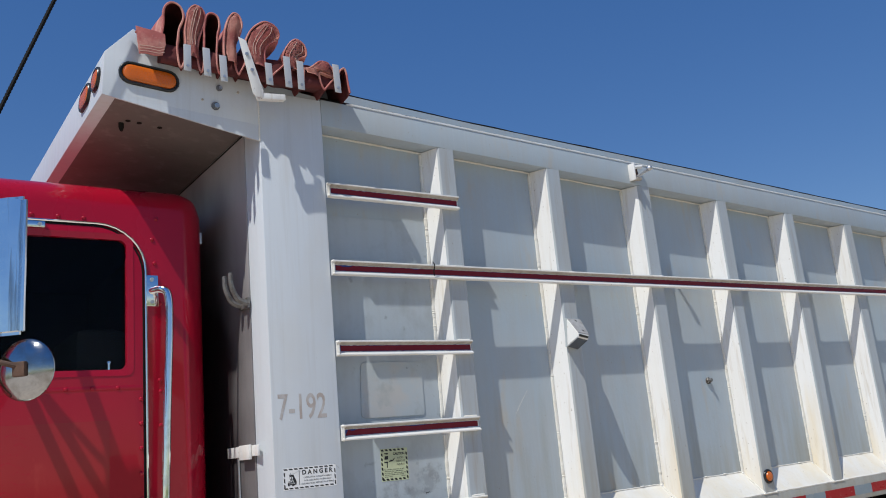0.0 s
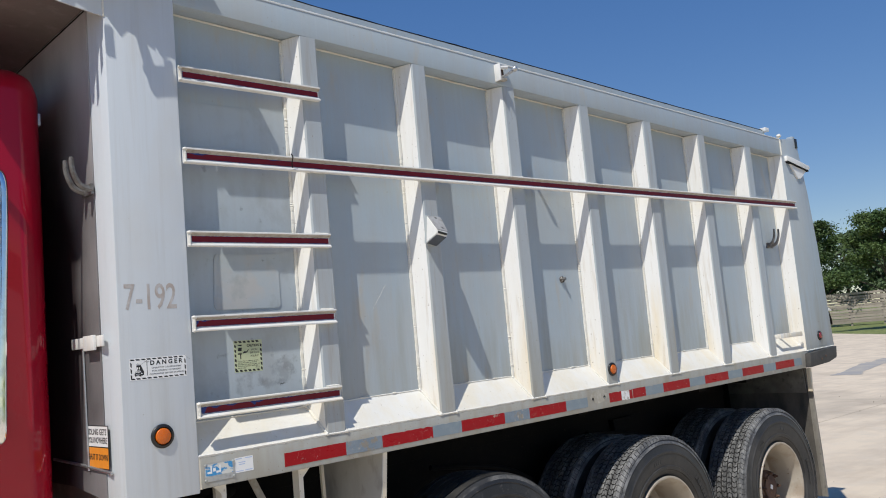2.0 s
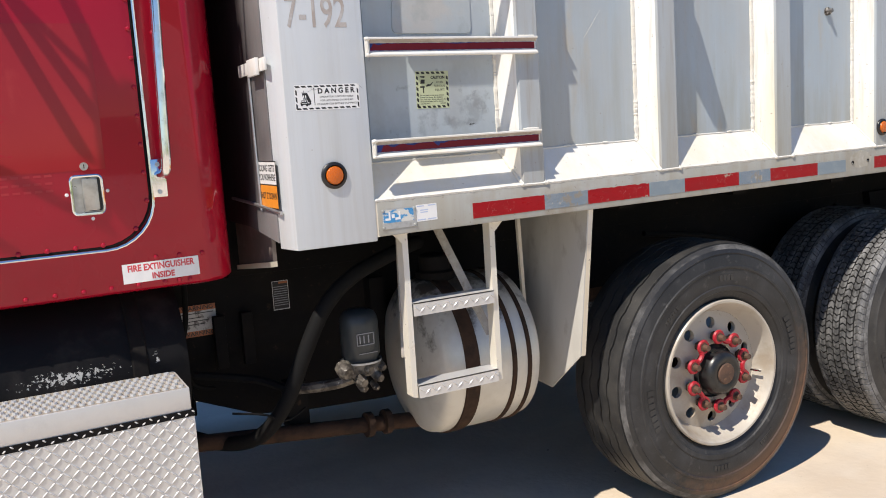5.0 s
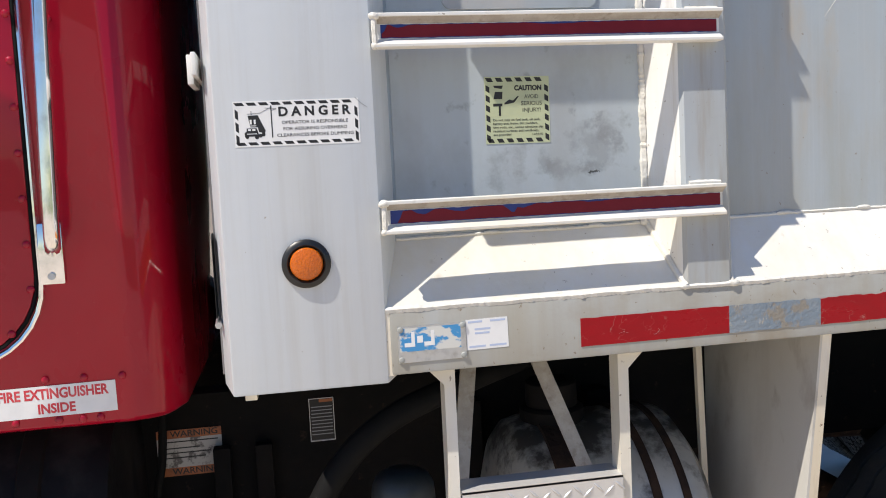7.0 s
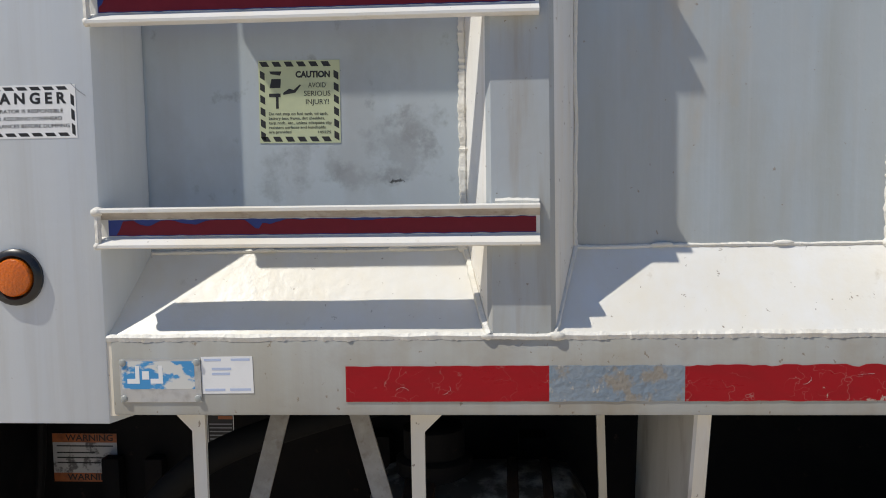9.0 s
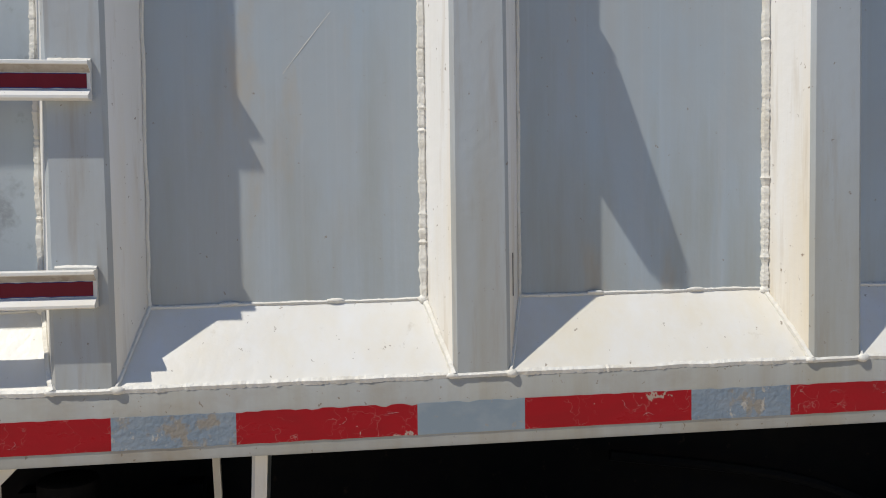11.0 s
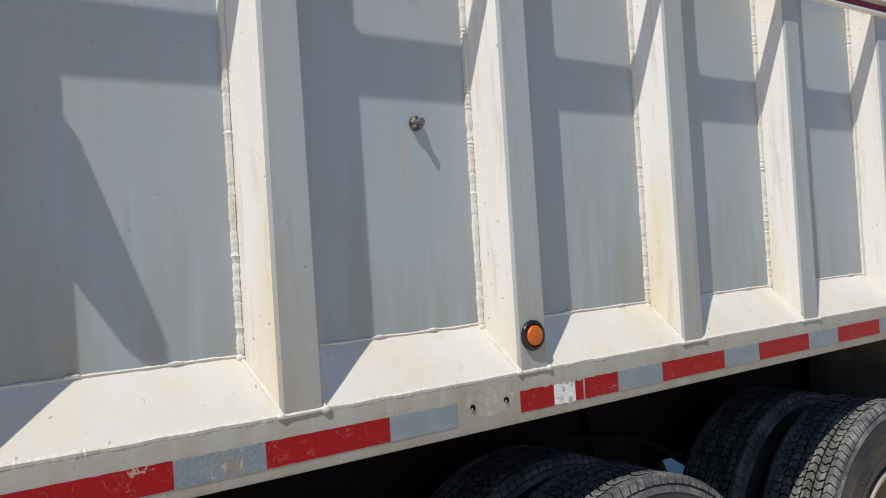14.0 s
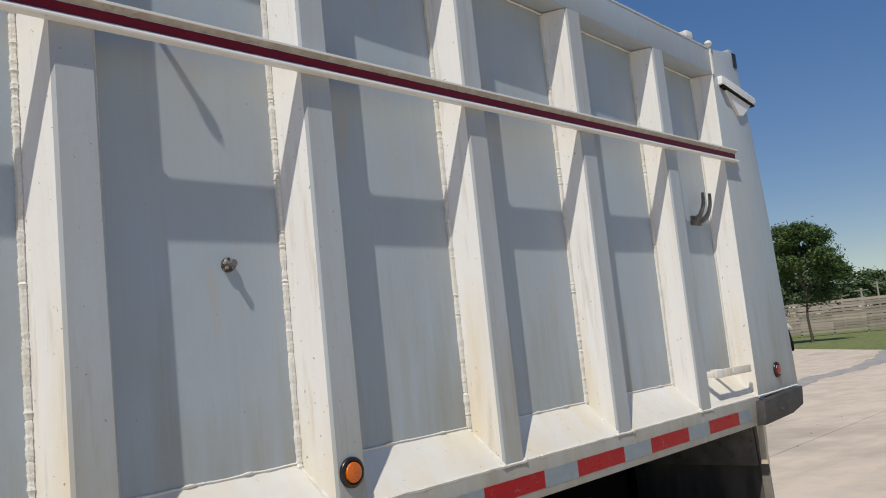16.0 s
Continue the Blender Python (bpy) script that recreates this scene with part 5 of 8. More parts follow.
box(bm, -2.9, SX + 0.05, 0.02, 0.30, 0.325, 0.357, 0.004)
part("lower_step", bm, ALLOY, step)
bm = bmesh.new()
for i in range(26):
    for j in range(5):
        x, y = SX + 0.03 - 0.0175 * i, 0.04 + 0.033 * j
        rings = revolve(bm, [(0.0062, 0.357), (0.0050, 0.3615), (0.0030, 0.3618)], (x, y, 0), axis="z", n=8)
        lidded(bm, [rings[-1]])
tagged(part("grip_button", bm, ALLOY, step), kind="stuff")
for x in (-2.5, -1.55):
    bm = bmesh.new()
    box(bm, x - 0.03, x + 0.03, 0.31, 0.86, 0.50, 0.56)
    part("step_bracket", bm, BLACK, step)

# unseen tank and boxes, added to block far-side light and view under the truck
bm = bmesh.new()
rings = revolve(bm, [(0.05, -2.9), (0.262, -2.88), (0.262, -1.42), (0.05, -1.38)], (0, WIDE - 0.57, 0.70), axis="x", n=32)
lidded(bm, [rings[0], rings[-1]])
part("far_blocker_tank", bm, CHIPPED, truck, "unseen black tank added on the far side")
for x_a, x_b, z_a in ((-2.9, -1.04, 0.10), (-0.66, 0.02, 0.10)):
    bm = bmesh.new()
    box(bm, x_a, x_b, WIDE - 0.36, WIDE - 0.06, z_a, 1.10, 0.01)
    part("far_side_blocker", bm, BLACK, truck, "unseen dark box added on the far side to block light")
for x_ in (1.28, 2.60):
    bm = bmesh.new()
    box(bm, x_ - 0.14, x_ + 0.14, WIDE - 0.50, WIDE - 0.20, 0.55, 1.15, 0.01)
    part("far_side_blocker", bm, BLACK, truck)

# frame, subframe, cross members
for y in (0.762, 1.62):
    bm = bmesh.new()
    s = 1 if y < 1 else -1
    prism(bm, [(y, 0.74), (y, 1.02), (y + s * 0.085, 1.02), (y + s * 0.085, 1.01), (y + s * 0.010, 1.01), (y + s * 0.010, 0.75), (y + s * 0.085, 0.75), (y + s * 0.085, 0.74)], "x", -2.9, 4.0)
    part("frame_rail", bm, BLACK, truck, "black steel frame rail with rust and dust")
    bm = bmesh.new()
    box(bm, -1.12, 4.1, y - 0.01, y + 0.09, 1.022, 1.253)
    part("body_sill", bm, BLACK, truck)
for x in np.arange(-0.9, 4.0, 0.61):
    bm = bmesh.new()
    box(bm, x - 0.04, x + 0.04, 0.195, WIDE - 0.02, 1.17, 1.254)
    part("cross_member", bm, BLACK, truck)
# sill plate painted dark for the shade it stands in
bm = bmesh.new()
prism(bm, [(0.30, 1.125), (0.80, 1.060), (0.95, 1.060), (0.95, 1.33), (0.38, 1.33), (0.30, 1.30)], "x", -1.075, -1.062)
part("front_sill", bm, SHADED_WHITE, truck, "pale plate under the front of the body, darkened for its shade")
bm = bmesh.new()
prism(bm, [(0.30, 1.106), (0.80, 1.042), (0.80, 1.059), (0.30, 1.124)], "x", -1.085, -1.062)
part("sill_lip", bm, CREAM, truck)

# inboard clutter: hangers, filter, hose, rusty shaft, pale label plates
for x, lo in ((-1.178, 0.69), (-1.075, 0.69)):
    bm = bmesh.new()
    box(bm, x - 0.021, x + 0.021, 0.715, 0.750, lo, 0.888, 0.004)
    part("hanger_bar", bm, BLACK, truck)
bm = bmesh.new()
prism(bm, [(-1.32, 0.80), (-1.28, 0.565), (-1.05, 0.465), (-0.86, 0.44), (-0.50, 0.42), (-0.30, 0.43), (-0.30, 0.80)], "y", 0.80, 0.83)
part("guard_plate", bm, BLACK, truck)
bm = bmesh.new()
rings = revolve(bm, [(0.015, 0.912), (0.040, 0.908), (0.058, 0.897), (0.067, 0.878), (0.069, 0.86), (0.069, 0.75), (0.062, 0.74), (0.062, 0.728), (0.02, 0.728)], (-0.772, 0.36, 0), axis="z", n=28)
lidded(bm, [rings[0], rings[-1]])
filt = part("filter_canister", bm, material("slate_grey_can", (0.030, 0.037, 0.041), 0.38, 0, [((0.045, 0.052, 0.055), (20, 20, 20), 0.45, 0.65, 0.6)]), truck, "dark grey oil filter on a grimy metal head")
GRIME = material("grimy_cast_metal", (0.20, 0.18, 0.15), 0.5, 0.4, [((0.05, 0.042, 0.035), (22, 22, 22), 0.42, 0.58, 0.95), ((0.50, 0.47, 0.42), (45, 45, 45), 0.60, 0.68, 0.8)], (60, 0.3))
bm = bmesh.new()
box(bm, -0.832, -0.712, 0.31, 0.41, 0.672, 0.727, 0.014)
part("filter_head", bm, GRIME, filt, "grimy bright metal filter head")
for x, z, rr, l in ((-0.852, 0.706, 0.030, 0.05), (-0.80, 0.664, 0.022, 0.06), (-0.765, 0.700, 0.020, 0.04), (-0.735, 0.668, 0.019, 0.055), (-0.715, 0.700, 0.016, 0.04), (-0.79, 0.636, 0.017, 0.04), (-0.742, 0.630, 0.013, 0.035)):
    bm = bmesh.new()
    tube(bm, [(x, 0.34, z + 0.01), (x, 0.34 - l * 0.7, z), (x + 0.004, 0.34 - l, z - 0.004)], [rr, rr, rr * 0.7], 8)
    part("fitting", bm, GRIME, filt)
bm = bmesh.new()
tube(bm, smooth_path([(-0.80, 0.36, 0.665), (-0.86, 0.38, 0.650), (-0.93, 0.42, 0.640), (-1.0, 0.5, 0.625)], 5), 0.020, 8)
part("fitting", bm, GRIME, filt)
bm = bmesh.new()
for z0 in (0.792, 0.832):
    box(bm, -0.81, -0.745, 0.2890, 0.2905, z0, z0 + 0.003)
for x in (-0.81, -0.748):
    box(bm, x, x + 0.003, 0.2890, 0.2905, 0.792, 0.835)
for x in (-0.800, -0.785, -0.768):
    box(bm, x, x + 0.004, 0.2892, 0.2905, 0.800, 0.827)
box(bm, -0.805, -0.735, 0.2892, 0.2905, 0.762, 0.764)
part("printed_mark", bm, INK_GREY, filt)
bm = bmesh.new()
revolve(bm, [(0.074, 0.729), (0.074, 0.722), (0.050, 0.721)], (-0.772, 0.36, 0), axis="z", n=24)
part("flange", bm, GALV, filt, "pale flange below the can")
bm = bmesh.new()
tube(bm, smooth_path([(-0.45, 0.50, 1.10), (-0.613, 0.38, 1.087), (-0.792, 0.34, 1.029), (-0.905, 0.33, 0.936), (-0.989, 0.33, 0.79), (-1.065, 0.36, 0.615), (-1.15, 0.46, 0.488), (-1.26, 0.66, 0.44), (-1.40, 0.95, 0.45)], 8), 0.027, 14)
part("suction_hose", bm, HOSE, truck, "thick black hydraulic hose looping down")
for pts, r in (([(-1.0, 0.5, 0.625), (-1.1, 0.6, 0.66), (-1.3, 0.66, 0.70)], 0.016), ([(-1.30, 0.66, 1.05), (-1.31, 0.66, 0.90), (-1.33, 0.68, 0.78), (-1.30, 0.70, 0.66), (-1.22, 0.72, 0.62)], 0.010), ([(-1.24, 0.38, 0.62), (-1.14, 0.36, 0.60), (-1.06, 0.37, 0.56), (-0.98, 0.40, 0.58)], 0.004)):
    bm = bmesh.new()
    tube(bm, smooth_path(pts, 6), r, 8)
    part("hose", bm, HOSE, truck)
bm = bmesh.new()
tube(bm, [(-1.45, 0.62, 0.475), (-0.48, 0.50, 0.405)], 0.030, 12)
shaft = part("drain_pipe", bm, DARK_RUST, truck, "rusty pipe with a flange under the tank")
for x in (-0.70, -0.63):
    bm = bmesh.new()
    y = 0.62 - 0.133 * (x + 1.45)
    tube(bm, [(x - 0.012, y, 0.424), (x + 0.012, y, 0.4225)], 0.048, 10)
    part("flange", bm, DARK_RUST, shaft)
bm = bmesh.new()
box(bm, -0.985, -0.90, 0.60, 0.68, 0.435, 0.62, 0.01)
part("bracket", bm, BLACK, truck)

# pale oil tank lying along the frame with dark straps
TC = (0, 0.47, 0.664)
bm = bmesh.new()
rings = revolve(bm, [(0.02, -0.560), (0.10, -0.556), (0.20, -0.542), (0.262, -0.520), (0.290, -0.496), (0.298, -0.465), (0.300, -0.165), (0.293, -0.135), (0.25, -0.105), (0.05, -0.08)], TC, axis="x", n=64)
lidded(bm, [rings[0], rings[-1]])
tank = part("oil_tank", bm, material("dull_cream_metal", (0.60, 0.585, 0.53), 0.36, 0.3, [((0.45, 0.42, 0.36), (5, 5, 5), 0.45, 0.68, 0.7), ((0.20, 0.16, 0.12), (45, 45, 45), 0.68, 0.76, 0.6)], (30, 0.05)), truck, "pale cylindrical tank with dark straps")
bm = bmesh.new()
rings = revolve(bm, [(0.075, 0.945), (0.075, 0.985), (0.068, 0.990), (0.060, 0.992), (0.060, 1.045), (0.054, 1.050), (0.02, 1.052)], (-0.40, 0.47, 0), axis="z", n=28)
lidded(bm, [rings[0][::-1], rings[-1]])
part("filler_cap", bm, BLACK, tank, "dark filler neck and cap on the tank")
blotched(tank.data.materials[0], (0.055, 0.042, 0.032), (-0.33, 0.50, 1.02), (0.40, 0.30, 0.20), 12.0, 0.24, 0.9, 0.16)
for a, b, mat_, label in ((-0.452, -0.392, DARK_RUST, "broad dark brown strap"), (-0.258, -0.236, DARK_RUST, "dark strap"), (-0.192, -0.172, DARK_RUST, "dark strap")):
    bm = bmesh.new()
    revolve(bm, [(0.299, a), (0.3045, a + 0.003), (0.3045, b - 0.003), (0.299, b)], TC, axis="x", n=64)
    part("strap", bm, mat_, tank, label)
for x in (-0.55, -0.2):
    bm = bmesh.new()
    box(bm, x - 0.03, x + 0.03, 0.70, 0.80, 0.60, 0.95)
    part("tank_bracket", bm, BLACK, tank)

# hanging step ladder below the body
bm = bmesh.new()
LY = 0.050
prism(bm, [(-0.760, 1.203), (-0.704, 1.203), (-0.705, 0.648), (-0.724, 0.655), (-0.724, 1.165)], "y", LY - 0.004, LY + 0.004)
ladder = part("step_ladder", bm, LEDGE, truck, "white two-step ladder hanging under the body")
for x_in in (-0.721, -0.395):
    bm = bmesh.new()
    box(bm, x_in - 0.003, x_in + 0.003, LY + 0.0042, LY + 0.040, 0.655, 1.206)
    part("angle_leg", bm, LEDGE, ladder)
bm = bmesh.new()
prism(bm, [(-0.398, 1.203), (-0.340, 1.203), (-0.378, 1.165), (-0.378, 0.648), (-0.398, 0.655)], "y", LY - 0.004, LY + 0.004)
part("angle_leg", bm, LEDGE, ladder)
for z in (0.955, 0.680):
    bm = bmesh.new()
    box(bm, -0.702, -0.398, LY - 0.012, LY - 0.008, z - 0.032, z + 0.012)
    box(bm, -0.702, -0.398, LY - 0.012, LY + 0.055, z + 0.008, z + 0.013)
    tread = part("tread", bm, ALLOY, ladder, "bright tread-plate step")
    bm = bmesh.new()
    for i in range(15):
        tread_mark(bm, (-0.692 + 0.0205 * i, LY - 0.0118, z - 0.010 + 0.004 * (-1) ** i), Vector((0.74, 0, 0.67 if i % 2 else -0.67)).normalized(), None, Vector((0, -1, 0)), 0.0150, 0.0029, 0.0024)
    tagged(part("tread_pattern", bm, ALLOY, tread), kind="stuff")
for a, b in (((-0.625, 0.27, 1.22), (-0.715, 0.095, 0.78)), ((-0.525, 0.22, 1.22), (-0.385, 0.095, 0.80))):
    bm = bmesh.new()
    a, b = Vector(a), Vector(b)
    wide = Vector((0.016, 0, 0))
    vs = [bm.verts.new(p + s * wide + Vector((0, q, 0))) for p in (a, b) for s in (-1, 1) for q in (0, 0.006)]
    for f in ((0, 1, 3, 2), (4, 6, 7, 5), (0, 4, 5, 1), (2, 3, 7, 6), (0, 2, 6, 4), (1, 5, 7, 3)):
        bm.faces.new([vs[i] for i in f])
    # brace colour darkened for the shade under the body
    part("brace", bm, DUSTY_SHADE, ladder, "flat brace, darkened for the shade under the body")
welds(ladder, [], [((-0.712, 0.044, 1.203), 0.014, (1.2, 0.9, 0.7)), ((-0.375, 0.044, 1.203), 0.016, (1.4, 0.9, 0.7))])

# splash guard ahead of the first wheel
bm = bmesh.new()
prism(bm, [(0.030, 1.205), (0.078, 0.658), (0.262, 0.498), (0.44, 0.508), (0.50, 1.20)], "x", 0.004, 0.009)
for v in bm.verts:
    v.co.x += 0.045 * (v.co.z - 1.2)
guard = part("splash_guard", bm, material("grey_white_paint", (0.56, 0.545, 0.50), 0.45, 0, [((0.40, 0.375, 0.33), (4, 4, 1.5), 0.42, 0.66, 0.8), ((0.26, 0.22, 0.175), (9, 9, 5), 0.56, 0.70, 0.6)], (50, 0.06)), truck, "white splash guard with a folded edge in front of the wheel")
bm = bmesh.new()
prism(bm, [(0.030, 1.205), (0.078, 0.658), (0.084, 0.658), (0.036, 1.205)], "x", 0.009, 0.028)
for v in bm.verts:
    v.co.x += 0.045 * (v.co.z - 1.2)
part("folded_edge", bm, CREAM, guard)
bm = bmesh.new()
tube(bm, [(-0.095, 0.344, 1.21), (-0.075, 0.350, 0.62)], 0.010, 4)
part("stay", bm, CREAM, guard)

# ---- dump truck: wheels ----


def tyre_profile(r, w, rim):
    """(radius, along) from the outer bead over the crown to the inner bead; along 0 is the outer side."""
    out = [(rim + 0.004, 0.035), (rim + 0.022, 0.016), (rim + 0.040, 0.010), (rim + 0.044, 0.004), (rim + 0.062, 0.001), (rim + 0.066, 0.005), (rim + 0.10, 0.0), (rim + 0.13, 0.001), (rim + 0.134, -0.003), (rim + 0.142, -0.003), (rim + 0.146, 0.001), (r - 0.075, 0.004), (r - 0.050, 0.010), (r - 0.046, 0.007), (r - 0.030, 0.014), (r - 0.012, 0.024), (r - 0.004, 0.034), (r - 0.002, 0.05)]
    return out + [(a, w - b) for a, b in out[::-1]]


# rubber with one rusty stain where the tyre meets the ground
RUST_SPOT = material("rust_stained_rubber", (0.016, 0.016, 0.0165), 0.54, 0, [((0.045, 0.045, 0.046), (6, 6, 6), 0.44, 0.66, 0.8), ((0.012, 0.012, 0.012), (14, 14, 14), 0.5, 0.66, 0.6), ((0.10, 0.095, 0.09), (36, 36, 36), 0.60, 0.72, 0.5)], (120, 0.12))
net = RUST_SPOT.node_tree
near = net.nodes.new("ShaderNodeVectorMath")
near.operation = "DISTANCE"
near.inputs[1].default_value = (0.415, 0.0, -0.275)
net.links.new(net.nodes["Texture Coordinate"].outputs["Object"], near.inputs[0])
patchy = net.nodes.new("ShaderNodeTexNoise")
patchy.inputs["Scale"].default_value = 28.0
patchy.inputs["Detail"].default_value = 6.0
net.links.new(net.nodes["Texture Coordinate"].outputs["Object"], patchy.inputs["Vector"])
both = net.nodes.new("ShaderNodeMath")
both.operation = "MULTIPLY_ADD"
both.inputs[1].default_value = 0.45
net.links.new(patchy.outputs["Fac"], both.inputs[0])
net.links.new(near.outputs["Value"], both.inputs[2])
span_ = net.nodes.new("ShaderNodeMapRange")
span_.inputs["From Min"].default_value, span_.inputs["From Max"].default_value = 0.44, 0.80
span_.inputs["To Min"].default_value, span_.inputs["To Max"].default_value = 0.85, 0.0
out_ = net.nodes.new("ShaderNodeVectorMath")           # only on the outer part of the sidewall
out_.operation = "LENGTH"
net.links.new(net.nodes["Texture Coordinate"].outputs["Object"], out_.inputs[0])
rim_fade = net.nodes.new("ShaderNodeMapRange")
rim_fade.inputs["From Min"].default_value, rim_fade.inputs["From Max"].default_value = 0.40, 0.455
net.links.new(out_.outputs["Value"], rim_fade.inputs["Value"])
stain_ = net.nodes.new("ShaderNodeMath")
stain_.operation = "MULTIPLY"
net.links.new(span_.outputs[0], stain_.inputs[0])
net.links.new(rim_fade.outputs[0], stain_.inputs[1])
net.links.new(both.outputs[0], span_.inputs["Value"])
over = net.nodes.new("ShaderNodeMix")
over.data_type = "RGBA"
over.inputs["B"].default_value = (0.17, 0.085, 0.042, 1)
net.links.new(stain_.outputs[0], over.inputs["Factor"])
net.links.new(net.nodes["Principled BSDF"].inputs["Base Color"].links[0].from_socket, over.inputs["A"])
net.links.new(over.outputs["Result"], net.nodes["Principled BSDF"].inputs["Base Color"])


def tyre(r, w, rim, kind):
    bm = bmesh.new()
    inset = 0.012
    prof = [(a - (inset if a > r - 0.008 else 0.0), b) for a, b in tyre_profile(r, w, rim)]
    revolve(bm, prof, (0, 0, 0), n=96)
    for f in bm.faces:
        a = f.calc_center_median()
        if r - (0.045 if kind == "lug" else 0.026) < math.hypot(a.x, a.z) < r - (0.0 if kind == "lug" else 0.0165):
            f.material_index = 1 if kind == "rib" or math.hypot(a.x, a.z) < r - 0.022 else 0
    carcass = as_mesh("tyre", bm, [RUST_SPOT if kind == "rib" else RUBBER, SCUFFED if kind == "rib" else TREAD], 30)
    bm = bmesh.new()
    if kind == "rib":
        n = 150
        edges_ = np.linspace(0.03, w - 0.03, 6)
        for lane in range(5):
            a, b = edges_[lane] + (0.0045 if lane else 0), edges_[lane + 1] - (0.0045 if lane < 4 else 0)
            rows = []
            for k in range(n):
                t = 2 * math.pi * k / n
                z_ = 0.004 * (1 if (k // 3) % 2 else -1)
                za, zb = (z_ if lane else 0), (z_ if lane < 4 else 0)
                drop_a, drop_b = (0.006 if lane == 0 else 0), (0.006 if lane == 4 else 0)
                rows.append([bm.verts.new((q * math.cos(t), y, q * math.sin(t))) for q, y in ((r - 0.016, a + za), (r - 0.001 - drop_a, a + za), (r - 0.001 - drop_b, b + zb), (r - 0.016, b + zb))])
            for k in range(n):
                p, q = rows[k], rows[(k + 1) % n]
                for i in range(3):
                    f = bm.faces.new((p[i], p[i + 1], q[i + 1], q[i]))
                    f.material_index = 0
    else:
        n = 104
        edges_ = np.linspace(0.012, w - 0.012, 8)
        wear = random.Random(17)
        for lane in range(7):
            a, b = edges_[lane] + 0.0024, edges_[lane + 1] - 0.0024
            shoulder = lane in (0, 6)
            bend = (1 if lane % 2 else -1) * 0.30 * 2 * math.pi / n
            for k in range(n):
                t0 = 2 * math.pi * (k + (0.5 if lane % 2 else 0)) / n
                dt = 2 * math.pi / n * (0.86 if shoulder else 0.80)
                low_wear = wear.uniform(0.0, 0.0035)
                lo_, hi_ = [], []
                for t, y in ((t0, a), (t0 + dt, a), (t0 + dt + bend, (a + b) / 2), (t0 + dt, b), (t0, b), (t0 + bend, (a + b) / 2)):
                    edge = (lane == 0 and y == a) or (lane == 6 and y == b)
                    q = r - low_wear - (0.011 if edge else 0.0)
                    lo_.append(bm.verts.new(((r - 0.024 if edge else r - 0.013) * math.cos(t), y - (0.003 if lane == 0 and edge else 0), (r - 0.024 if edge else r - 0.013) * math.sin(t))))
                    hi_.append(bm.verts.new((q * math.cos(t + wear.uniform(-0.002, 0.002)), y, q * math.sin(t))))
                bm.faces.new(hi_).material_index = 1
                for i in range(6):
                    bm.faces.new((lo_[i], lo_[(i + 1) % 6], hi_[(i + 1) % 6], hi_[i])).material_index = 1 if shoulder else 0
    tread_ = as_mesh("tread", bm, [RUBBER, TREAD], 30)
    bm = bmesh.new()
    for t0, count, size_ in ((0.35, 7, 0.028), (1.75, 4, 0.022), (2.55, 6, 0.016), (3.45, 7, 0.028), (4.85, 5, 0.020), (5.55, 6, 0.016)):   # raised marks on the sidewall
        for i in range(count):
            t, q0 = t0 + (size_ * 0.92 / (rim + 0.10)) * i, rim + 0.098 - size_ / 2
            ring_ = [(q0, t), (q0, t + size_ * 0.66 / q0), (q0 + size_, t + size_ * 0.66 / q0), (q0 + size_, t)]
            hi_ = [bm.verts.new((q * math.cos(s_), -0.0020, q * math.sin(s_))) for q, s_ in ring_]
            lo_ = [bm.verts.new((q * math.cos(s_), 0.0020, q * math.sin(s_))) for q, s_ in ring_]
            bm.faces.new(hi_)
            for v in range(4):
                bm.faces.new((hi_[v], lo_[v], lo_[(v + 1) % 4], hi_[(v + 1) % 4]))
    return carcass, tread_, as_mesh("sidewall_mark", bm, RUBBER, 30)


def fit_tyre(name, meshes, wheel_, label, at=None):
    """A tyre with its tread and sidewall marks on a wheel."""
    t = part(name, meshes[0], None, wheel_, label, at=at)
    tagged(part("tread", meshes[1], None, t), kind="stuff")
    tagged(part("sidewall_mark", meshes[2], None, t), kind="stuff")


def holed_disc(bm, r0, r1, ring, hole, count, y0, y1):
    """A flat disc between two radii with round holes on a ring, slightly dished from y0 (inside) to y1 (outside)."""
    def depth(r):
        return y0 + (y1 - y0) * (r - r0) / (r1 - r0)
    for k in range(count):
        mid = 2 * math.pi * k / count
        half = math.pi / count
        border = []
        for i in range(5):
            border.append((r1, mid - half + 2 * half * i / 4))
        for i in range(1, 4):
            border.append((r1 + (r0 - r1) * i / 4, mid + half))
        for i in range(5):
            border.append((r0, mid + half - 2 * half * i / 4))
        for i in range(1, 4):
            border.append((r0 + (r1 - r0) * i / 4, mid - half))
        c = Vector((ring * math.cos(mid), ring * math.sin(mid)))
        outer, inner, deep = [], [], []
        for r, t in border:
            p = Vector((r * math.cos(t), r * math.sin(t)))
            d = (p - c).normalized() * hole
            outer.append(bm.verts.new((p.x, depth(r), p.y)))
            q = c + d
            inner.append(bm.verts.new((q.x, depth(q.length), q.y)))
            deep.append(bm.verts.new((q.x, depth(q.length) + 0.02, q.y)))
        n = len(border)
        for i in range(n):
            j = (i + 1) % n
            bm.faces.new((outer[i], outer[j], inner[j], inner[i]))
            bm.faces.new((inner[i], inner[j], deep[j], deep[i]))
    bmesh.ops.remove_doubles(bm, verts=bm.verts, dist=1e-4)


def nut(bm, x, y, z, r, l):
    tube(bm, [(x, y, z), (x, y - l * 0.6, z)], r, 6)
    tube(bm, [(x, y - l * 0.6, z), (x, y - l, z)], r * 0.6, 8)


RIM_R, TYRE_R = 0.288, 0.519
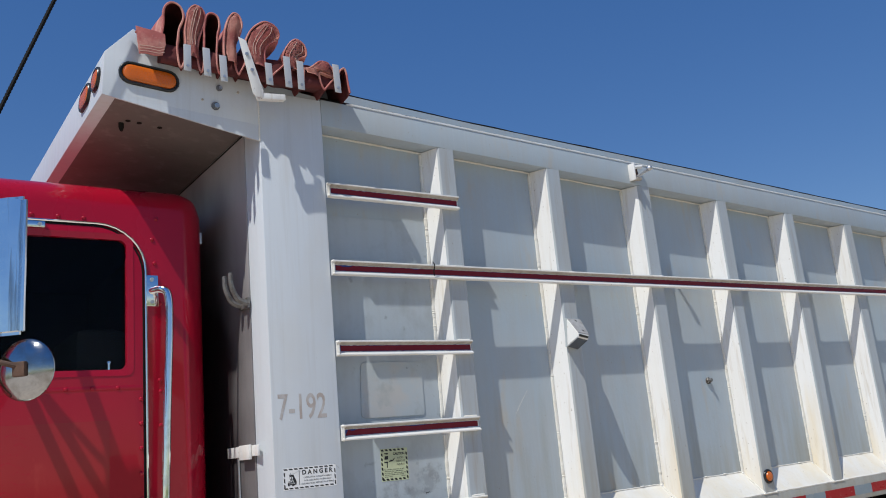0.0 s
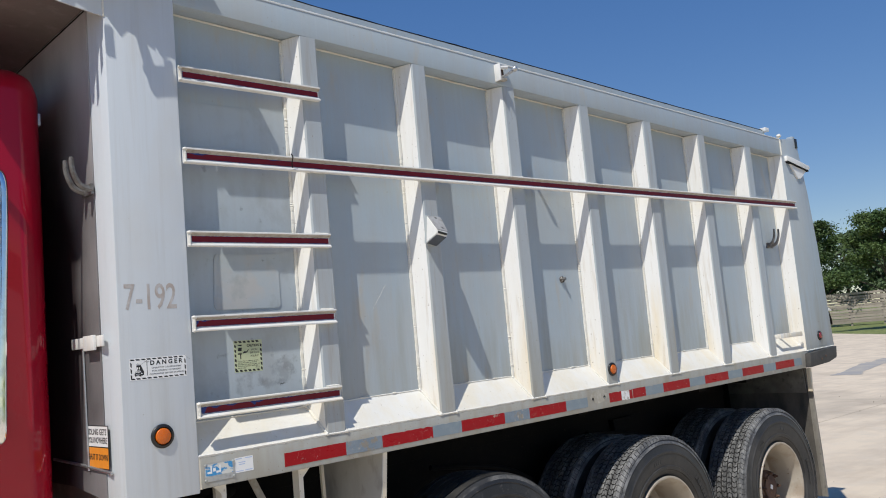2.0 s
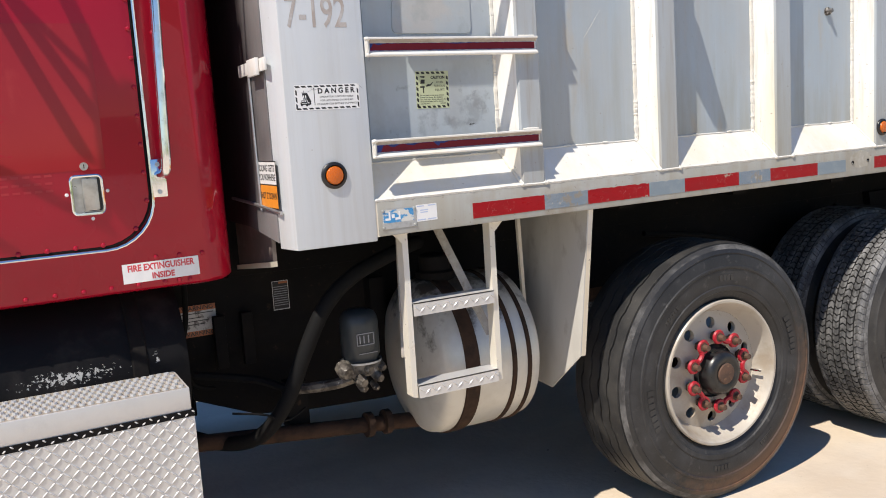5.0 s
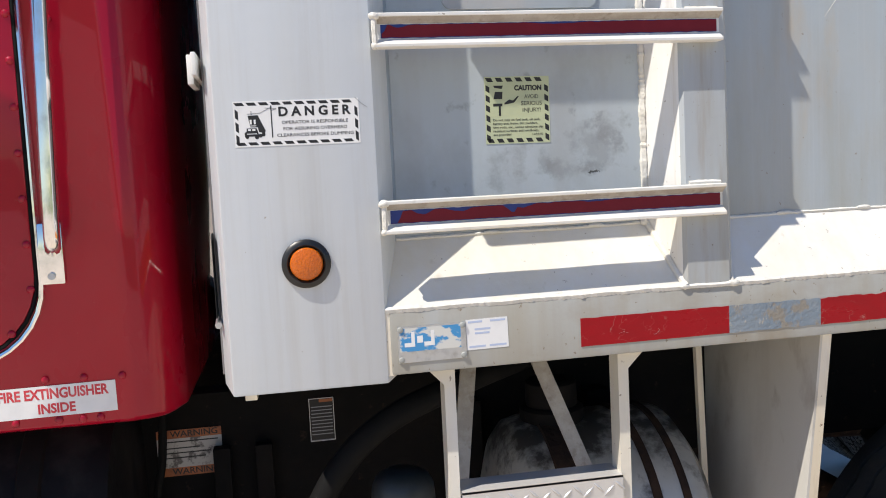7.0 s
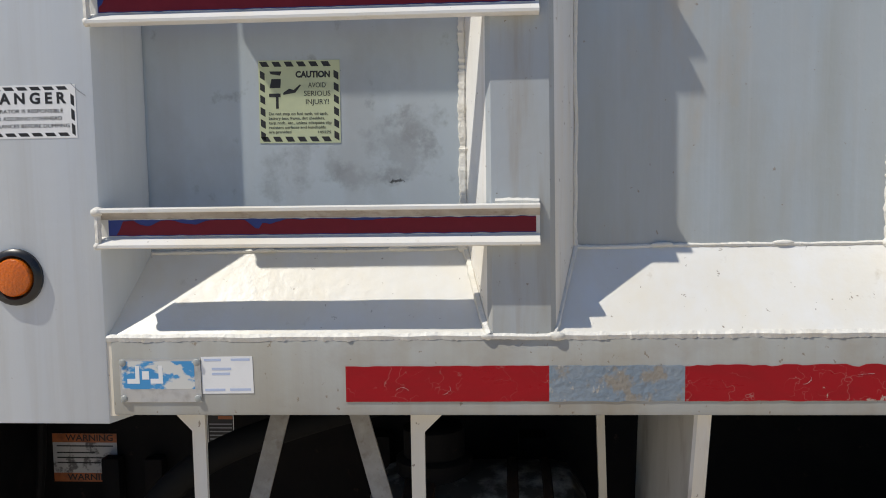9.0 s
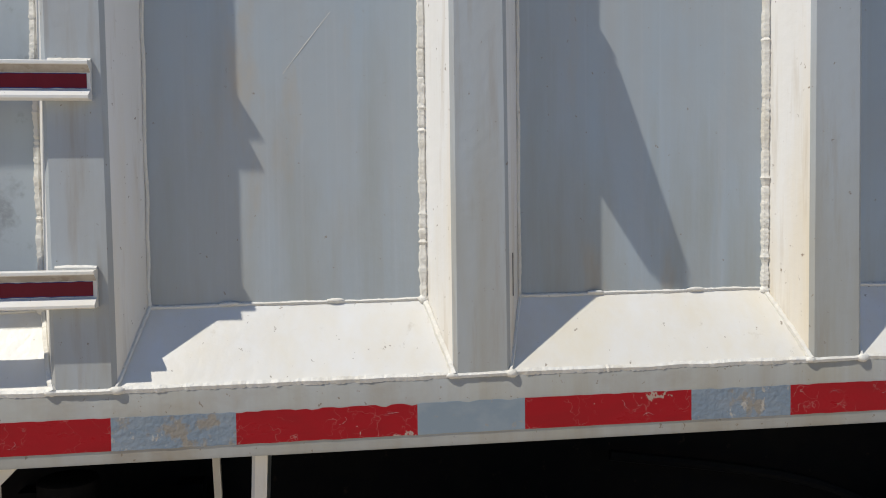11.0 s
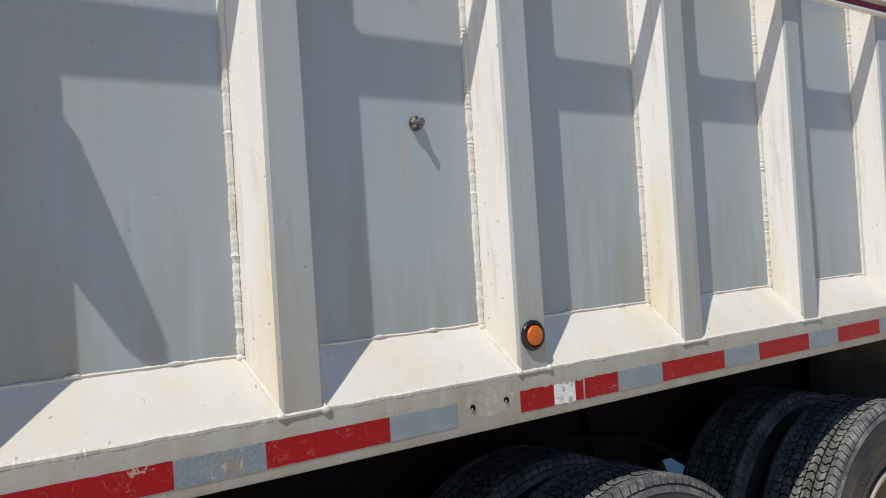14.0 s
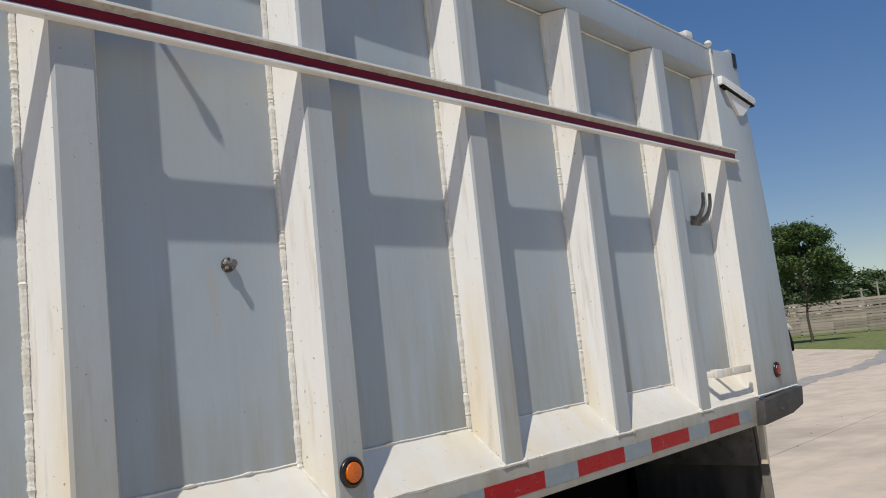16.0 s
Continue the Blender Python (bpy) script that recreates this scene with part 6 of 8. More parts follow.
rib_tyre, lug_tyre = tyre(0.526, 0.315, RIM_R, "rib"), tyre(TYRE_R, 0.272, RIM_R, "lug")

# first wheel: single tyre, disc near the outside
bm = bmesh.new()
revolve(bm, [(RIM_R + 0.003, 0.040), (RIM_R + 0.008, 0.012), (RIM_R + 0.004, 0.006), (RIM_R - 0.004, 0.006), (RIM_R - 0.010, 0.012), (RIM_R - 0.016, 0.030), (0.262, 0.050), (0.248, 0.075), (0.240, 0.084)], (0, 0, 0), n=64)
holed_disc(bm, 0.110, 0.240, 0.195, 0.0235, 10, 0.060, 0.084)
single_rim = as_mesh("wheel", bm, RIM, 35)
bm = bmesh.new()
rings = revolve(bm, [(0.112, 0.078), (0.104, 0.060), (0.092, 0.052), (0.090, 0.018), (0.084, 0.004), (0.074, -0.006), (0.058, -0.009), (0.048, -0.004), (0.042, -0.004)], (0, 0, 0), n=32)
lidded(bm, [rings[-1]])
hub_mesh = as_mesh("hub_cap", bm, BLACK_GLOSS)
bm = bmesh.new()
rings = revolve(bm, [(0.043, -0.0045), (0.039, -0.010), (0.020, -0.012)], (0, 0, 0), n=16)
lidded(bm, [rings[-1]])
hub_eye = as_mesh("sight_glass", bm, RUST)
bm = bmesh.new()
nut(bm, 0, 0, 0, 0.020, 0.058)
nut_mesh = as_mesh("wheel_nut", bm, RUST)
bm = bmesh.new()
pitch = 2 * 0.142 * math.sin(math.pi / 10)
for s in (-1, 1):
    tube(bm, [(s * pitch / 2 + 0.022 * math.cos(t), -0.012, 0.022 * math.sin(t)) for t in [2 * math.pi * k / 12 for k in range(12)]], 0.0085, 6, closed=True)
tube(bm, smooth_path([(-pitch / 2 + 0.024, -0.014, 0), (-0.012, -0.016, -0.010), (0.012, -0.016, -0.010), (pitch / 2 - 0.024, -0.014, 0)], 4), 0.0095, 6)
link_mesh = as_mesh("nut_indicator", bm, material("red_plastic", (0.40, 0.012, 0.025), 0.45, 0, [((0.35, 0.03, 0.03), (40, 40, 40), 0.5, 0.7, 0.6)]))


def front_wheel(x, y, z, turn, flip=False):
    m = pose(x, y, z, 0, 0, 180 if flip else 0) @ Matrix.Rotation(turn, 4, "Y")
    w = part("wheel", single_rim, None, truck, "weathered white disc wheel with red nut indicators", at=m)
    fit_tyre("tyre", rib_tyre, w, "ribbed black tyre stained with rust")
    part("hub_cap", hub_mesh, None, w, "greasy black hub cap")
    part("sight_glass", hub_eye, None, w)
    for k in range(10):
        t = 2 * math.pi * k / 10
        part("wheel_nut", nut_mesh, None, w, at=Matrix.Translation((0.142 * math.cos(t), 0.060, 0.142 * math.sin(t))))
    for k in range(5):
        t = 2 * math.pi * (2 * k + 0.5) / 10
        r = 0.142 * math.cos(math.pi / 10)
        part("nut_indicator", link_mesh, None, w, "red plastic link between two nuts", at=Matrix.Translation((r * math.cos(t), 0.045, r * math.sin(t))) @ Matrix.Rotation(math.pi / 2 - t, 4, "Y"))
    bm = bmesh.new()
    tube(bm, [(0.215, 0.07, 0.03), (0.235, 0.03, 0.035)], 0.005, 6)
    part("valve", bm, CHROME, w)
    return w


# drive wheels: dual tyres round deep rims
bm = bmesh.new()
revolve(bm, [(RIM_R + 0.003, 0.040), (RIM_R + 0.008, 0.012), (RIM_R + 0.004, 0.006), (RIM_R - 0.004, 0.006), (RIM_R - 0.012, 0.014), (RIM_R - 0.020, 0.045), (0.258, 0.060), (0.252, 0.12), (0.250, 0.215), (0.235, 0.235), (0.225, 0.238)], (0, 0, 0), n=64)
holed_disc(bm, 0.105, 0.225, 0.178, 0.027, 10, 0.205, 0.238)
dual_rim = as_mesh("wheel", bm, RIM_DEEP, 35)
bm = bmesh.new()
rings = revolve(bm, [(0.125, 0.215), (0.112, 0.195), (0.108, 0.12), (0.095, 0.105), (0.078, 0.103), (0.076, 0.092), (0.05, 0.09)], (0, 0, 0), n=32)
lidded(bm, [rings[-1]])
dual_hub = as_mesh("axle_hub", bm, RUST)
bm = bmesh.new()
box(bm, -0.016, 0.012, 0.086, 0.0895, -0.012, 0.014)
hub_tag = as_mesh("hub_tag", bm, LABEL)


def drive_wheel(x, y, z, turn, flip=False):
    m = pose(x, y, z, 0, 0, 180 if flip else 0) @ Matrix.Rotation(turn, 4, "Y")
    w = part("wheel", dual_rim, None, truck, "pale deep-dished wheel with a rusty hub", at=m)
    fit_tyre("tyre", lug_tyre, w, "black tyre with dusty block tread")
    fit_tyre("inner_tyre", lug_tyre, w, "", Matrix.Translation((0, 0.335, 0)))
    part("axle_hub", dual_hub, None, w, "rusty axle hub")
    part("hub_tag", hub_tag, None, w)
    for k in range(8):
        t = 2 * math.pi * (k + 0.5) / 8
        part("wheel_nut", nut_mesh, None, w, at=Matrix.Translation((0.092 * math.cos(t), 0.108, 0.092 * math.sin(t))) @ Matrix.Scale(0.6, 4))
    for k in range(10):
        t = 2 * math.pi * (k + 0.5) / 10
        part("wheel_nut", nut_mesh, None, w, at=Matrix.Translation((0.142 * math.cos(t), 0.214, 0.142 * math.sin(t))))
    return w


W1, W2, W3 = 0.620, 1.945, 3.262
front_wheel(W1, -0.004, 0.489, 0.32)
drive_wheel(W2, -0.018, 0.483, 0.10)
drive_wheel(W3, -0.020, 0.483, 0.45)
front_wheel(W1, WIDE + 0.004, 0.489, 0.9, True)
drive_wheel(W2, WIDE + 0.018, 0.483, 0.6, True)
drive_wheel(W3, WIDE + 0.020, 0.483, 0.2, True)
for x in (W1, W2, W3):
    bm = bmesh.new()
    tube(bm, [(x, 0.20, 0.482), (x, WIDE - 0.20, 0.482)], 0.065, 16)
    axle = part("axle", bm, RUST, truck, "rusty axle housing")
    if x > W1:
        bm = bmesh.new()
        bmesh.ops.create_uvsphere(bm, u_segments=20, v_segments=12, radius=0.21)
        bm.transform(Matrix.Translation((x, 1.23, 0.50)) @ Matrix.Diagonal((1, 0.8, 1, 1)))
        part("differential", bm, BLACK, axle)
    for y in (0.76, 1.70):
        bm = bmesh.new()
        rings = revolve(bm, [(0.03, 0.0), (0.11, 0.0), (0.125, 0.03), (0.105, 0.08), (0.125, 0.13), (0.11, 0.16), (0.03, 0.16)], (x + (0.15 if x == W1 else 0.0), y, 0.575), axis="z", n=20)
        lidded(bm, [rings[0], rings[-1]])
        part("air_spring", bm, HOSE, axle)
bm = bmesh.new()
tube(bm, [(-1.5, 1.23, 0.75), (W2 - 0.2, 1.23, 0.56)], 0.055, 14)
part("drive_shaft", bm, RUST, truck)
for x in (1.30, 2.62):
    bm = bmesh.new()
    tube(bm, smooth_path([(x - 0.5, 0.66, 0.98), (x, 0.62, 0.90), (x + 0.4, 0.64, 0.70), (x + 0.55, 0.66, 0.60)], 6), 0.014, 8)
    part("brake_hose", bm, HOSE, truck)
bm = bmesh.new()
prism(bm, [(W2 + 0.62, 0.60), (W2 + 0.70, 0.60), (W2 + 0.78, 1.02), (W2 + 0.54, 1.02)], "y", 0.72, 0.80)
part("hanger_bracket", bm, BLACK, truck)

# mud flap behind the last wheel
bm = bmesh.new()
prism(bm, [(3.950, 1.21), (3.983, 1.21), (3.983, 1.06), (3.992, 0.295), (3.978, 0.290), (3.965, 1.06)], "y", 0.07, 0.70)
flap = part("mud_flap", bm, material("grey_mud_flap_rubber", (0.05, 0.048, 0.045), 0.7, 0, [((0.17, 0.15, 0.125), (6, 6, 2), 0.42, 0.7, 0.8)], (60, 0.2)), truck, "dusty black mud flap hanging behind the wheels")
bm = bmesh.new()
prism(bm, [(3.962, 1.06), (3.968, 1.06), (3.990, 0.60), (3.993, 0.29), (3.975, 0.29)], "y", 0.030, 0.069, 0.002)
part("edge_strip", bm, material("dusty_rubber_strip", (0.20, 0.185, 0.16), 0.7, 0, [((0.33, 0.31, 0.27), (9, 9, 4), 0.45, 0.66, 0.8), ((0.08, 0.075, 0.07), (30, 30, 30), 0.6, 0.7, 0.7)], (60, 0.2)), flap, "dusty pale strip on the flap's edge")
bm = bmesh.new()
prism(bm, [(3.930, 1.205), (3.948, 1.205), (3.962, 1.035), (3.947, 1.035)], "y", 0.075, 0.69, 0.002)
part("flap_plate", bm, material("dusty_steel_plate", (0.11, 0.105, 0.095), 0.65, 0.1, [((0.20, 0.19, 0.17), (7, 7, 7), 0.45, 0.68, 0.8), ((0.05, 0.045, 0.04), (22, 22, 22), 0.58, 0.7, 0.7)], (60, 0.15)), flap, "dusty dark steel plate that carries the flap")
bm = bmesh.new()
prism(bm, [(3.938, 1.21), (3.962, 1.21), (3.962, 1.15), (3.952, 1.10), (3.956, 1.045), (3.930, 1.045), (3.934, 1.12)], "y", 0.02, 0.050, 0.003)
part("flap_bracket", bm, CREAM, flap, "pale bent bracket")
bm = bmesh.new()
box(bm, 3.98, 4.02, 0.70, 1.75, 0.78, 1.22)
part("rear_cross_member", bm, BLACK, truck)

# ---- dump truck: tarp folded on the cab shield ----
tarp_base = [(-1.530, 3.198), (-1.510, 3.190), (-1.485, 3.176), (-1.460, 3.150)]
folds = [(-1.408, 3.335, 0.036), (-1.332, 3.340, 0.034), (-1.264, 3.318, 0.031), (-1.196, 3.322, 0.028), (-1.098, 3.292, 0.052), (-0.968, 3.242, 0.040), (-0.880, 3.174, 0.048)]
path = [Vector((x, 0, z)) for x, z in tarp_base]


def overhang(x):
    """How much further the folds lean out over the side of the column."""
    return float(np.interp(x, [-1.30, -1.0], [0.0, 0.043]))


for k, (x, top, w) in enumerate(folds):
    low = 3.118 - 0.05 * (x + 1.4)
    lean = (0.004 if k < 4 else 0.024) + 0.008 * math.sin(k * 2.3)
    path += [Vector((x - w * 0.80, 0, low + 0.035)), Vector((x - w * 0.92, 0, low + (top - low) * 0.45)), Vector((x - w * 0.75 + lean * 0.6, 0, top - 0.035)), Vector((x - w * 0.1 + lean, 0, top)), Vector((x + w * 0.75 + lean, 0, top - 0.012)), Vector((x + w * 0.98 + lean, 0, top - 0.055)), Vector((x + w * 0.55, 0, low + (top - low) * 0.45)), Vector((x + w * 0.52, 0, low + 0.01)), Vector((x + w * 0.80, 0, low - 0.030)), Vector((x + w * 1.08, 0, low - 0.018))]
path += [Vector((-0.782, 0, 3.130)), Vector((-0.765, 0, 3.155)), Vector((-0.748, 0, 3.150)), Vector((-0.735, 0, 3.06))]
line = smooth_path(path, 5)
bm = bmesh.new()
rows = []
ys = [-0.056, -0.051, -0.032, -0.008, 0.04, 0.12, 0.30, 0.6, 1.0, 1.5, 2.0, WIDE + 0.02]
for p in line:
    row = []
    for y in ys:
        sag = -0.014 if y < -0.05 else -0.006 if y < -0.025 else 0.0
        wave = 0.018 * noise.noise((p.x * 6, y * 2.5, p.z * 5)) * (1 if y > 0 else 0.4) + 0.006 * noise.noise((p.x * 22, y * 9, p.z * 16)) - (0.016 if y < -0.05 else 0.006 if y < -0.025 else 0.0)
        out = overhang(p.x) * max(-y / 0.056, 0.0)
        row.append(bm.verts.new((p.x + wave, y - out, p.z + sag + 0.5 * out + 0.012 * noise.noise((p.x * 5 + 9, y * 3, 0)))))
    rows.append(row)
for a, b in zip(rows, rows[1:]):
    for i in range(len(ys) - 1):
        bm.faces.new((a[i], a[i + 1], b[i + 1], b[i]))
front_edge = [r[0].co.copy() for r in rows]
bm.normal_update()
# faces inside the loops start with the shade colour
for f in bm.faces:
    f.material_index = 1
cloth = bmesh.ops.solidify(bm, geom=bm.faces[:], thickness=0.004)
for f in cloth["geom"]:
    if isinstance(f, bmesh.types.BMFace):
        f.material_index = 0
tarp = part("folded_tarp", bm, [TARP, TARP_UNDER], truck, "faded red vinyl tarp folded in loops on the shield", angle=80)
bm = bmesh.new()
tube(bm, front_edge, 0.0040, 6)
part("hem", bm, TARP, tarp, "rolled hem along the edge of the tarp")
# folds whose corner drops over and shows a stitched cloth face
for k in (1, 3, 4, 5, 6):
    x, top, w = folds[k]
    low = 3.118 - 0.05 * (x + 1.4)
    lean = (0.004 if k < 4 else 0.024) + 0.008 * math.sin(k * 2.3)
    left_side = smooth_path([(x - w * 0.70, 0, low + 0.020), (x - w * 0.88, 0, low + (top - low) * 0.45), (x - w * 0.72 + lean * 0.6, 0, top - 0.035), (x - w * 0.1 + lean, 0, top - 0.002)], 5)
    right_side = smooth_path([(x + w * 0.50, 0, low + 0.005), (x + w * 0.52, 0, low + (top - low) * 0.45), (x + w * 0.94 + lean, 0, top - 0.055), (x + w * 0.70 + lean, 0, top - 0.014)], 5)
    bm = bmesh.new()
    sheet, across = [], 9
    for i, (a, b) in enumerate(zip(left_side, right_side)):
        row = []
        for j in range(across):
            u = j / (across - 1)
            p = a.lerp(b, u)
            crease = 0.016 * noise.noise((p.x * 30, k * 3.1, p.z * 9)) + 0.006 * noise.noise((p.x * 70, k, p.z * 40))
            row.append(bm.verts.new((p.x - 0.012, -0.057 - 0.012 * math.sin(math.pi * u) - crease * 0.7 - overhang(p.x), p.z - 0.012 + 0.5 * overhang(p.x))))
        sheet.append(row)
    for a, b in zip(sheet, sheet[1:]):
        for j in range(across - 1):
            bm.faces.new((a[j], a[j + 1], b[j + 1], b[j]))
    lines = [[sheet[i][j].co + Vector((0, -0.0015, 0)) for i in range(3, len(sheet) - 2)] for j in ((2, 3, 5) if k in (1, 4) else (2, 6) if k == 5 else ())]
    bmesh.ops.solidify(bm, geom=bm.faces[:], thickness=0.004)
    part("dropped_fold", bm, TARP, tarp, "sun-faded stitched cloth face of a fold", angle=80)
    for pts in lines:
        bm = bmesh.new()
        tube(bm, pts, 0.0012, 4)
        part("stitching", bm, STITCH, tarp)
hem_z = [max(range(len(line)), key=lambda q: line[q].z if abs(line[q].x - x - 0.02) < 0.05 else 0) for x, _, _ in folds]
for q in hem_z[4:] + [8]:
    for dy in (0.006, 0.014, 0.022):
        bm = bmesh.new()
        lo_, hi_ = max(q - 9, 0), q + 1
        tube(bm, [Vector((line[i].x - 0.010, -0.040 + dy - 0.5 * overhang(line[i].x), line[i].z - 0.0025 + 0.25 * overhang(line[i].x))) for i in range(lo_, hi_)], 0.0013, 4)
        part("stitching", bm, STITCH, tarp)
bm = bmesh.new()
flap_line = [(-1.549, 3.200), (-1.520, 3.196), (-1.480, 3.194), (-1.449, 3.188), (-1.446, 3.150), (-1.457, 3.106), (-1.480, 3.099), (-1.510, 3.102), (-1.538, 3.098)]
prism(bm, flap_line, "y", -0.060, -0.054, 0.002)
hem_flap = part("hem_flap", bm, TARP, tarp, "flat stitched hem of the tarp")
for dz in (0.010, 0.020, 0.030):
    bm = bmesh.new()
    tube(bm, [(-1.536, -0.0605, 3.098 + dz), (-1.505, -0.0605, 3.101 + dz), (-1.470, -0.0605, 3.100 + dz), (-1.452, -0.0605, 3.108 + dz)], 0.0012, 4)
    part("stitching", bm, STITCH, hem_flap)
# cloth added inside the folds to block sun, drooping over the shield's edge
bm = bmesh.new()
sections = []
for i in range(60):
    x = -1.46 + 0.0119 * i
    fx = -0.054 - overhang(x) * min(1.0, (-0.74 - x) / 0.08) + 0.006 * noise.noise((x * 26, 2, 0))
    lowest = float(np.interp(x, [-1.46, -1.18, -1.0, -0.86, -0.755], [3.085, 3.078, 3.068, 3.072, 3.105])) + 0.008 * noise.noise((x * 22, 7, 0))
    sections.append([bm.verts.new((x, y, h)) for y, h in ((-0.003, lowest + 0.016), (fx + 0.012, lowest), (fx, lowest + 0.010), (fx + 0.004, lowest + 0.028), (fx + 0.010, lowest + 0.050), (fx + 0.014, 3.160), (-0.003, 3.165))])
for a, b in zip(sections, sections[1:]):
    for j in range(7):
        bm.faces.new((a[j], b[j], b[(j + 1) % 7], a[(j + 1) % 7]))
lidded(bm, [sections[0], sections[-1]])
part("sun_block_cloth", bm, TARP_UNDER, tarp, "dark cloth added inside the tarp folds to block the sun", angle=80)
# flat bows between the folds
for x, top, low, lean in ((x - 0.016, top - 0.022 + 0.5 * overhang(x), low - 0.022 + 0.5 * overhang(x), lean) for x, top, low, lean in ((-1.362, 3.175, 3.075, 0.0), (-1.294, 3.175, 3.068, 0.004), (-1.236, 3.150, 3.050, 0.004), (-1.072, 3.13, 3.045, 0.004), (-1.003, 3.16, 3.038, 0.006), (-0.950, 3.15, 3.036, 0.002), (-0.800, 3.165, 3.050, 0.006))):
    bm = bmesh.new()
    prism(bm, [(x - 0.013, top), (x + 0.013, top), (x + 0.013 + lean, low), (x - 0.013 + lean, low)], "y", -0.082 - overhang(x), -0.077 - overhang(x), 0.001)
    bow = part("tarp_bow", bm, ALLOY, tarp, "flat pale metal tarp bow")
    bm = bmesh.new()
    tube(bm, [(x + lean * 0.8, -0.081 - overhang(x), low + 0.018), (x + lean * 0.8, -0.086 - overhang(x), low + 0.018)], 0.006, 8)
    part("bolt", bm, GALV, bow)
bm = bmesh.new()
prism(bm, [(-1.198, 3.208), (-1.170, 3.198), (-1.110, 3.010), (-1.114, 2.988), (-1.138, 2.981), (-1.150, 2.996)], "y", -0.110, -0.104, 0.001)
arm = part("tarp_arm", bm, CREAM, tarp, "pale bent arm lying over the folds")
bm = bmesh.new()
box(bm, -1.130, -1.025, -0.108, -0.082, 2.982, 3.004, 0.002, Matrix.Translation((-1.1, 0, 3.01)) @ Matrix.Rotation(radians(-6), 4, "Y") @ Matrix.Translation((1.1, 0, -3.01)))
part("foot", bm, CREAM, arm)
for x, z in ((-1.170, 3.145), (-1.152, 3.085)):
    bm = bmesh.new()
    tube(bm, [(x, -0.109, z), (x, -0.114, z)], 0.007, 8)
    part("bolt", bm, GALV, arm)

# ---- dump truck: fittings on the body ----
bm = bmesh.new()
prism(bm, [(0.310, 2.078), (0.326, 2.206), (0.408, 2.201), (0.372, 2.066)], "y", -0.012, 0.0)
lamp_house = part("lamp_housing", bm, WHITE, body, "white wedge-shaped lamp housing on a post")
bm = bmesh.new()
corners = [(0.324, -0.0125, 2.204), (0.308, -0.0125, 2.078), (0.368, -0.0125, 2.064), (0.406, -0.0125, 2.199), (0.306, -0.094, 2.126), (0.304, -0.092, 2.108), (0.364, -0.092, 2.096), (0.370, -0.094, 2.116)]
vs = [bm.verts.new(c) for c in corners]
for q in ((0, 1, 5, 4), (1, 2, 6, 5), (2, 3, 7, 6), (3, 0, 4, 7), (4, 5, 6, 7), (0, 3, 2, 1)):
    bm.faces.new([vs[i] for i in q])
bmesh.ops.bevel(bm, geom=bm.edges[:], offset=0.003, segments=2, affect="EDGES")
part("hood", bm, CREAM, lamp_house)
slope_z = (Vector(corners[4]) - Vector(corners[0])).cross(Vector(corners[3]) - Vector(corners[0])).normalized()
if slope_z.y > 0:
    slope_z = -slope_z
plate_at = [Vector(c) for c in (corners[0], corners[3], corners[7], corners[4])]
middle = sum(plate_at, Vector()) / 4
bm = bmesh.new()
inner = [bm.verts.new(middle + (p - middle) * 0.95 + slope_z * 0.0005) for p in plate_at]
outer = [bm.verts.new(middle + (p - middle) * 0.95 + slope_z * 0.0025) for p in plate_at]
for q in [inner, outer[::-1]] + [[inner[i], outer[i], outer[(i + 1) % 4], inner[(i + 1) % 4]] for i in range(4)]:
    bm.faces.new(q)
bmesh.ops.recalc_face_normals(bm, faces=bm.faces[:])
cover = part("cover_plate", bm, material("dull_grey_plate", (0.36, 0.36, 0.36), 0.55, 0.1, [((0.24, 0.225, 0.21), (40, 40, 40), 0.46, 0.66, 0.8)], (80, 0.1)), lamp_house, "dull grey sloping cover plate with two holes")
for u, v in ((0.16, 0.55), (0.80, 0.62)):
    p = plate_at[0].lerp(plate_at[3], u).lerp(plate_at[1].lerp(plate_at[2], u), v)
    bm = bmesh.new()
    tube(bm, [p + slope_z * 0.001, p + slope_z * 0.0032], 0.0065, 10)
    part("screw_hole", bm, BLACK_GLOSS, lamp_house)
bm = bmesh.new()
under = [(0.3115, -0.0960, 2.1205), (0.3610, -0.0960, 2.1100), (0.3590, -0.0945, 2.1015), (0.3100, -0.0945, 2.1115)]
lo_, hi_ = [bm.verts.new((x, y - 0.002, z)) for x, y, z in under], [bm.verts.new((x, y + 0.006, z)) for x, y, z in under]
for q in [lo_, hi_[::-1]] + [[lo_[i], hi_[i], hi_[(i + 1) % 4], lo_[(i + 1) % 4]] for i in range(4)]:
    bm.faces.new(q)
part("bulb_recess", bm, BLACK_GLOSS, lamp_house)
bm = bmesh.new()
flat_ = [Vector(corners[i]) for i in (1, 2, 6, 5)]
mid_ = sum(flat_, Vector()) / 4
down_ = (flat_[1] - flat_[0]).cross(flat_[3] - flat_[0]).normalized()
if down_.z > 0:
    down_ = -down_
lo_, hi_ = [bm.verts.new(mid_ + (q - mid_) * 0.90 + down_ * 0.0030) for q in flat_], [bm.verts.new(mid_ + (q - mid_) * 0.90 + down_ * 0.0004) for q in flat_]
for q in [lo_, hi_[::-1]] + [[lo_[i], hi_[i], hi_[(i + 1) % 4], lo_[(i + 1) % 4]] for i in range(4)]:
    bm.faces.new(q)
bmesh.ops.recalc_face_normals(bm, faces=bm.faces[:])
part("lamp_glass", bm, STEEL_OLD, lamp_house, "dark brownish lamp glass on the underside")

# hook clamp on the top rail
bm = bmesh.new()
box(bm, 0.874, 0.882, -0.040, 0.0, 2.905, 2.992, 0.002)
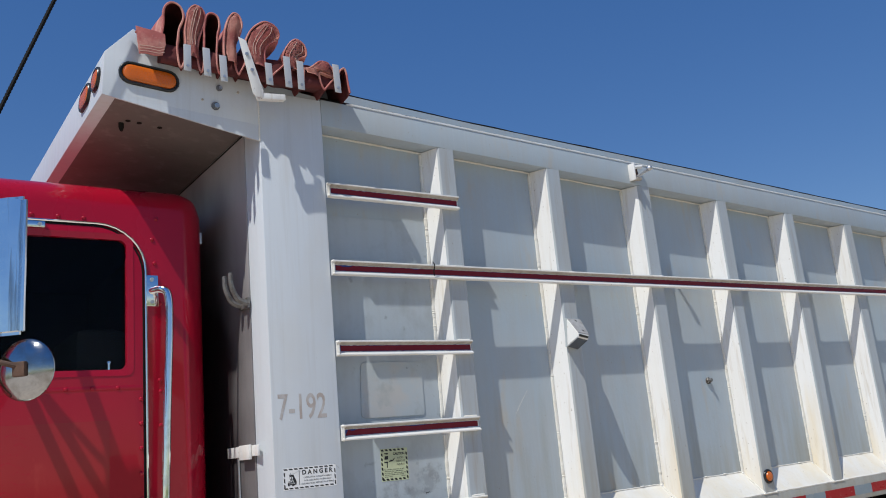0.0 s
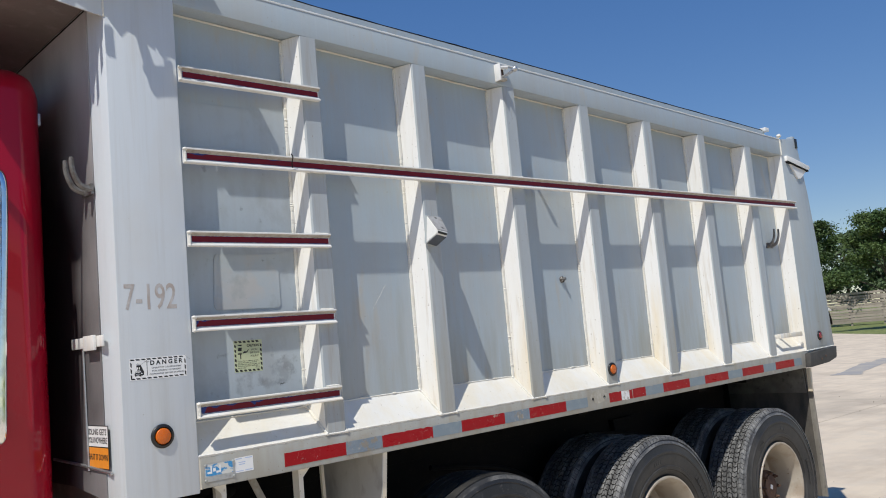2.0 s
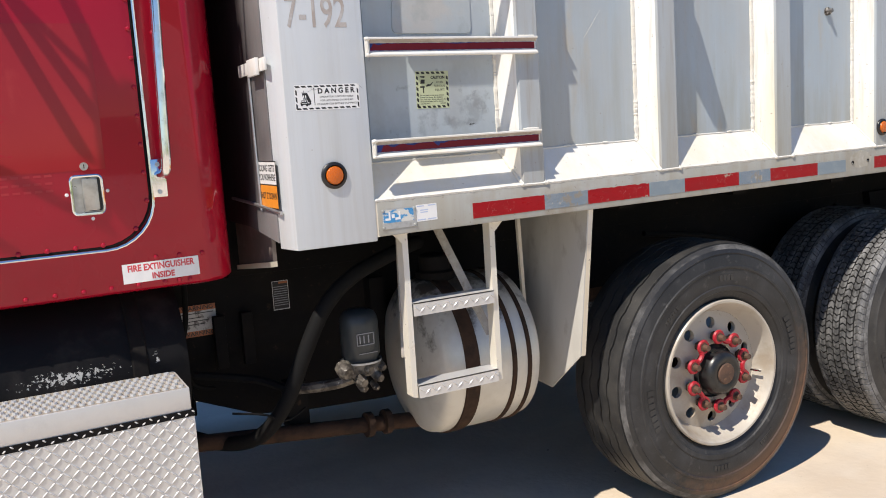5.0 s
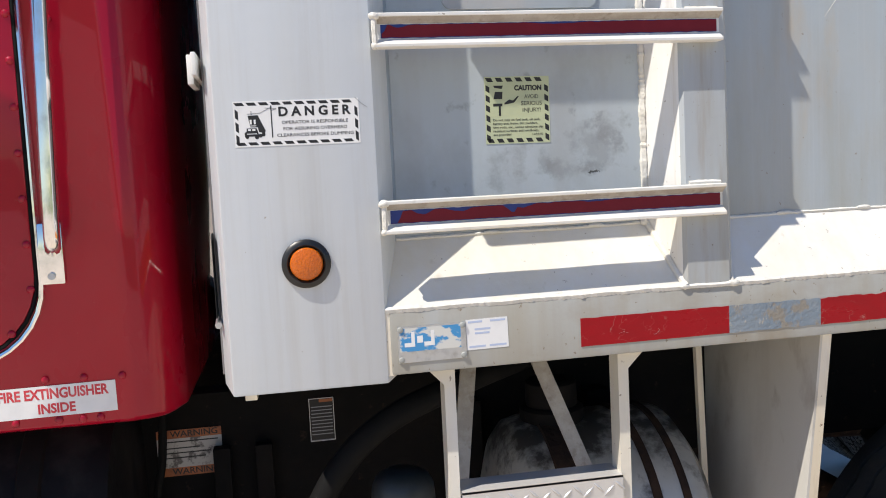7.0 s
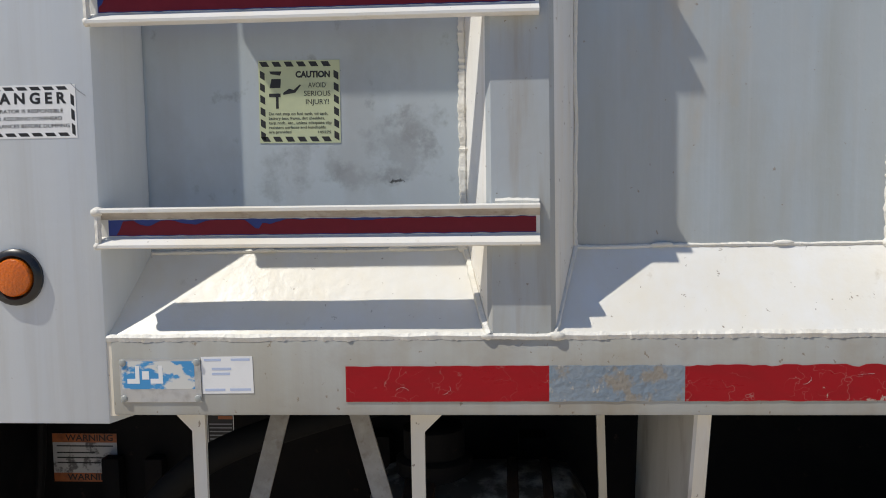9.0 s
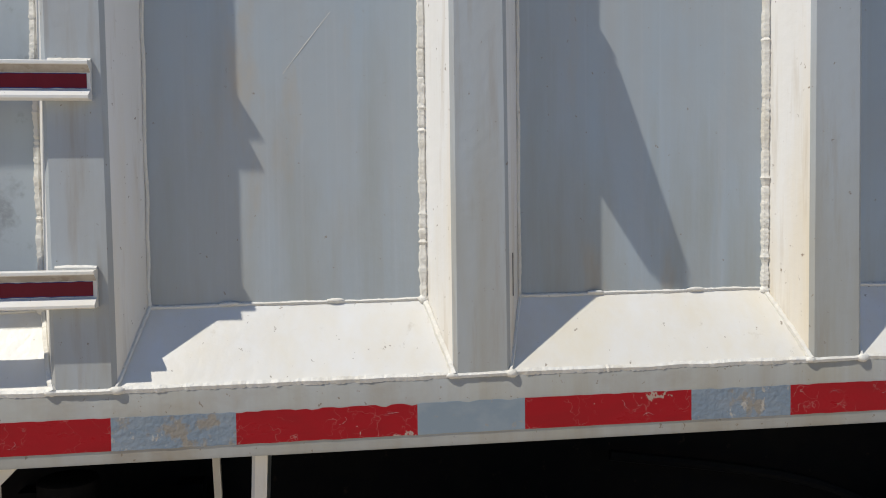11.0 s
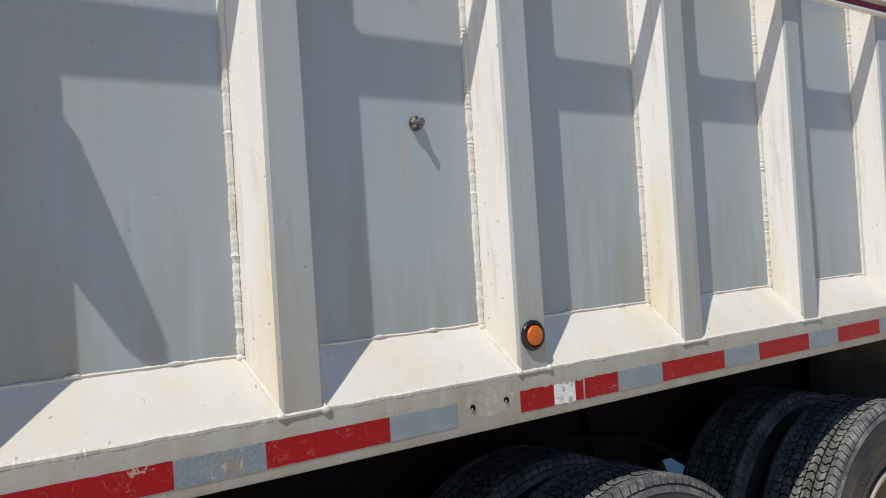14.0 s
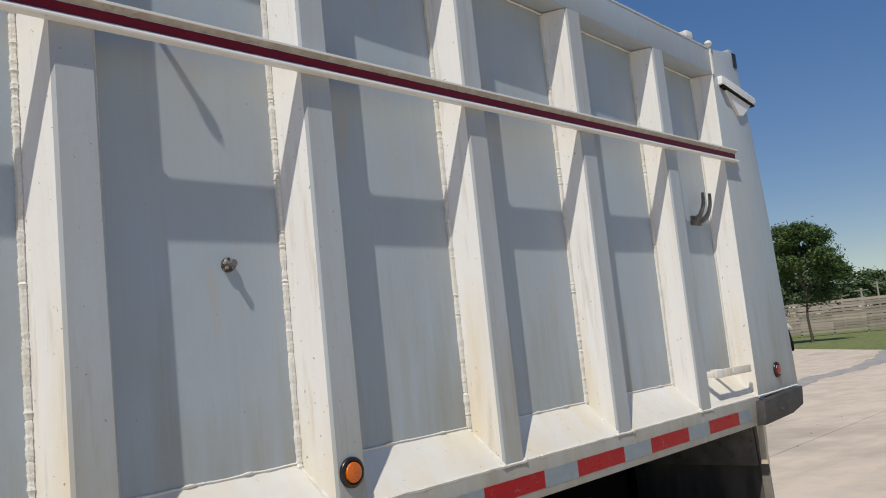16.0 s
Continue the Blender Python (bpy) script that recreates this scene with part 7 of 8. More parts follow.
clamp = part("rail_clamp", bm, CREAM, body, "pale grimy clamp plate with a bent pin")
bm = bmesh.new()
prism(bm, [(0.883, 2.915), (0.925, 2.912), (0.938, 2.930), (0.930, 2.990), (0.883, 2.990)], "y", -0.008, -0.0005, 0.002)
part("back_plate", bm, RUST, clamp, "grimy rusted plate behind the pin")
bm = bmesh.new()
box(bm, 0.884, 0.930, -0.034, -0.010, 2.908, 2.922, 0.003)
part("seat_block", bm, DUSTY_SHADE, clamp)
bm = bmesh.new()
tube(bm, smooth_path([(0.898, -0.012, 2.925), (0.904, -0.045, 2.928), (0.908, -0.075, 2.937), (0.911, -0.100, 2.944)], 6), [0.0075] * 12 + [0.009] * 7, 8)
part("pin", bm, GALV, clamp)
bm = bmesh.new()
blob(bm, (0.911, -0.106, 2.945), 0.015, (1, 1, 1))
part("pin_head", bm, GALV, clamp)
bm = bmesh.new()
tube(bm, [(0.895, -0.020, 2.975), (0.95, -0.020, 2.985)], 0.010, 8)
part("barrel", bm, CREAM, clamp)

# bolt through the side sheet
GRIMY_BOLT = material("greasy_bolt_metal", (0.05, 0.042, 0.036), 0.5, 0.3, [((0.50, 0.47, 0.42), (110, 110, 110), 0.48, 0.56, 0.9), ((0.10, 0.06, 0.04), (70, 70, 70), 0.5, 0.7, 0.7)], (200, 0.4))
bm = bmesh.new()
tube(bm, [(1.341, DEPTH, 1.908), (1.341, DEPTH - 0.012, 1.908)], 0.0165, 6)
bolt = part("bolt", bm, GRIMY_BOLT, body, "grimy dark bolt end with a nut")
bm = bmesh.new()
tube(bm, [(1.341, DEPTH - 0.010, 1.908), (1.343, DEPTH - 0.027, 1.910)], 0.0085, 8)
part("thread", bm, IRON, bolt)
bm = bmesh.new()
tube(bm, [(1.341, DEPTH + 0.001, 1.908), (1.341, DEPTH - 0.002, 1.908)], 0.0175, 12)
part("washer", bm, IRON, bolt)

# open hooks: one near the rear, one on the front bulkhead
def hook_pair(m, mat_, label):
    bm = bmesh.new()
    box(bm, -0.045, 0.03, -0.010, 0.0, -0.045, -0.012, 0.003)
    bm.transform(m)
    base = part("rope_hook", bm, mat_, body, label)
    for x in (-0.030, 0.022):
        bm = bmesh.new()
        prof = smooth_path([(x, -0.004, -0.030), (x + 0.004, -0.040, -0.018), (x + 0.012, -0.062, 0.020), (x + 0.014, -0.066, 0.062)], 6)
        tube(bm, prof, [0.011 - 0.004 * i / 18 for i in range(19)], 6)
        bm.transform(m)
        part("prong", bm, mat_, base)


hook_pair(Matrix.Translation((3.712, DEPTH, 2.150)) @ Matrix.Diagonal((1.25, 0.85, 1.25, 1)), IRON, "grey iron double rope hook")
hook_pair(Matrix.Translation((-1.110, 0.128, 2.300)) @ Matrix.Rotation(radians(-90), 4, "Z") @ Matrix.Scale(1.15, 4), IRON, "grey iron double rope hook")

# latch lever near the rear
bm = bmesh.new()
box(bm, 3.50, 3.83, -0.010, 0.004, 1.450, 1.482, 0.002)
lever = part("latch_lever", bm, CREAM, body, "pale latch lever on a bent bracket")
bm = bmesh.new()
box(bm, 3.500, 3.535, 0.0045, DEPTH, 1.454, 1.478, 0.002)
part("stay", bm, CREAM, lever)
bm = bmesh.new()
box(bm, 3.652, 3.672, 0.0045, DEPTH, 1.456, 1.477, 0.002)
part("stay", bm, CREAM, lever)
bm = bmesh.new()
tube(bm, [(3.66, -0.012, 1.466), (3.66, 0.05, 1.466)], 0.012, 10)
part("pivot", bm, CREAM, lever)

# rear corner: rubber buffer, hinge block, marker lamp, tail bracket
bm = bmesh.new()
prism(bm, [(3.835, 1.222), (4.14, 1.236), (4.275, 1.262), (4.295, 1.345), (4.10, 1.336), (3.85, 1.322)], "y", -0.040, 0.10, 0.008)
buffer_ = part("rubber_buffer", bm, material("weathered_rubber", (0.032, 0.032, 0.031), 0.65, 0, [((0.085, 0.08, 0.075), (7, 7, 7), 0.42, 0.68, 0.8)], (50, 0.2)), body, "worn black rubber buffer at the rear corner")
for x, z in ((4.02, 1.270), (4.09, 1.287)):
    bm = bmesh.new()
    tube(bm, [(x, -0.038, z), (x, -0.043, z)], 0.008, 8)
    part("bolt", bm, RUST, buffer_)
bm = bmesh.new()
prism(bm, [(3.936, 2.776), (3.985, 2.772), (4.283, 2.722), (4.294, 2.702), (4.262, 2.684), (3.932, 2.737)], "y", -0.020, 0.08, 0.004)
hinge_arm = part("hinge_arm", bm, CREAM, body, "pale tailgate hinge arm with a rubber edge")
bm = bmesh.new()
prism(bm, [(3.942, 2.734), (4.262, 2.683), (4.258, 2.674), (3.942, 2.725)], "y", -0.022, 0.075)
part("rubber_edge", bm, HOSE, hinge_arm)
bm = bmesh.new()
prism(bm, [(3.985, 2.722), (4.24, 2.680), (4.135, 2.616), (4.09, 2.612)], "y", -0.012, 0.06)
part("gusset", bm, CREAM, hinge_arm)
bm = bmesh.new()
box(bm, 4.125, 4.165, 0.010, 0.055, 2.925, 2.945, 0.003)
top_lamp = part("rear_marker_lamp", bm, WHITE, body, "small dark rear marker lamp")
bm = bmesh.new()
box(bm, 4.130, 4.168, -0.005, 0.050, 2.850, 2.925, 0.006)
part("lens", bm, BLACK_GLOSS, top_lamp)
bm = bmesh.new()
blob(bm, (3.893, 0.004, 2.922), 0.016, (1.3, 1, 1))
part("weld_drop", bm, WELD, body)
bm = bmesh.new()
prism(bm, [(4.335, 1.62), (4.365, 1.60), (4.395, 1.535), (4.392, 1.50), (4.372, 1.535), (4.335, 1.56)], "y", 0.01, 0.10, 0.004)
tail_hook = part("tail_bracket", bm, BLACK, body, "dark bracket behind the corner panel")
bm = bmesh.new()
prism(bm, [(4.330, 1.635), (4.378, 1.615), (4.380, 1.604), (4.330, 1.610)], "y", 0.0, 0.11, 0.003)
part("cover", bm, LEDGE, tail_hook, "pale cap over the bracket")

# latch on the column's front edge, conduit, strip plates
bm = bmesh.new()
prism(bm, [(-1.120, 0.055), (-1.112, 0.055), (-1.112, 0.345), (-1.120, 0.345)], "z", 1.722, 1.760, 0.002)
catch = part("column_catch", bm, CREAM, body, "pale catch plate on the column's edge")
bm = bmesh.new()
prism(bm, [(-1.132, 0.105), (-1.121, 0.105), (-1.121, 0.20), (-1.132, 0.20)], "z", 1.712, 1.763, 0.002)
part("strap", bm, CREAM, catch)
bm = bmesh.new()
tube(bm, [(-1.113, 0.246, 1.30), (-1.113, 0.254, 1.75)], 0.0045, 6)
part("cable", bm, GALV, body)
bm = bmesh.new()
tube(bm, [(-1.113, 0.60, 1.325), (-1.113, 0.30, 1.316), (-1.106, 0.06, 1.300)], 0.006, 6)
part("cable", bm, GALV, body)
bm = bmesh.new()
tube(bm, [(0.061, DEPTH + 0.0001, 1.804), (0.100, DEPTH - 0.0001, 1.855), (0.139, DEPTH + 0.0001, 1.905)], [0.0003, 0.0006, 0.0003], 5)
part("scratch", bm, WELD, body)
# paint drips and pencil mark on post and sheet
bm = bmesh.new()
plate(bm, POSTS[1] + PW + 0.012, POSTS[1] + PW + 0.0135, 1.44, 1.51, 0.024)
part("scratch", bm, INK, body)

# ---- stickers and writing ----
lettering("unit_number", "7-192", 0.125, NUMBER, column, facing(-0.969, -0.0004, 1.874), width=0.186, bold=0.0012, label="faded painted unit number")


def dashed_border(name, parent, m, w, h, margin, dash, thick_, mat_, fill=0.58, slant=0.22):
    """A border of slanting dashes; sticker centre at the origin, x along, y up."""
    bm = bmesh.new()
    def dashes(length, place):
        n = int(length / dash)
        for i in range(n):
            a = -length / 2 + i * length / n
            place(a, a + length / n * fill, length / n * slant)
    for s in (-1, 1):
        y = s * (h / 2 - margin)
        def along(a, b, k, y=y):
            vs_ = [bm.verts.new(p) for p in ((a, y - thick_ / 2, 0), (b, y - thick_ / 2, 0), (b + k, y + thick_ / 2, 0), (a + k, y + thick_ / 2, 0))]
            bm.faces.new(vs_)
        dashes(w - 2 * margin, along)
        x = s * (w / 2 - margin)
        def upright(a, b, k, x=x):
            vs_ = [bm.verts.new(p) for p in ((x - thick_ / 2, a, 0), (x + thick_ / 2, a + k, 0), (x + thick_ / 2, b + k, 0), (x - thick_ / 2, b, 0))]
            bm.faces.new(vs_)
        dashes(h - 2.6 * margin, upright)
    bm.transform(m @ Matrix.Translation((0, 0, 0.0004)))
    tagged(part(name, bm, mat_, parent), kind="stuff")


def sticker(name, parent, m, w, h, mat_, label):
    bm = bmesh.new()
    box(bm, -w / 2, w / 2, -h / 2, h / 2, -0.0002, 0.0003)
    bm.transform(m)
    return part(name, bm, mat_, parent, label)


def bars(parent, m, rows_, mat_, thick_=0.0028):
    """Unreadable print as plain bars: (x0, x1, y) each."""
    for a, b, y in rows_:
        bm = bmesh.new()
        box(bm, a, b, y - thick_ / 2, y + thick_ / 2, 0.0003, 0.0005)
        bm.transform(m)
        part("print_bar", bm, mat_, parent)


m = facing(-0.953, -0.0003, 1.634, 0) @ Matrix.Scale(1.065, 4)
st = sticker("danger_sticker", column, m, 0.190, 0.069, LABEL, "white danger sticker with a black dashed border")
dashed_border("border", st, m, 0.190, 0.069, 0.0046, 0.0165, 0.0046, INK, 0.70, -0.20)
up = m @ Matrix.Translation((0, 0, 0.0004))
lettering("heading", "D A N G E R", 0.0195, INK, st, up @ Matrix.Translation((0.0262, 0.0165, 0)), width=0.110, bold=0.0007)
for words, y, w in (("OPERATOR IS RESPONSIBLE", 0.0005, 0.101), ("FOR ASSURING OVERHEAD", -0.0092, 0.097), ("CLEARANCES BEFORE DUMPING", -0.0188, 0.1165)):
    lettering("line_of_text", words, 0.0070, INK, st, up @ Matrix.Translation((0.0268, y, 0)), width=w)
bm = bmesh.new()
CAB_FRONT = [(-0.0800, -0.0190), (-0.0800, -0.0130), (-0.0770, -0.0115), (-0.0765, -0.0065), (-0.0620, -0.0065), (-0.0600, -0.0115), (-0.0585, -0.0190)]
RAISED_BED = [(-0.0740, 0.0125), (-0.0590, 0.0130), (-0.0485, -0.0105), (-0.0500, -0.0150), (-0.0585, -0.0120), (-0.0600, -0.0050), (-0.0710, -0.0050)]
for outline in (CAB_FRONT, RAISED_BED, [(-0.0395, -0.0215), (-0.0378, -0.0215), (-0.0378, 0.0270), (-0.0395, 0.0270)], [(-0.0690, 0.013), (-0.0682, 0.013), (-0.0682, 0.0195), (-0.0690, 0.0195)]):
    prism(bm, outline, "z", 0.0004, 0.0006)
for cx, cz, r in ((-0.0765, -0.0195, 0.0028), (-0.0620, -0.0200, 0.0032), (-0.0565, -0.0180, 0.0030), (-0.0520, -0.0165, 0.0028)):
    prism(bm, [(cx + r * math.cos(q * 0.524), cz + r * math.sin(q * 0.524)) for q in range(12)], "z", 0.0004, 0.0006)
for wire in ([(-0.0750, 0.0150), (-0.0560, 0.0160), (-0.0385, 0.0245)], [(-0.0385, 0.0200), (-0.0310, 0.0215)], [(-0.0480, 0.0235), (-0.0310, 0.0220)]):
    tube(bm, [(x, y, 0.0005) for x, y in wire], 0.00025, 4)
bm.transform(m)
part("tipper_pictogram", bm, INK, st)
bm = bmesh.new()
for cx, cz, w, h in ((-0.0725, -0.0090, 0.0045, 0.0030), (-0.0660, -0.0090, 0.0045, 0.0030), (-0.0690, -0.0150, 0.0150, 0.0012), (-0.0700, 0.0030, 0.0030, 0.0070), (-0.0640, 0.0030, 0.0030, 0.0070), (-0.0670, -0.0030, 0.0100, 0.0012)):
    box(bm, cx - w / 2, cx + w / 2, cz - h / 2, cz + h / 2, 0.0006, 0.0007)
bm.transform(m)
part("pictogram_detail", bm, LABEL, st)
bm = bmesh.new()
tube(bm, [(-0.858, -0.0004, 1.672), (-0.848, -0.0004, 1.662), (-0.838, -0.0004, 1.655)], 0.0006, 4)
part("scratch", bm, INK_GREY, column)

m = facing(-0.5575, DEPTH - 0.0030, 1.6475, 0) @ Matrix.Rotation(radians(-0.6), 4, "Z")
st = sticker("caution_sticker", body, m, 0.1205, 0.1200, LABEL_YELLOW, "pale yellow caution sticker with a black dashed border")
dashed_border("border", st, m, 0.1205, 0.1200, 0.0056, 0.0165, 0.0072, INK, 0.60, -0.24)
up = m @ Matrix.Translation((0, 0, 0.0004))
lettering("heading", "CAUTION", 0.0125, INK, st, up @ Matrix.Translation((0.0205, 0.0390, 0)), width=0.051, bold=0.0006)
for words, y, w in (("AVOID", 0.0235, 0.026), ("SERIOUS", 0.0115, 0.039), ("INJURY!", -0.0005, 0.034)):
    lettering("line_of_text", words, 0.0105, INK, st, up @ Matrix.Translation((0.0265, y, 0)), width=w)
bm = bmesh.new()
for outline in ([(-0.044, 0.044), (-0.026, 0.044), (-0.028, 0.038), (-0.042, 0.040)], [(-0.044, 0.020), (-0.028, 0.020), (-0.027, 0.033), (-0.041, 0.033)], [(-0.045, 0.007), (-0.028, 0.007), (-0.028, 0.012), (-0.045, 0.012)], [(-0.035, -0.010), (-0.031, -0.010), (-0.031, 0.007), (-0.035, 0.007)], [(-0.024, 0.010), (-0.006, 0.013), (0.003, 0.024), (0.001, 0.025), (-0.008, 0.017), (-0.015, 0.019), (-0.024, 0.013)]):
    prism(bm, outline, "z", 0.0004, 0.0006)
bm.transform(m)
part("pictogram", bm, INK, st)
for q, (words, w) in enumerate((("Do not step on fuel tank, oil tank,", 0.088), ("battery box, frame, dirt shedders,", 0.083), ("tarp rods, etc., unless adequate slip", 0.093), ("resistant surfaces and handholds", 0.084), ("are provided", 0.033))):
    lettering("line_of_text", words, 0.0060, INK, st, up @ Matrix.Translation((-0.046 + w / 2, -0.0175 - 0.0066 * q, 0)), width=w)
lettering("line_of_text", "145275", 0.0055, INK, st, up @ Matrix.Translation((0.036, -0.0445, 0)), width=0.019)

m = facing(-1.424, CAB_Y - 0.0011, 1.143, 0) @ Matrix.Rotation(radians(0.6), 4, "Z")
st = sticker("extinguisher_sticker", cab, m, 0.229, 0.060, LABEL, "white sticker with red lettering on the cab skirt")
up = m @ Matrix.Translation((0, 0, 0.0004))
lettering("line_of_text", "FIRE EXTINGUISHER", 0.0275, INK_RED, st, up @ Matrix.Translation((0, 0.0135, 0)), width=0.200, bold=0.0009)
lettering("line_of_text", "INSIDE", 0.0255, INK_RED, st, up @ Matrix.Translation((0.004, -0.0150, 0)), width=0.068, bold=0.0009)

# idling sticker on the chamfer of the column
face = Matrix(((0, 0, -1, 0), (-1, 0, 0, 0), (0, 1, 0, 0), (0, 0, 0, 1)))
m = Matrix.Translation((-1.108, 0.165, 1.383)) @ face @ Matrix.Translation((0, 0, 0.0008))
st = sticker("idling_sticker", body, m, 0.190, 0.146, INK, "white and orange sticker about idling")
bm = bmesh.new()
box(bm, -0.091, 0.091, 0.002, 0.070, 0.0003, 0.0006)
bm.transform(m)
part("white_field", bm, LABEL, st)
bm = bmesh.new()
box(bm, -0.091, 0.091, -0.070, -0.002, 0.0003, 0.0006)
bm.transform(m)
part("orange_field", bm, LABEL_ORANGE, st)
up = m @ Matrix.Translation((0, 0, 0.0007))
for words, y, w in (("IDLING GETS", 0.050, 0.160), ("YOU NOWHERE", 0.022, 0.168), ("SHUT IT DOWN", -0.035, 0.170)):
    lettering("line_of_text", words, 0.028, INK, st, up @ Matrix.Translation((0, y, 0)), width=w, bold=0.0006)

# maker's plate and small label on the rail
m = facing(-0.749, -0.0003, 1.2525, 0) @ Matrix.Rotation(radians(0.4), 4, "Z")
bm = bmesh.new()
box(bm, -0.059, 0.059, -0.031, 0.031, 0.0, 0.0015, 0.0)
bm.transform(m)
plate_ = part("maker_plate", bm, GALV, rail, "worn blue and bare metal maker's plate with four rivets")
bm = bmesh.new()
box(bm, -0.056, 0.050, -0.012, 0.028, 0.0015, 0.0018)
bm.transform(m)
part("blue_field", bm, LABEL_BLUE, plate_)
bm = bmesh.new()
for outline in ([(-0.048, -0.004), (-0.030, -0.004), (-0.030, 0.022), (-0.036, 0.022), (-0.036, 0.003), (-0.048, 0.003)], [(-0.026, 0.002), (-0.016, 0.002), (-0.016, 0.014), (-0.026, 0.014)], [(-0.014, -0.004), (0.004, -0.004), (0.004, 0.022), (-0.002, 0.022), (-0.002, 0.003), (-0.014, 0.003)]):
    prism(bm, outline, "z", 0.0018, 0.0020)
bm.transform(m)
part("maker_mark", bm, LABEL, plate_)
for x in (-0.054, 0.054):
    for y in (-0.026, 0.026):
        bm = bmesh.new()
        rings = revolve(bm, [(0.0055, 0.0015), (0.0045, 0.004), (0.002, 0.0048)], (x, y, 0), axis="z", n=10)
        lidded(bm, [rings[-1]])
        bm.transform(m)
        part("rivet", bm, WHITE, plate_)
m = facing(-0.652, -0.0003, 1.2605, 0) @ Matrix.Rotation(radians(0.8), 4, "Z")
st = sticker("fleet_label", rail, m, 0.074, 0.053, LABEL, "small white label with faded blue print")
bars(st, m, [(-0.033, -0.008, 0.022), (0.006, 0.033, 0.022), (-0.022, 0.006, 0.009), (-0.022, 0.004, 0.002), (-0.033, -0.004, -0.021), (0.003, 0.033, -0.021)], INK_BLUE, 0.0034)

# warning plates below the body
m = facing(-1.258, 0.7592, 0.876, 0) @ Matrix.Diagonal((1.26, 1.02, 1, 1))
st = sticker("warning_plate", truck, m, 0.125, 0.115, LABEL_WORN, "worn warning sticker on a dark plate")
for y in (0.047, -0.047):
    bm = bmesh.new()
    box(bm, -0.0625, 0.0625, y - 0.0105, y + 0.0105, 0.0003, 0.0005)
    bm.transform(m)
    part("orange_field", bm, LABEL_BURNT, st)
    lettering("heading", "WARNING", 0.021, INK, st, m @ Matrix.Translation((0.010, y, 0.0006)), width=0.092, bold=0.0003)
bars(st, m, [(-0.055, 0.055, 0.028), (-0.055, 0.02, 0.012), (-0.055, 0.04, 0.0), (-0.055, 0.03, -0.012)], INK, 0.003)
m = facing(-0.926, 0.7592, 0.926, 0) @ Matrix.Scale(1.12, 4)
st = sticker("service_label", truck, m, 0.056, 0.10, INK, "small black service label with a pale border")
bars(st, m, [(-0.024, 0.024, 0.03 - 0.008 * k) for k in range(9)] + [(-0.027, 0.027, -0.048)], INK_GREY, 0.0022)
bars(st, m, [(-0.005, 0.026, 0.044)], LABEL_BURNT, 0.007)
bars(st, m, [(-0.028, 0.028, 0.0495), (-0.028, 0.028, -0.0495)], LABEL, 0.0014)
bars(st, m @ Matrix.Rotation(math.pi / 2, 4, "Z"), [(-0.0495, 0.0495, 0.0275), (-0.0495, 0.0495, -0.0275)], LABEL, 0.0014)

# faded digits below the sign, as plain bars
m = facing(-1.757, CAB_Y - 0.0063, 1.434, 0)
bars(door, m, [(-0.080 + 0.029 * k, -0.060 + 0.029 * k, y) for k in range(5) for y in (-0.022, 0.0, 0.022)], material("faded_pink_print", (0.39, 0.017, 0.028), 0.35), 0.007)

# the cab's true size, about the eye-level point it was laid out from
CAB_ORIGIN = Matrix.Translation((-2.12, -2.78, 1.58))
cab.matrix_local = CAB_ORIGIN @ Matrix.Scale(0.9854, 4) @ CAB_ORIGIN.inverted() @ cab.matrix_local

# ---- yard and surroundings ----
GZ = -0.036                                        # top of the concrete
bm = bmesh.new()
bmesh.ops.create_grid(bm, x_segments=24, y_segments=24, size=2500)
bm.transform(Matrix.Translation((0, 0, GZ - 0.050)))
ground = thing("ground", "wide grassy ground round the yard", "ground", kind="structure", bm=bm, mat=GRASS)

# concrete yard, cut off along the grass verge
EDGE_P, EDGE_D = Vector((45.0, 15.0)), Vector((0.772, 0.636))
EDGE_N = Vector((EDGE_D.y, -EDGE_D.x))             # towards the fence
bm = bmesh.new()
yard = [tuple(EDGE_P + EDGE_D * a + EDGE_N * b) for a, b in ((-130, -0.02), (60, -0.02), (60, -75), (-130, -75))]
prism(bm, yard, "z", GZ - 0.055, GZ - 0.006)
pavement = thing("pavement", "pale worn concrete yard with joints", "pavement", kind="structure", bm=bm, mat=SOIL)


def inside(x, y):
    return (Vector((x, y)) - EDGE_P).dot(EDGE_N) < 0


# slabs, each with its own edge
SL = 9.5
for i in range(-4, 8):
    for j in range(-5, 6):
        x0, y0 = -5.5 + SL * i, -6.5 + SL * j
        cs = [(x0, y0), (x0 + SL, y0), (x0 + SL, y0 + SL), (x0, y0 + SL)]
        keep = [inside(*c) for c in cs]
        if not any(keep):
            continue
        bm = bmesh.new()
        g = 0.006
        poly = [Vector(c) for c in ((x0 + g, y0 + g), (x0 + SL - g, y0 + g), (x0 + SL - g, y0 + SL - g), (x0 + g, y0 + SL - g))]
        if not all(keep):
            cutp = []
            for k in range(4):
                a, b = poly[k], poly[(k + 1) % 4]
                da, db = (a - EDGE_P).dot(EDGE_N), (b - EDGE_P).dot(EDGE_N)
                if da < 0:
                    cutp.append(a)
                if da * db < 0:
                    cutp.append(a.lerp(b, da / (da - db)))
            poly = cutp
        if len(poly) < 3:
            bm.free()
            continue
        top, low = [bm.verts.new((p.x, p.y, GZ)) for p in poly], [bm.verts.new((p.x, p.y, GZ - 0.03)) for p in poly]
        bm.faces.new(top)
        for k in range(len(top)):
            bm.faces.new((top[k], low[k], low[(k + 1) % len(top)], top[(k + 1) % len(top)]))
        part("slab", bm, CONCRETE, pavement)
# pale tar repair line and small stones
bm = bmesh.new()
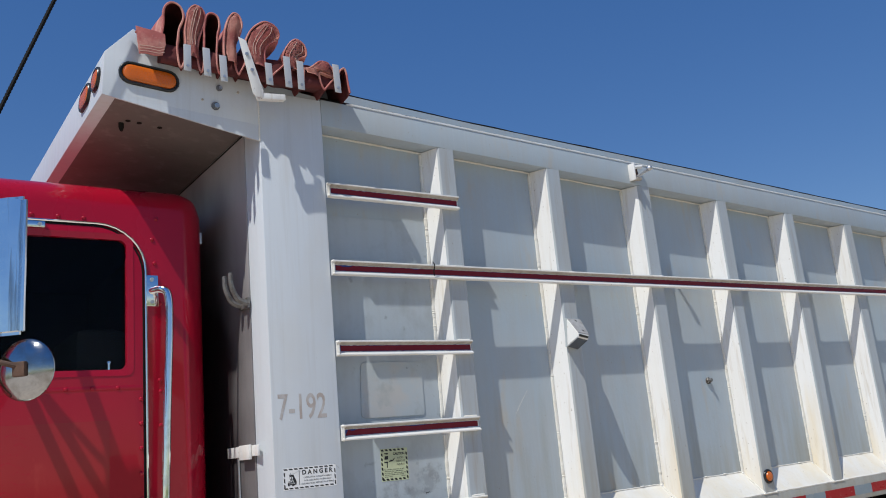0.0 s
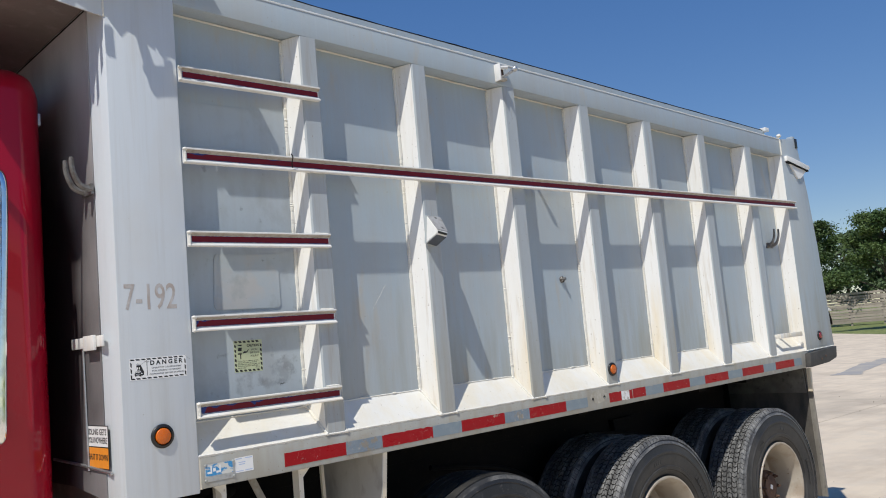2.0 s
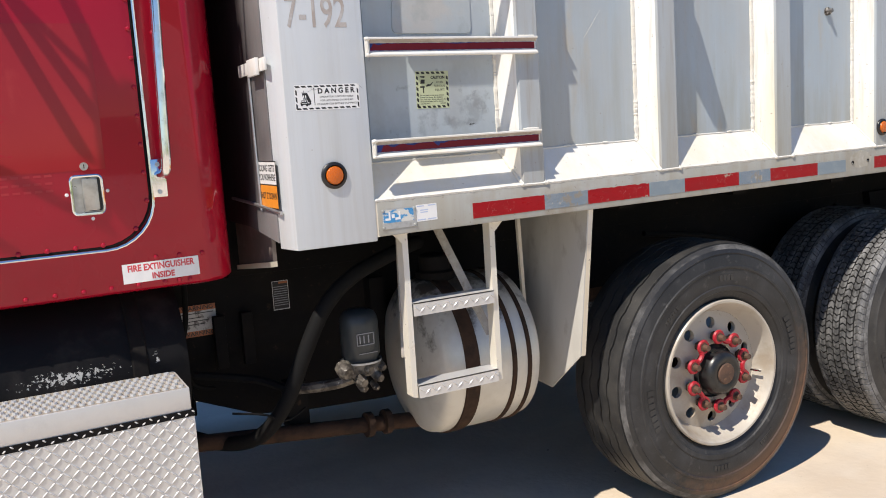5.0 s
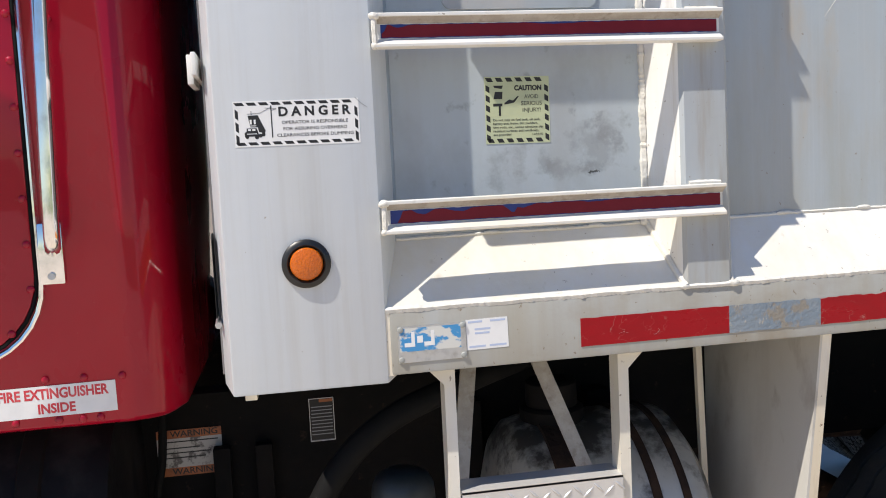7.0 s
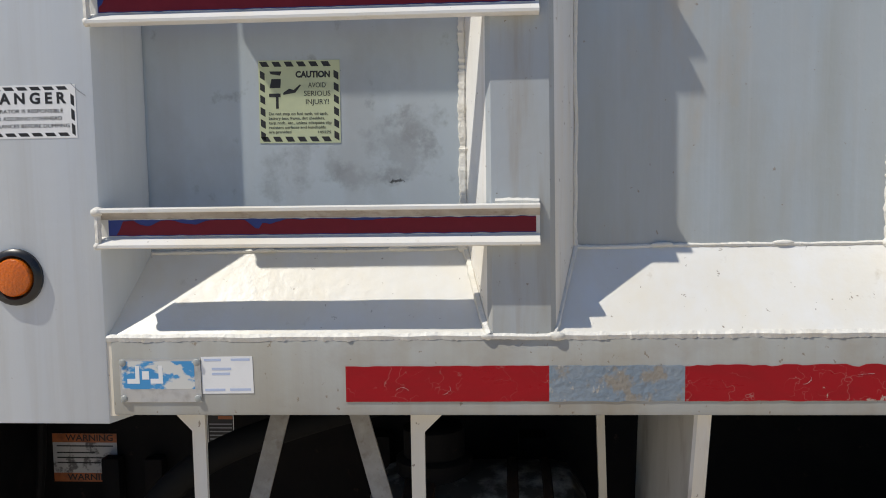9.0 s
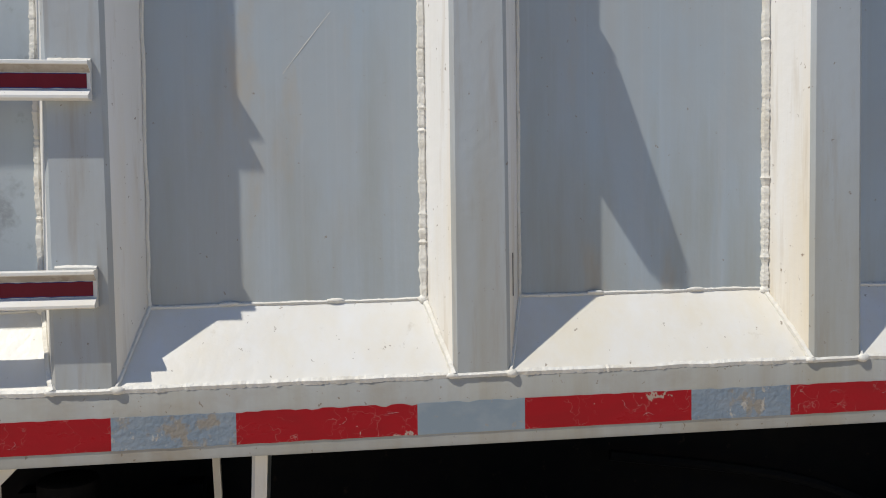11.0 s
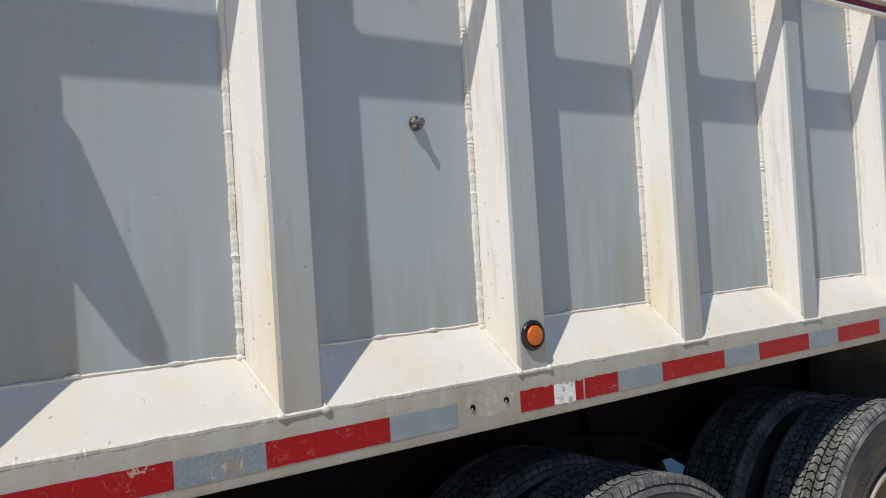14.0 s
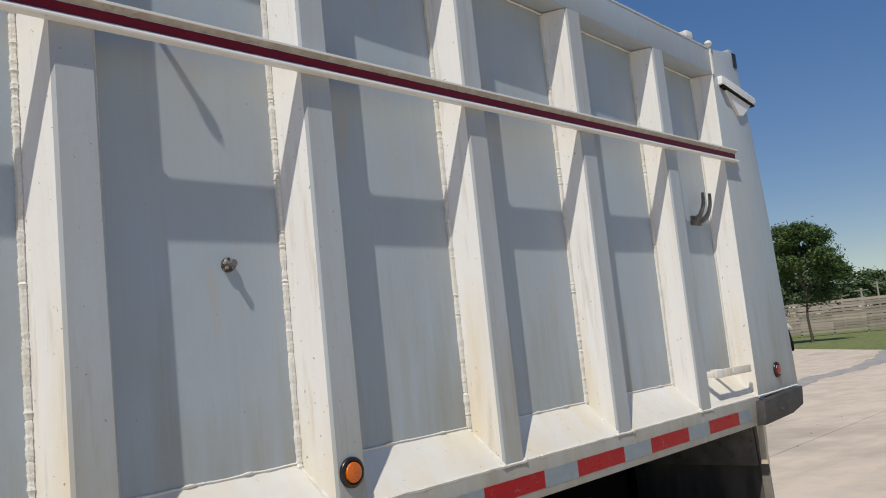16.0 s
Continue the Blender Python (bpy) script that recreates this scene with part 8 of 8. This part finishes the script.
trail = [Vector((19, 6.2, 0)), Vector((23.5, 7.1, 0)), Vector((27, 7.0, 0)), Vector((31, 7.4, 0)), Vector((38, 9.0, 0))]
pts = smooth_path(trail, 10)
for a, b in zip(pts, pts[1:]):
    wa = 0.35 + 0.2 * noise.noise(a)
    vs = [bm.verts.new(p) for p in ((a.x, a.y - wa, GZ + 0.004), (b.x, b.y - wa, GZ + 0.004), (b.x, b.y + wa, GZ + 0.004), (a.x, a.y + wa, GZ + 0.004))]
    bm.faces.new(vs)
bmesh.ops.remove_doubles(bm, verts=bm.verts, dist=0.02)
part("stain", bm, material("grey_stain", (0.30, 0.29, 0.28), 0.85, 0, [((0.40, 0.36, 0.31), (1.5, 1.5, 1.5), 0.42, 0.6, 0.9)]), pavement, "grey stain trailing over the concrete")
bm = bmesh.new()
rng = random.Random(4)
for k in range(60):
    x, y = rng.uniform(3, 16), rng.uniform(-1.5, 4.5)
    r = rng.uniform(0.004, 0.012)
    made = bmesh.ops.create_icosphere(bm, subdivisions=1, radius=r)
    for v in made["verts"]:
        v.co = Vector((v.co.x * rng.uniform(0.7, 1.6), v.co.y, v.co.z * 0.5)) + Vector((x, y, GZ + r * 0.4))
for k in range(150):
    x, y = rng.uniform(-1.5, 5.5), rng.uniform(-3.2, 0.9)
    s_ = rng.uniform(0.003, 0.010)
    made = bmesh.ops.create_icosphere(bm, subdivisions=1, radius=s_)
    for v in made["verts"]:
        v.co = Vector((v.co.x * rng.uniform(0.7, 2.2), v.co.y, v.co.z * 0.4)) + Vector((x, y, GZ + s_ * 0.3))
tagged(part("grit", bm, SOIL, pavement, "loose bits of grit and bark"), kind="stuff")

# board fence beyond the verge
FENCE_D = Vector((-0.245, 0.9695))                 # along the fence
FENCE_N = Vector((FENCE_D.y, -FENCE_D.x))          # away from the yard
origin = Vector((71.4, 22.2))
fence = thing("fence", "long weathered grey board fence beyond the grass", "fence")
bm = bmesh.new()
box(bm, -0.07, 0.07, -0.07, 0.07, -0.10, 2.66)
fence_post = as_mesh("fence_post", bm, FENCE)
rng = random.Random(8)
turn = math.atan2(FENCE_D.y, FENCE_D.x)
plank_meshes = []
for v in range(3):
    bm = bmesh.new()
    n = 6
    h = 0.185 + 0.014 * v
    lo, hi = [], []
    for i in range(n + 1):
        s = 0.03 * noise.noise((i * 0.6, v * 5, 0))
        lo.append((2.45 * i / n, s))
        hi.append((2.45 * i / n, s + h))
    prism(bm, lo + hi[::-1], "y", -0.02, 0.02)
    plank_meshes.append(as_mesh("plank", bm, FENCE))
for k in range(-24, 24):
    p = origin + FENCE_D * (2.44 * k)
    part("fence_post", fence_post, None, fence, at=Matrix.Translation((p.x, p.y, 0)) @ Matrix.Rotation(turn, 4, "Z"))
    for r in range(11):
        z = 0.12 + 0.228 * r + rng.uniform(-0.03, 0.03)
        part("plank", plank_meshes[rng.randrange(3)], None, fence, at=Matrix.Translation((p.x - 0.12 * FENCE_N.x, p.y - 0.12 * FENCE_N.y, z)) @ Matrix.Rotation(turn, 4, "Z") @ Matrix.Rotation(rng.uniform(-0.012, 0.012), 4, "Y"))

# ---- trees ----


def tree(name, label, place, height, spread, trunk_r, seed, leaves, mat_, clear=0.22, leaf=0.16, group="trees"):
    """Tapered trunk with limbs, and a crown of many small leaf clumps set at the limbs' ends."""
    rng = random.Random(seed)
    ob = thing(name, label, "tree", group, at=Matrix.Translation(place))
    bm = bmesh.new()
    top = height * 0.72
    line_ = [Vector((0.10 * height * 0.05 * math.sin(i * 1.3 + seed), 0.05 * math.cos(i * 1.7 + seed), top * i / 8)) for i in range(9)]
    tube(bm, line_, [trunk_r * (1.25 if i == 0 else 1 - 0.09 * i) for i in range(9)], 10)
    tips = [line_[-1] + Vector((0, 0, height * 0.1))]
    limbs = []
    for k in range(16):
        h = height * (clear + (0.66 - clear) * (k / 15) ** 0.9)
        a = k * 2.4 + rng.uniform(-0.4, 0.4)
        reach = spread * (0.95 - 0.55 * (k / 15)) * rng.uniform(0.7, 1.1)
        base = line_[min(int(h / top * 8), 7)].copy()
        base.z = h
        end = base + Vector((math.cos(a) * reach, math.sin(a) * reach, height * rng.uniform(0.10, 0.26)))
        mid = base.lerp(end, 0.5) + Vector((0, 0, height * 0.03))
        limbs.append(smooth_path([base, mid, end], 4))
        tips += [end, mid.lerp(end, 0.5) + Vector((0, 0, 0.2)), base.lerp(end, 0.62) + Vector((rng.uniform(-.5, .5), rng.uniform(-.5, .5), rng.uniform(0, .8)))]
    for p in limbs:
        tube(bm, p, [trunk_r * 0.42 * (1 - 0.085 * i) for i in range(len(p))], 6)
    part("trunk", bm, BARK, ob)
    sizes = [rng.choice((0.050, 0.070, 0.085, 0.105, 0.135)) for _ in tips]
    verts, faces = [], []
    for k in range(leaves):
        q = rng.randrange(len(tips))
        d = Vector((rng.gauss(0, 1), rng.gauss(0, 1), rng.gauss(0, 0.62)))
        p = tips[q] + d * spread * sizes[q]
        if p.z < height * clear * 0.85 or p.z > height:
            continue
        s = leaf * rng.uniform(0.6, 1.5)
        u = Vector((rng.gauss(0, 1), rng.gauss(0, 1), rng.gauss(0, 0.6))).normalized()
        w = u.orthogonal().normalized()
        w = (w * math.cos(k) + u.cross(w) * math.sin(k)).normalized()
        n = len(verts)
        verts += [p - u * s, p + w * s * 0.42 - u * s * 0.1, p + u * s, p - w * s * 0.42 - u * s * 0.1 + Vector((0, 0, s * 0.2))]
        faces.append((n, n + 1, n + 2, n + 3))
    mesh = bpy.data.meshes.new("crown")
    mesh.from_pydata([tuple(v) for v in verts], [], faces)
    mesh.materials.append(mat_)
    part("crown", mesh, mat_, ob)
    return ob


def polar(yaw, dist, eye=(0.24, -1.57)):
    return (eye[0] + dist * math.sin(radians(yaw)), eye[1] + dist * math.cos(radians(yaw)), 0)


tree("yard_tree", "leafy green tree with a slim trunk on the grass verge", polar(70.2, 59.5), 8.6, 3.25, 0.09, 3, 34000, LEAF, 0.22, 0.095, "trees on the verge")
tree("yard_tree", "broad leafy green tree on the grass verge", polar(66.0, 77), 9.7, 4.4, 0.2, 11, 30000, LEAF, 0.10, 0.11, "trees on the verge")
tree("yard_tree", "broad leafy green tree on the grass verge", polar(62.4, 84), 10.0, 4.8, 0.2, 12, 28000, LEAF, 0.08, 0.11, "trees on the verge")
for k, (yaw, dist, h, s) in enumerate(((64.3, 104, 11.5, 5.6), (67.8, 108, 11.6, 5.6), (71.4, 112, 8.8, 5.0), (73.4, 128, 7.6, 5.4), (76.2, 132, 6.0, 5.6), (60.0, 110, 12.0, 6.0), (78.8, 130, 4.8, 5.4), (69.6, 116, 9.0, 5.6), (74.9, 150, 8.0, 6.5))):
    tree("far_tree", "far green tree behind the fence", polar(yaw, dist), h, s, 0.25, 40 + k, 9000, LEAF_FAR, 0.10, 0.24, "trees behind the fence")

for yaw, dist, h, arm_z in ((73.3, 104, 4.0, 3.75), (74.2, 116, 4.9, 4.6), (72.2, 108, 3.6, 3.4)):
    x, y, _ = polar(yaw, dist)
    bm = bmesh.new()
    tube(bm, [(0, 0, -0.05), (0, 0, h)], [0.14, 0.10], 8)
    pole = thing("utility_pole", "weathered grey utility pole behind the fence", "utility pole", "utility poles", bm=bm, mat=POLE, at=Matrix.Translation((x, y, 0)))
    bm = bmesh.new()
    box(bm, -0.05, 0.05, -0.8, 0.8, arm_z - 0.05, arm_z + 0.05)
    part("cross_arm", bm, POLE, pole, at=Matrix.Rotation(radians(-20), 4, "Z"))
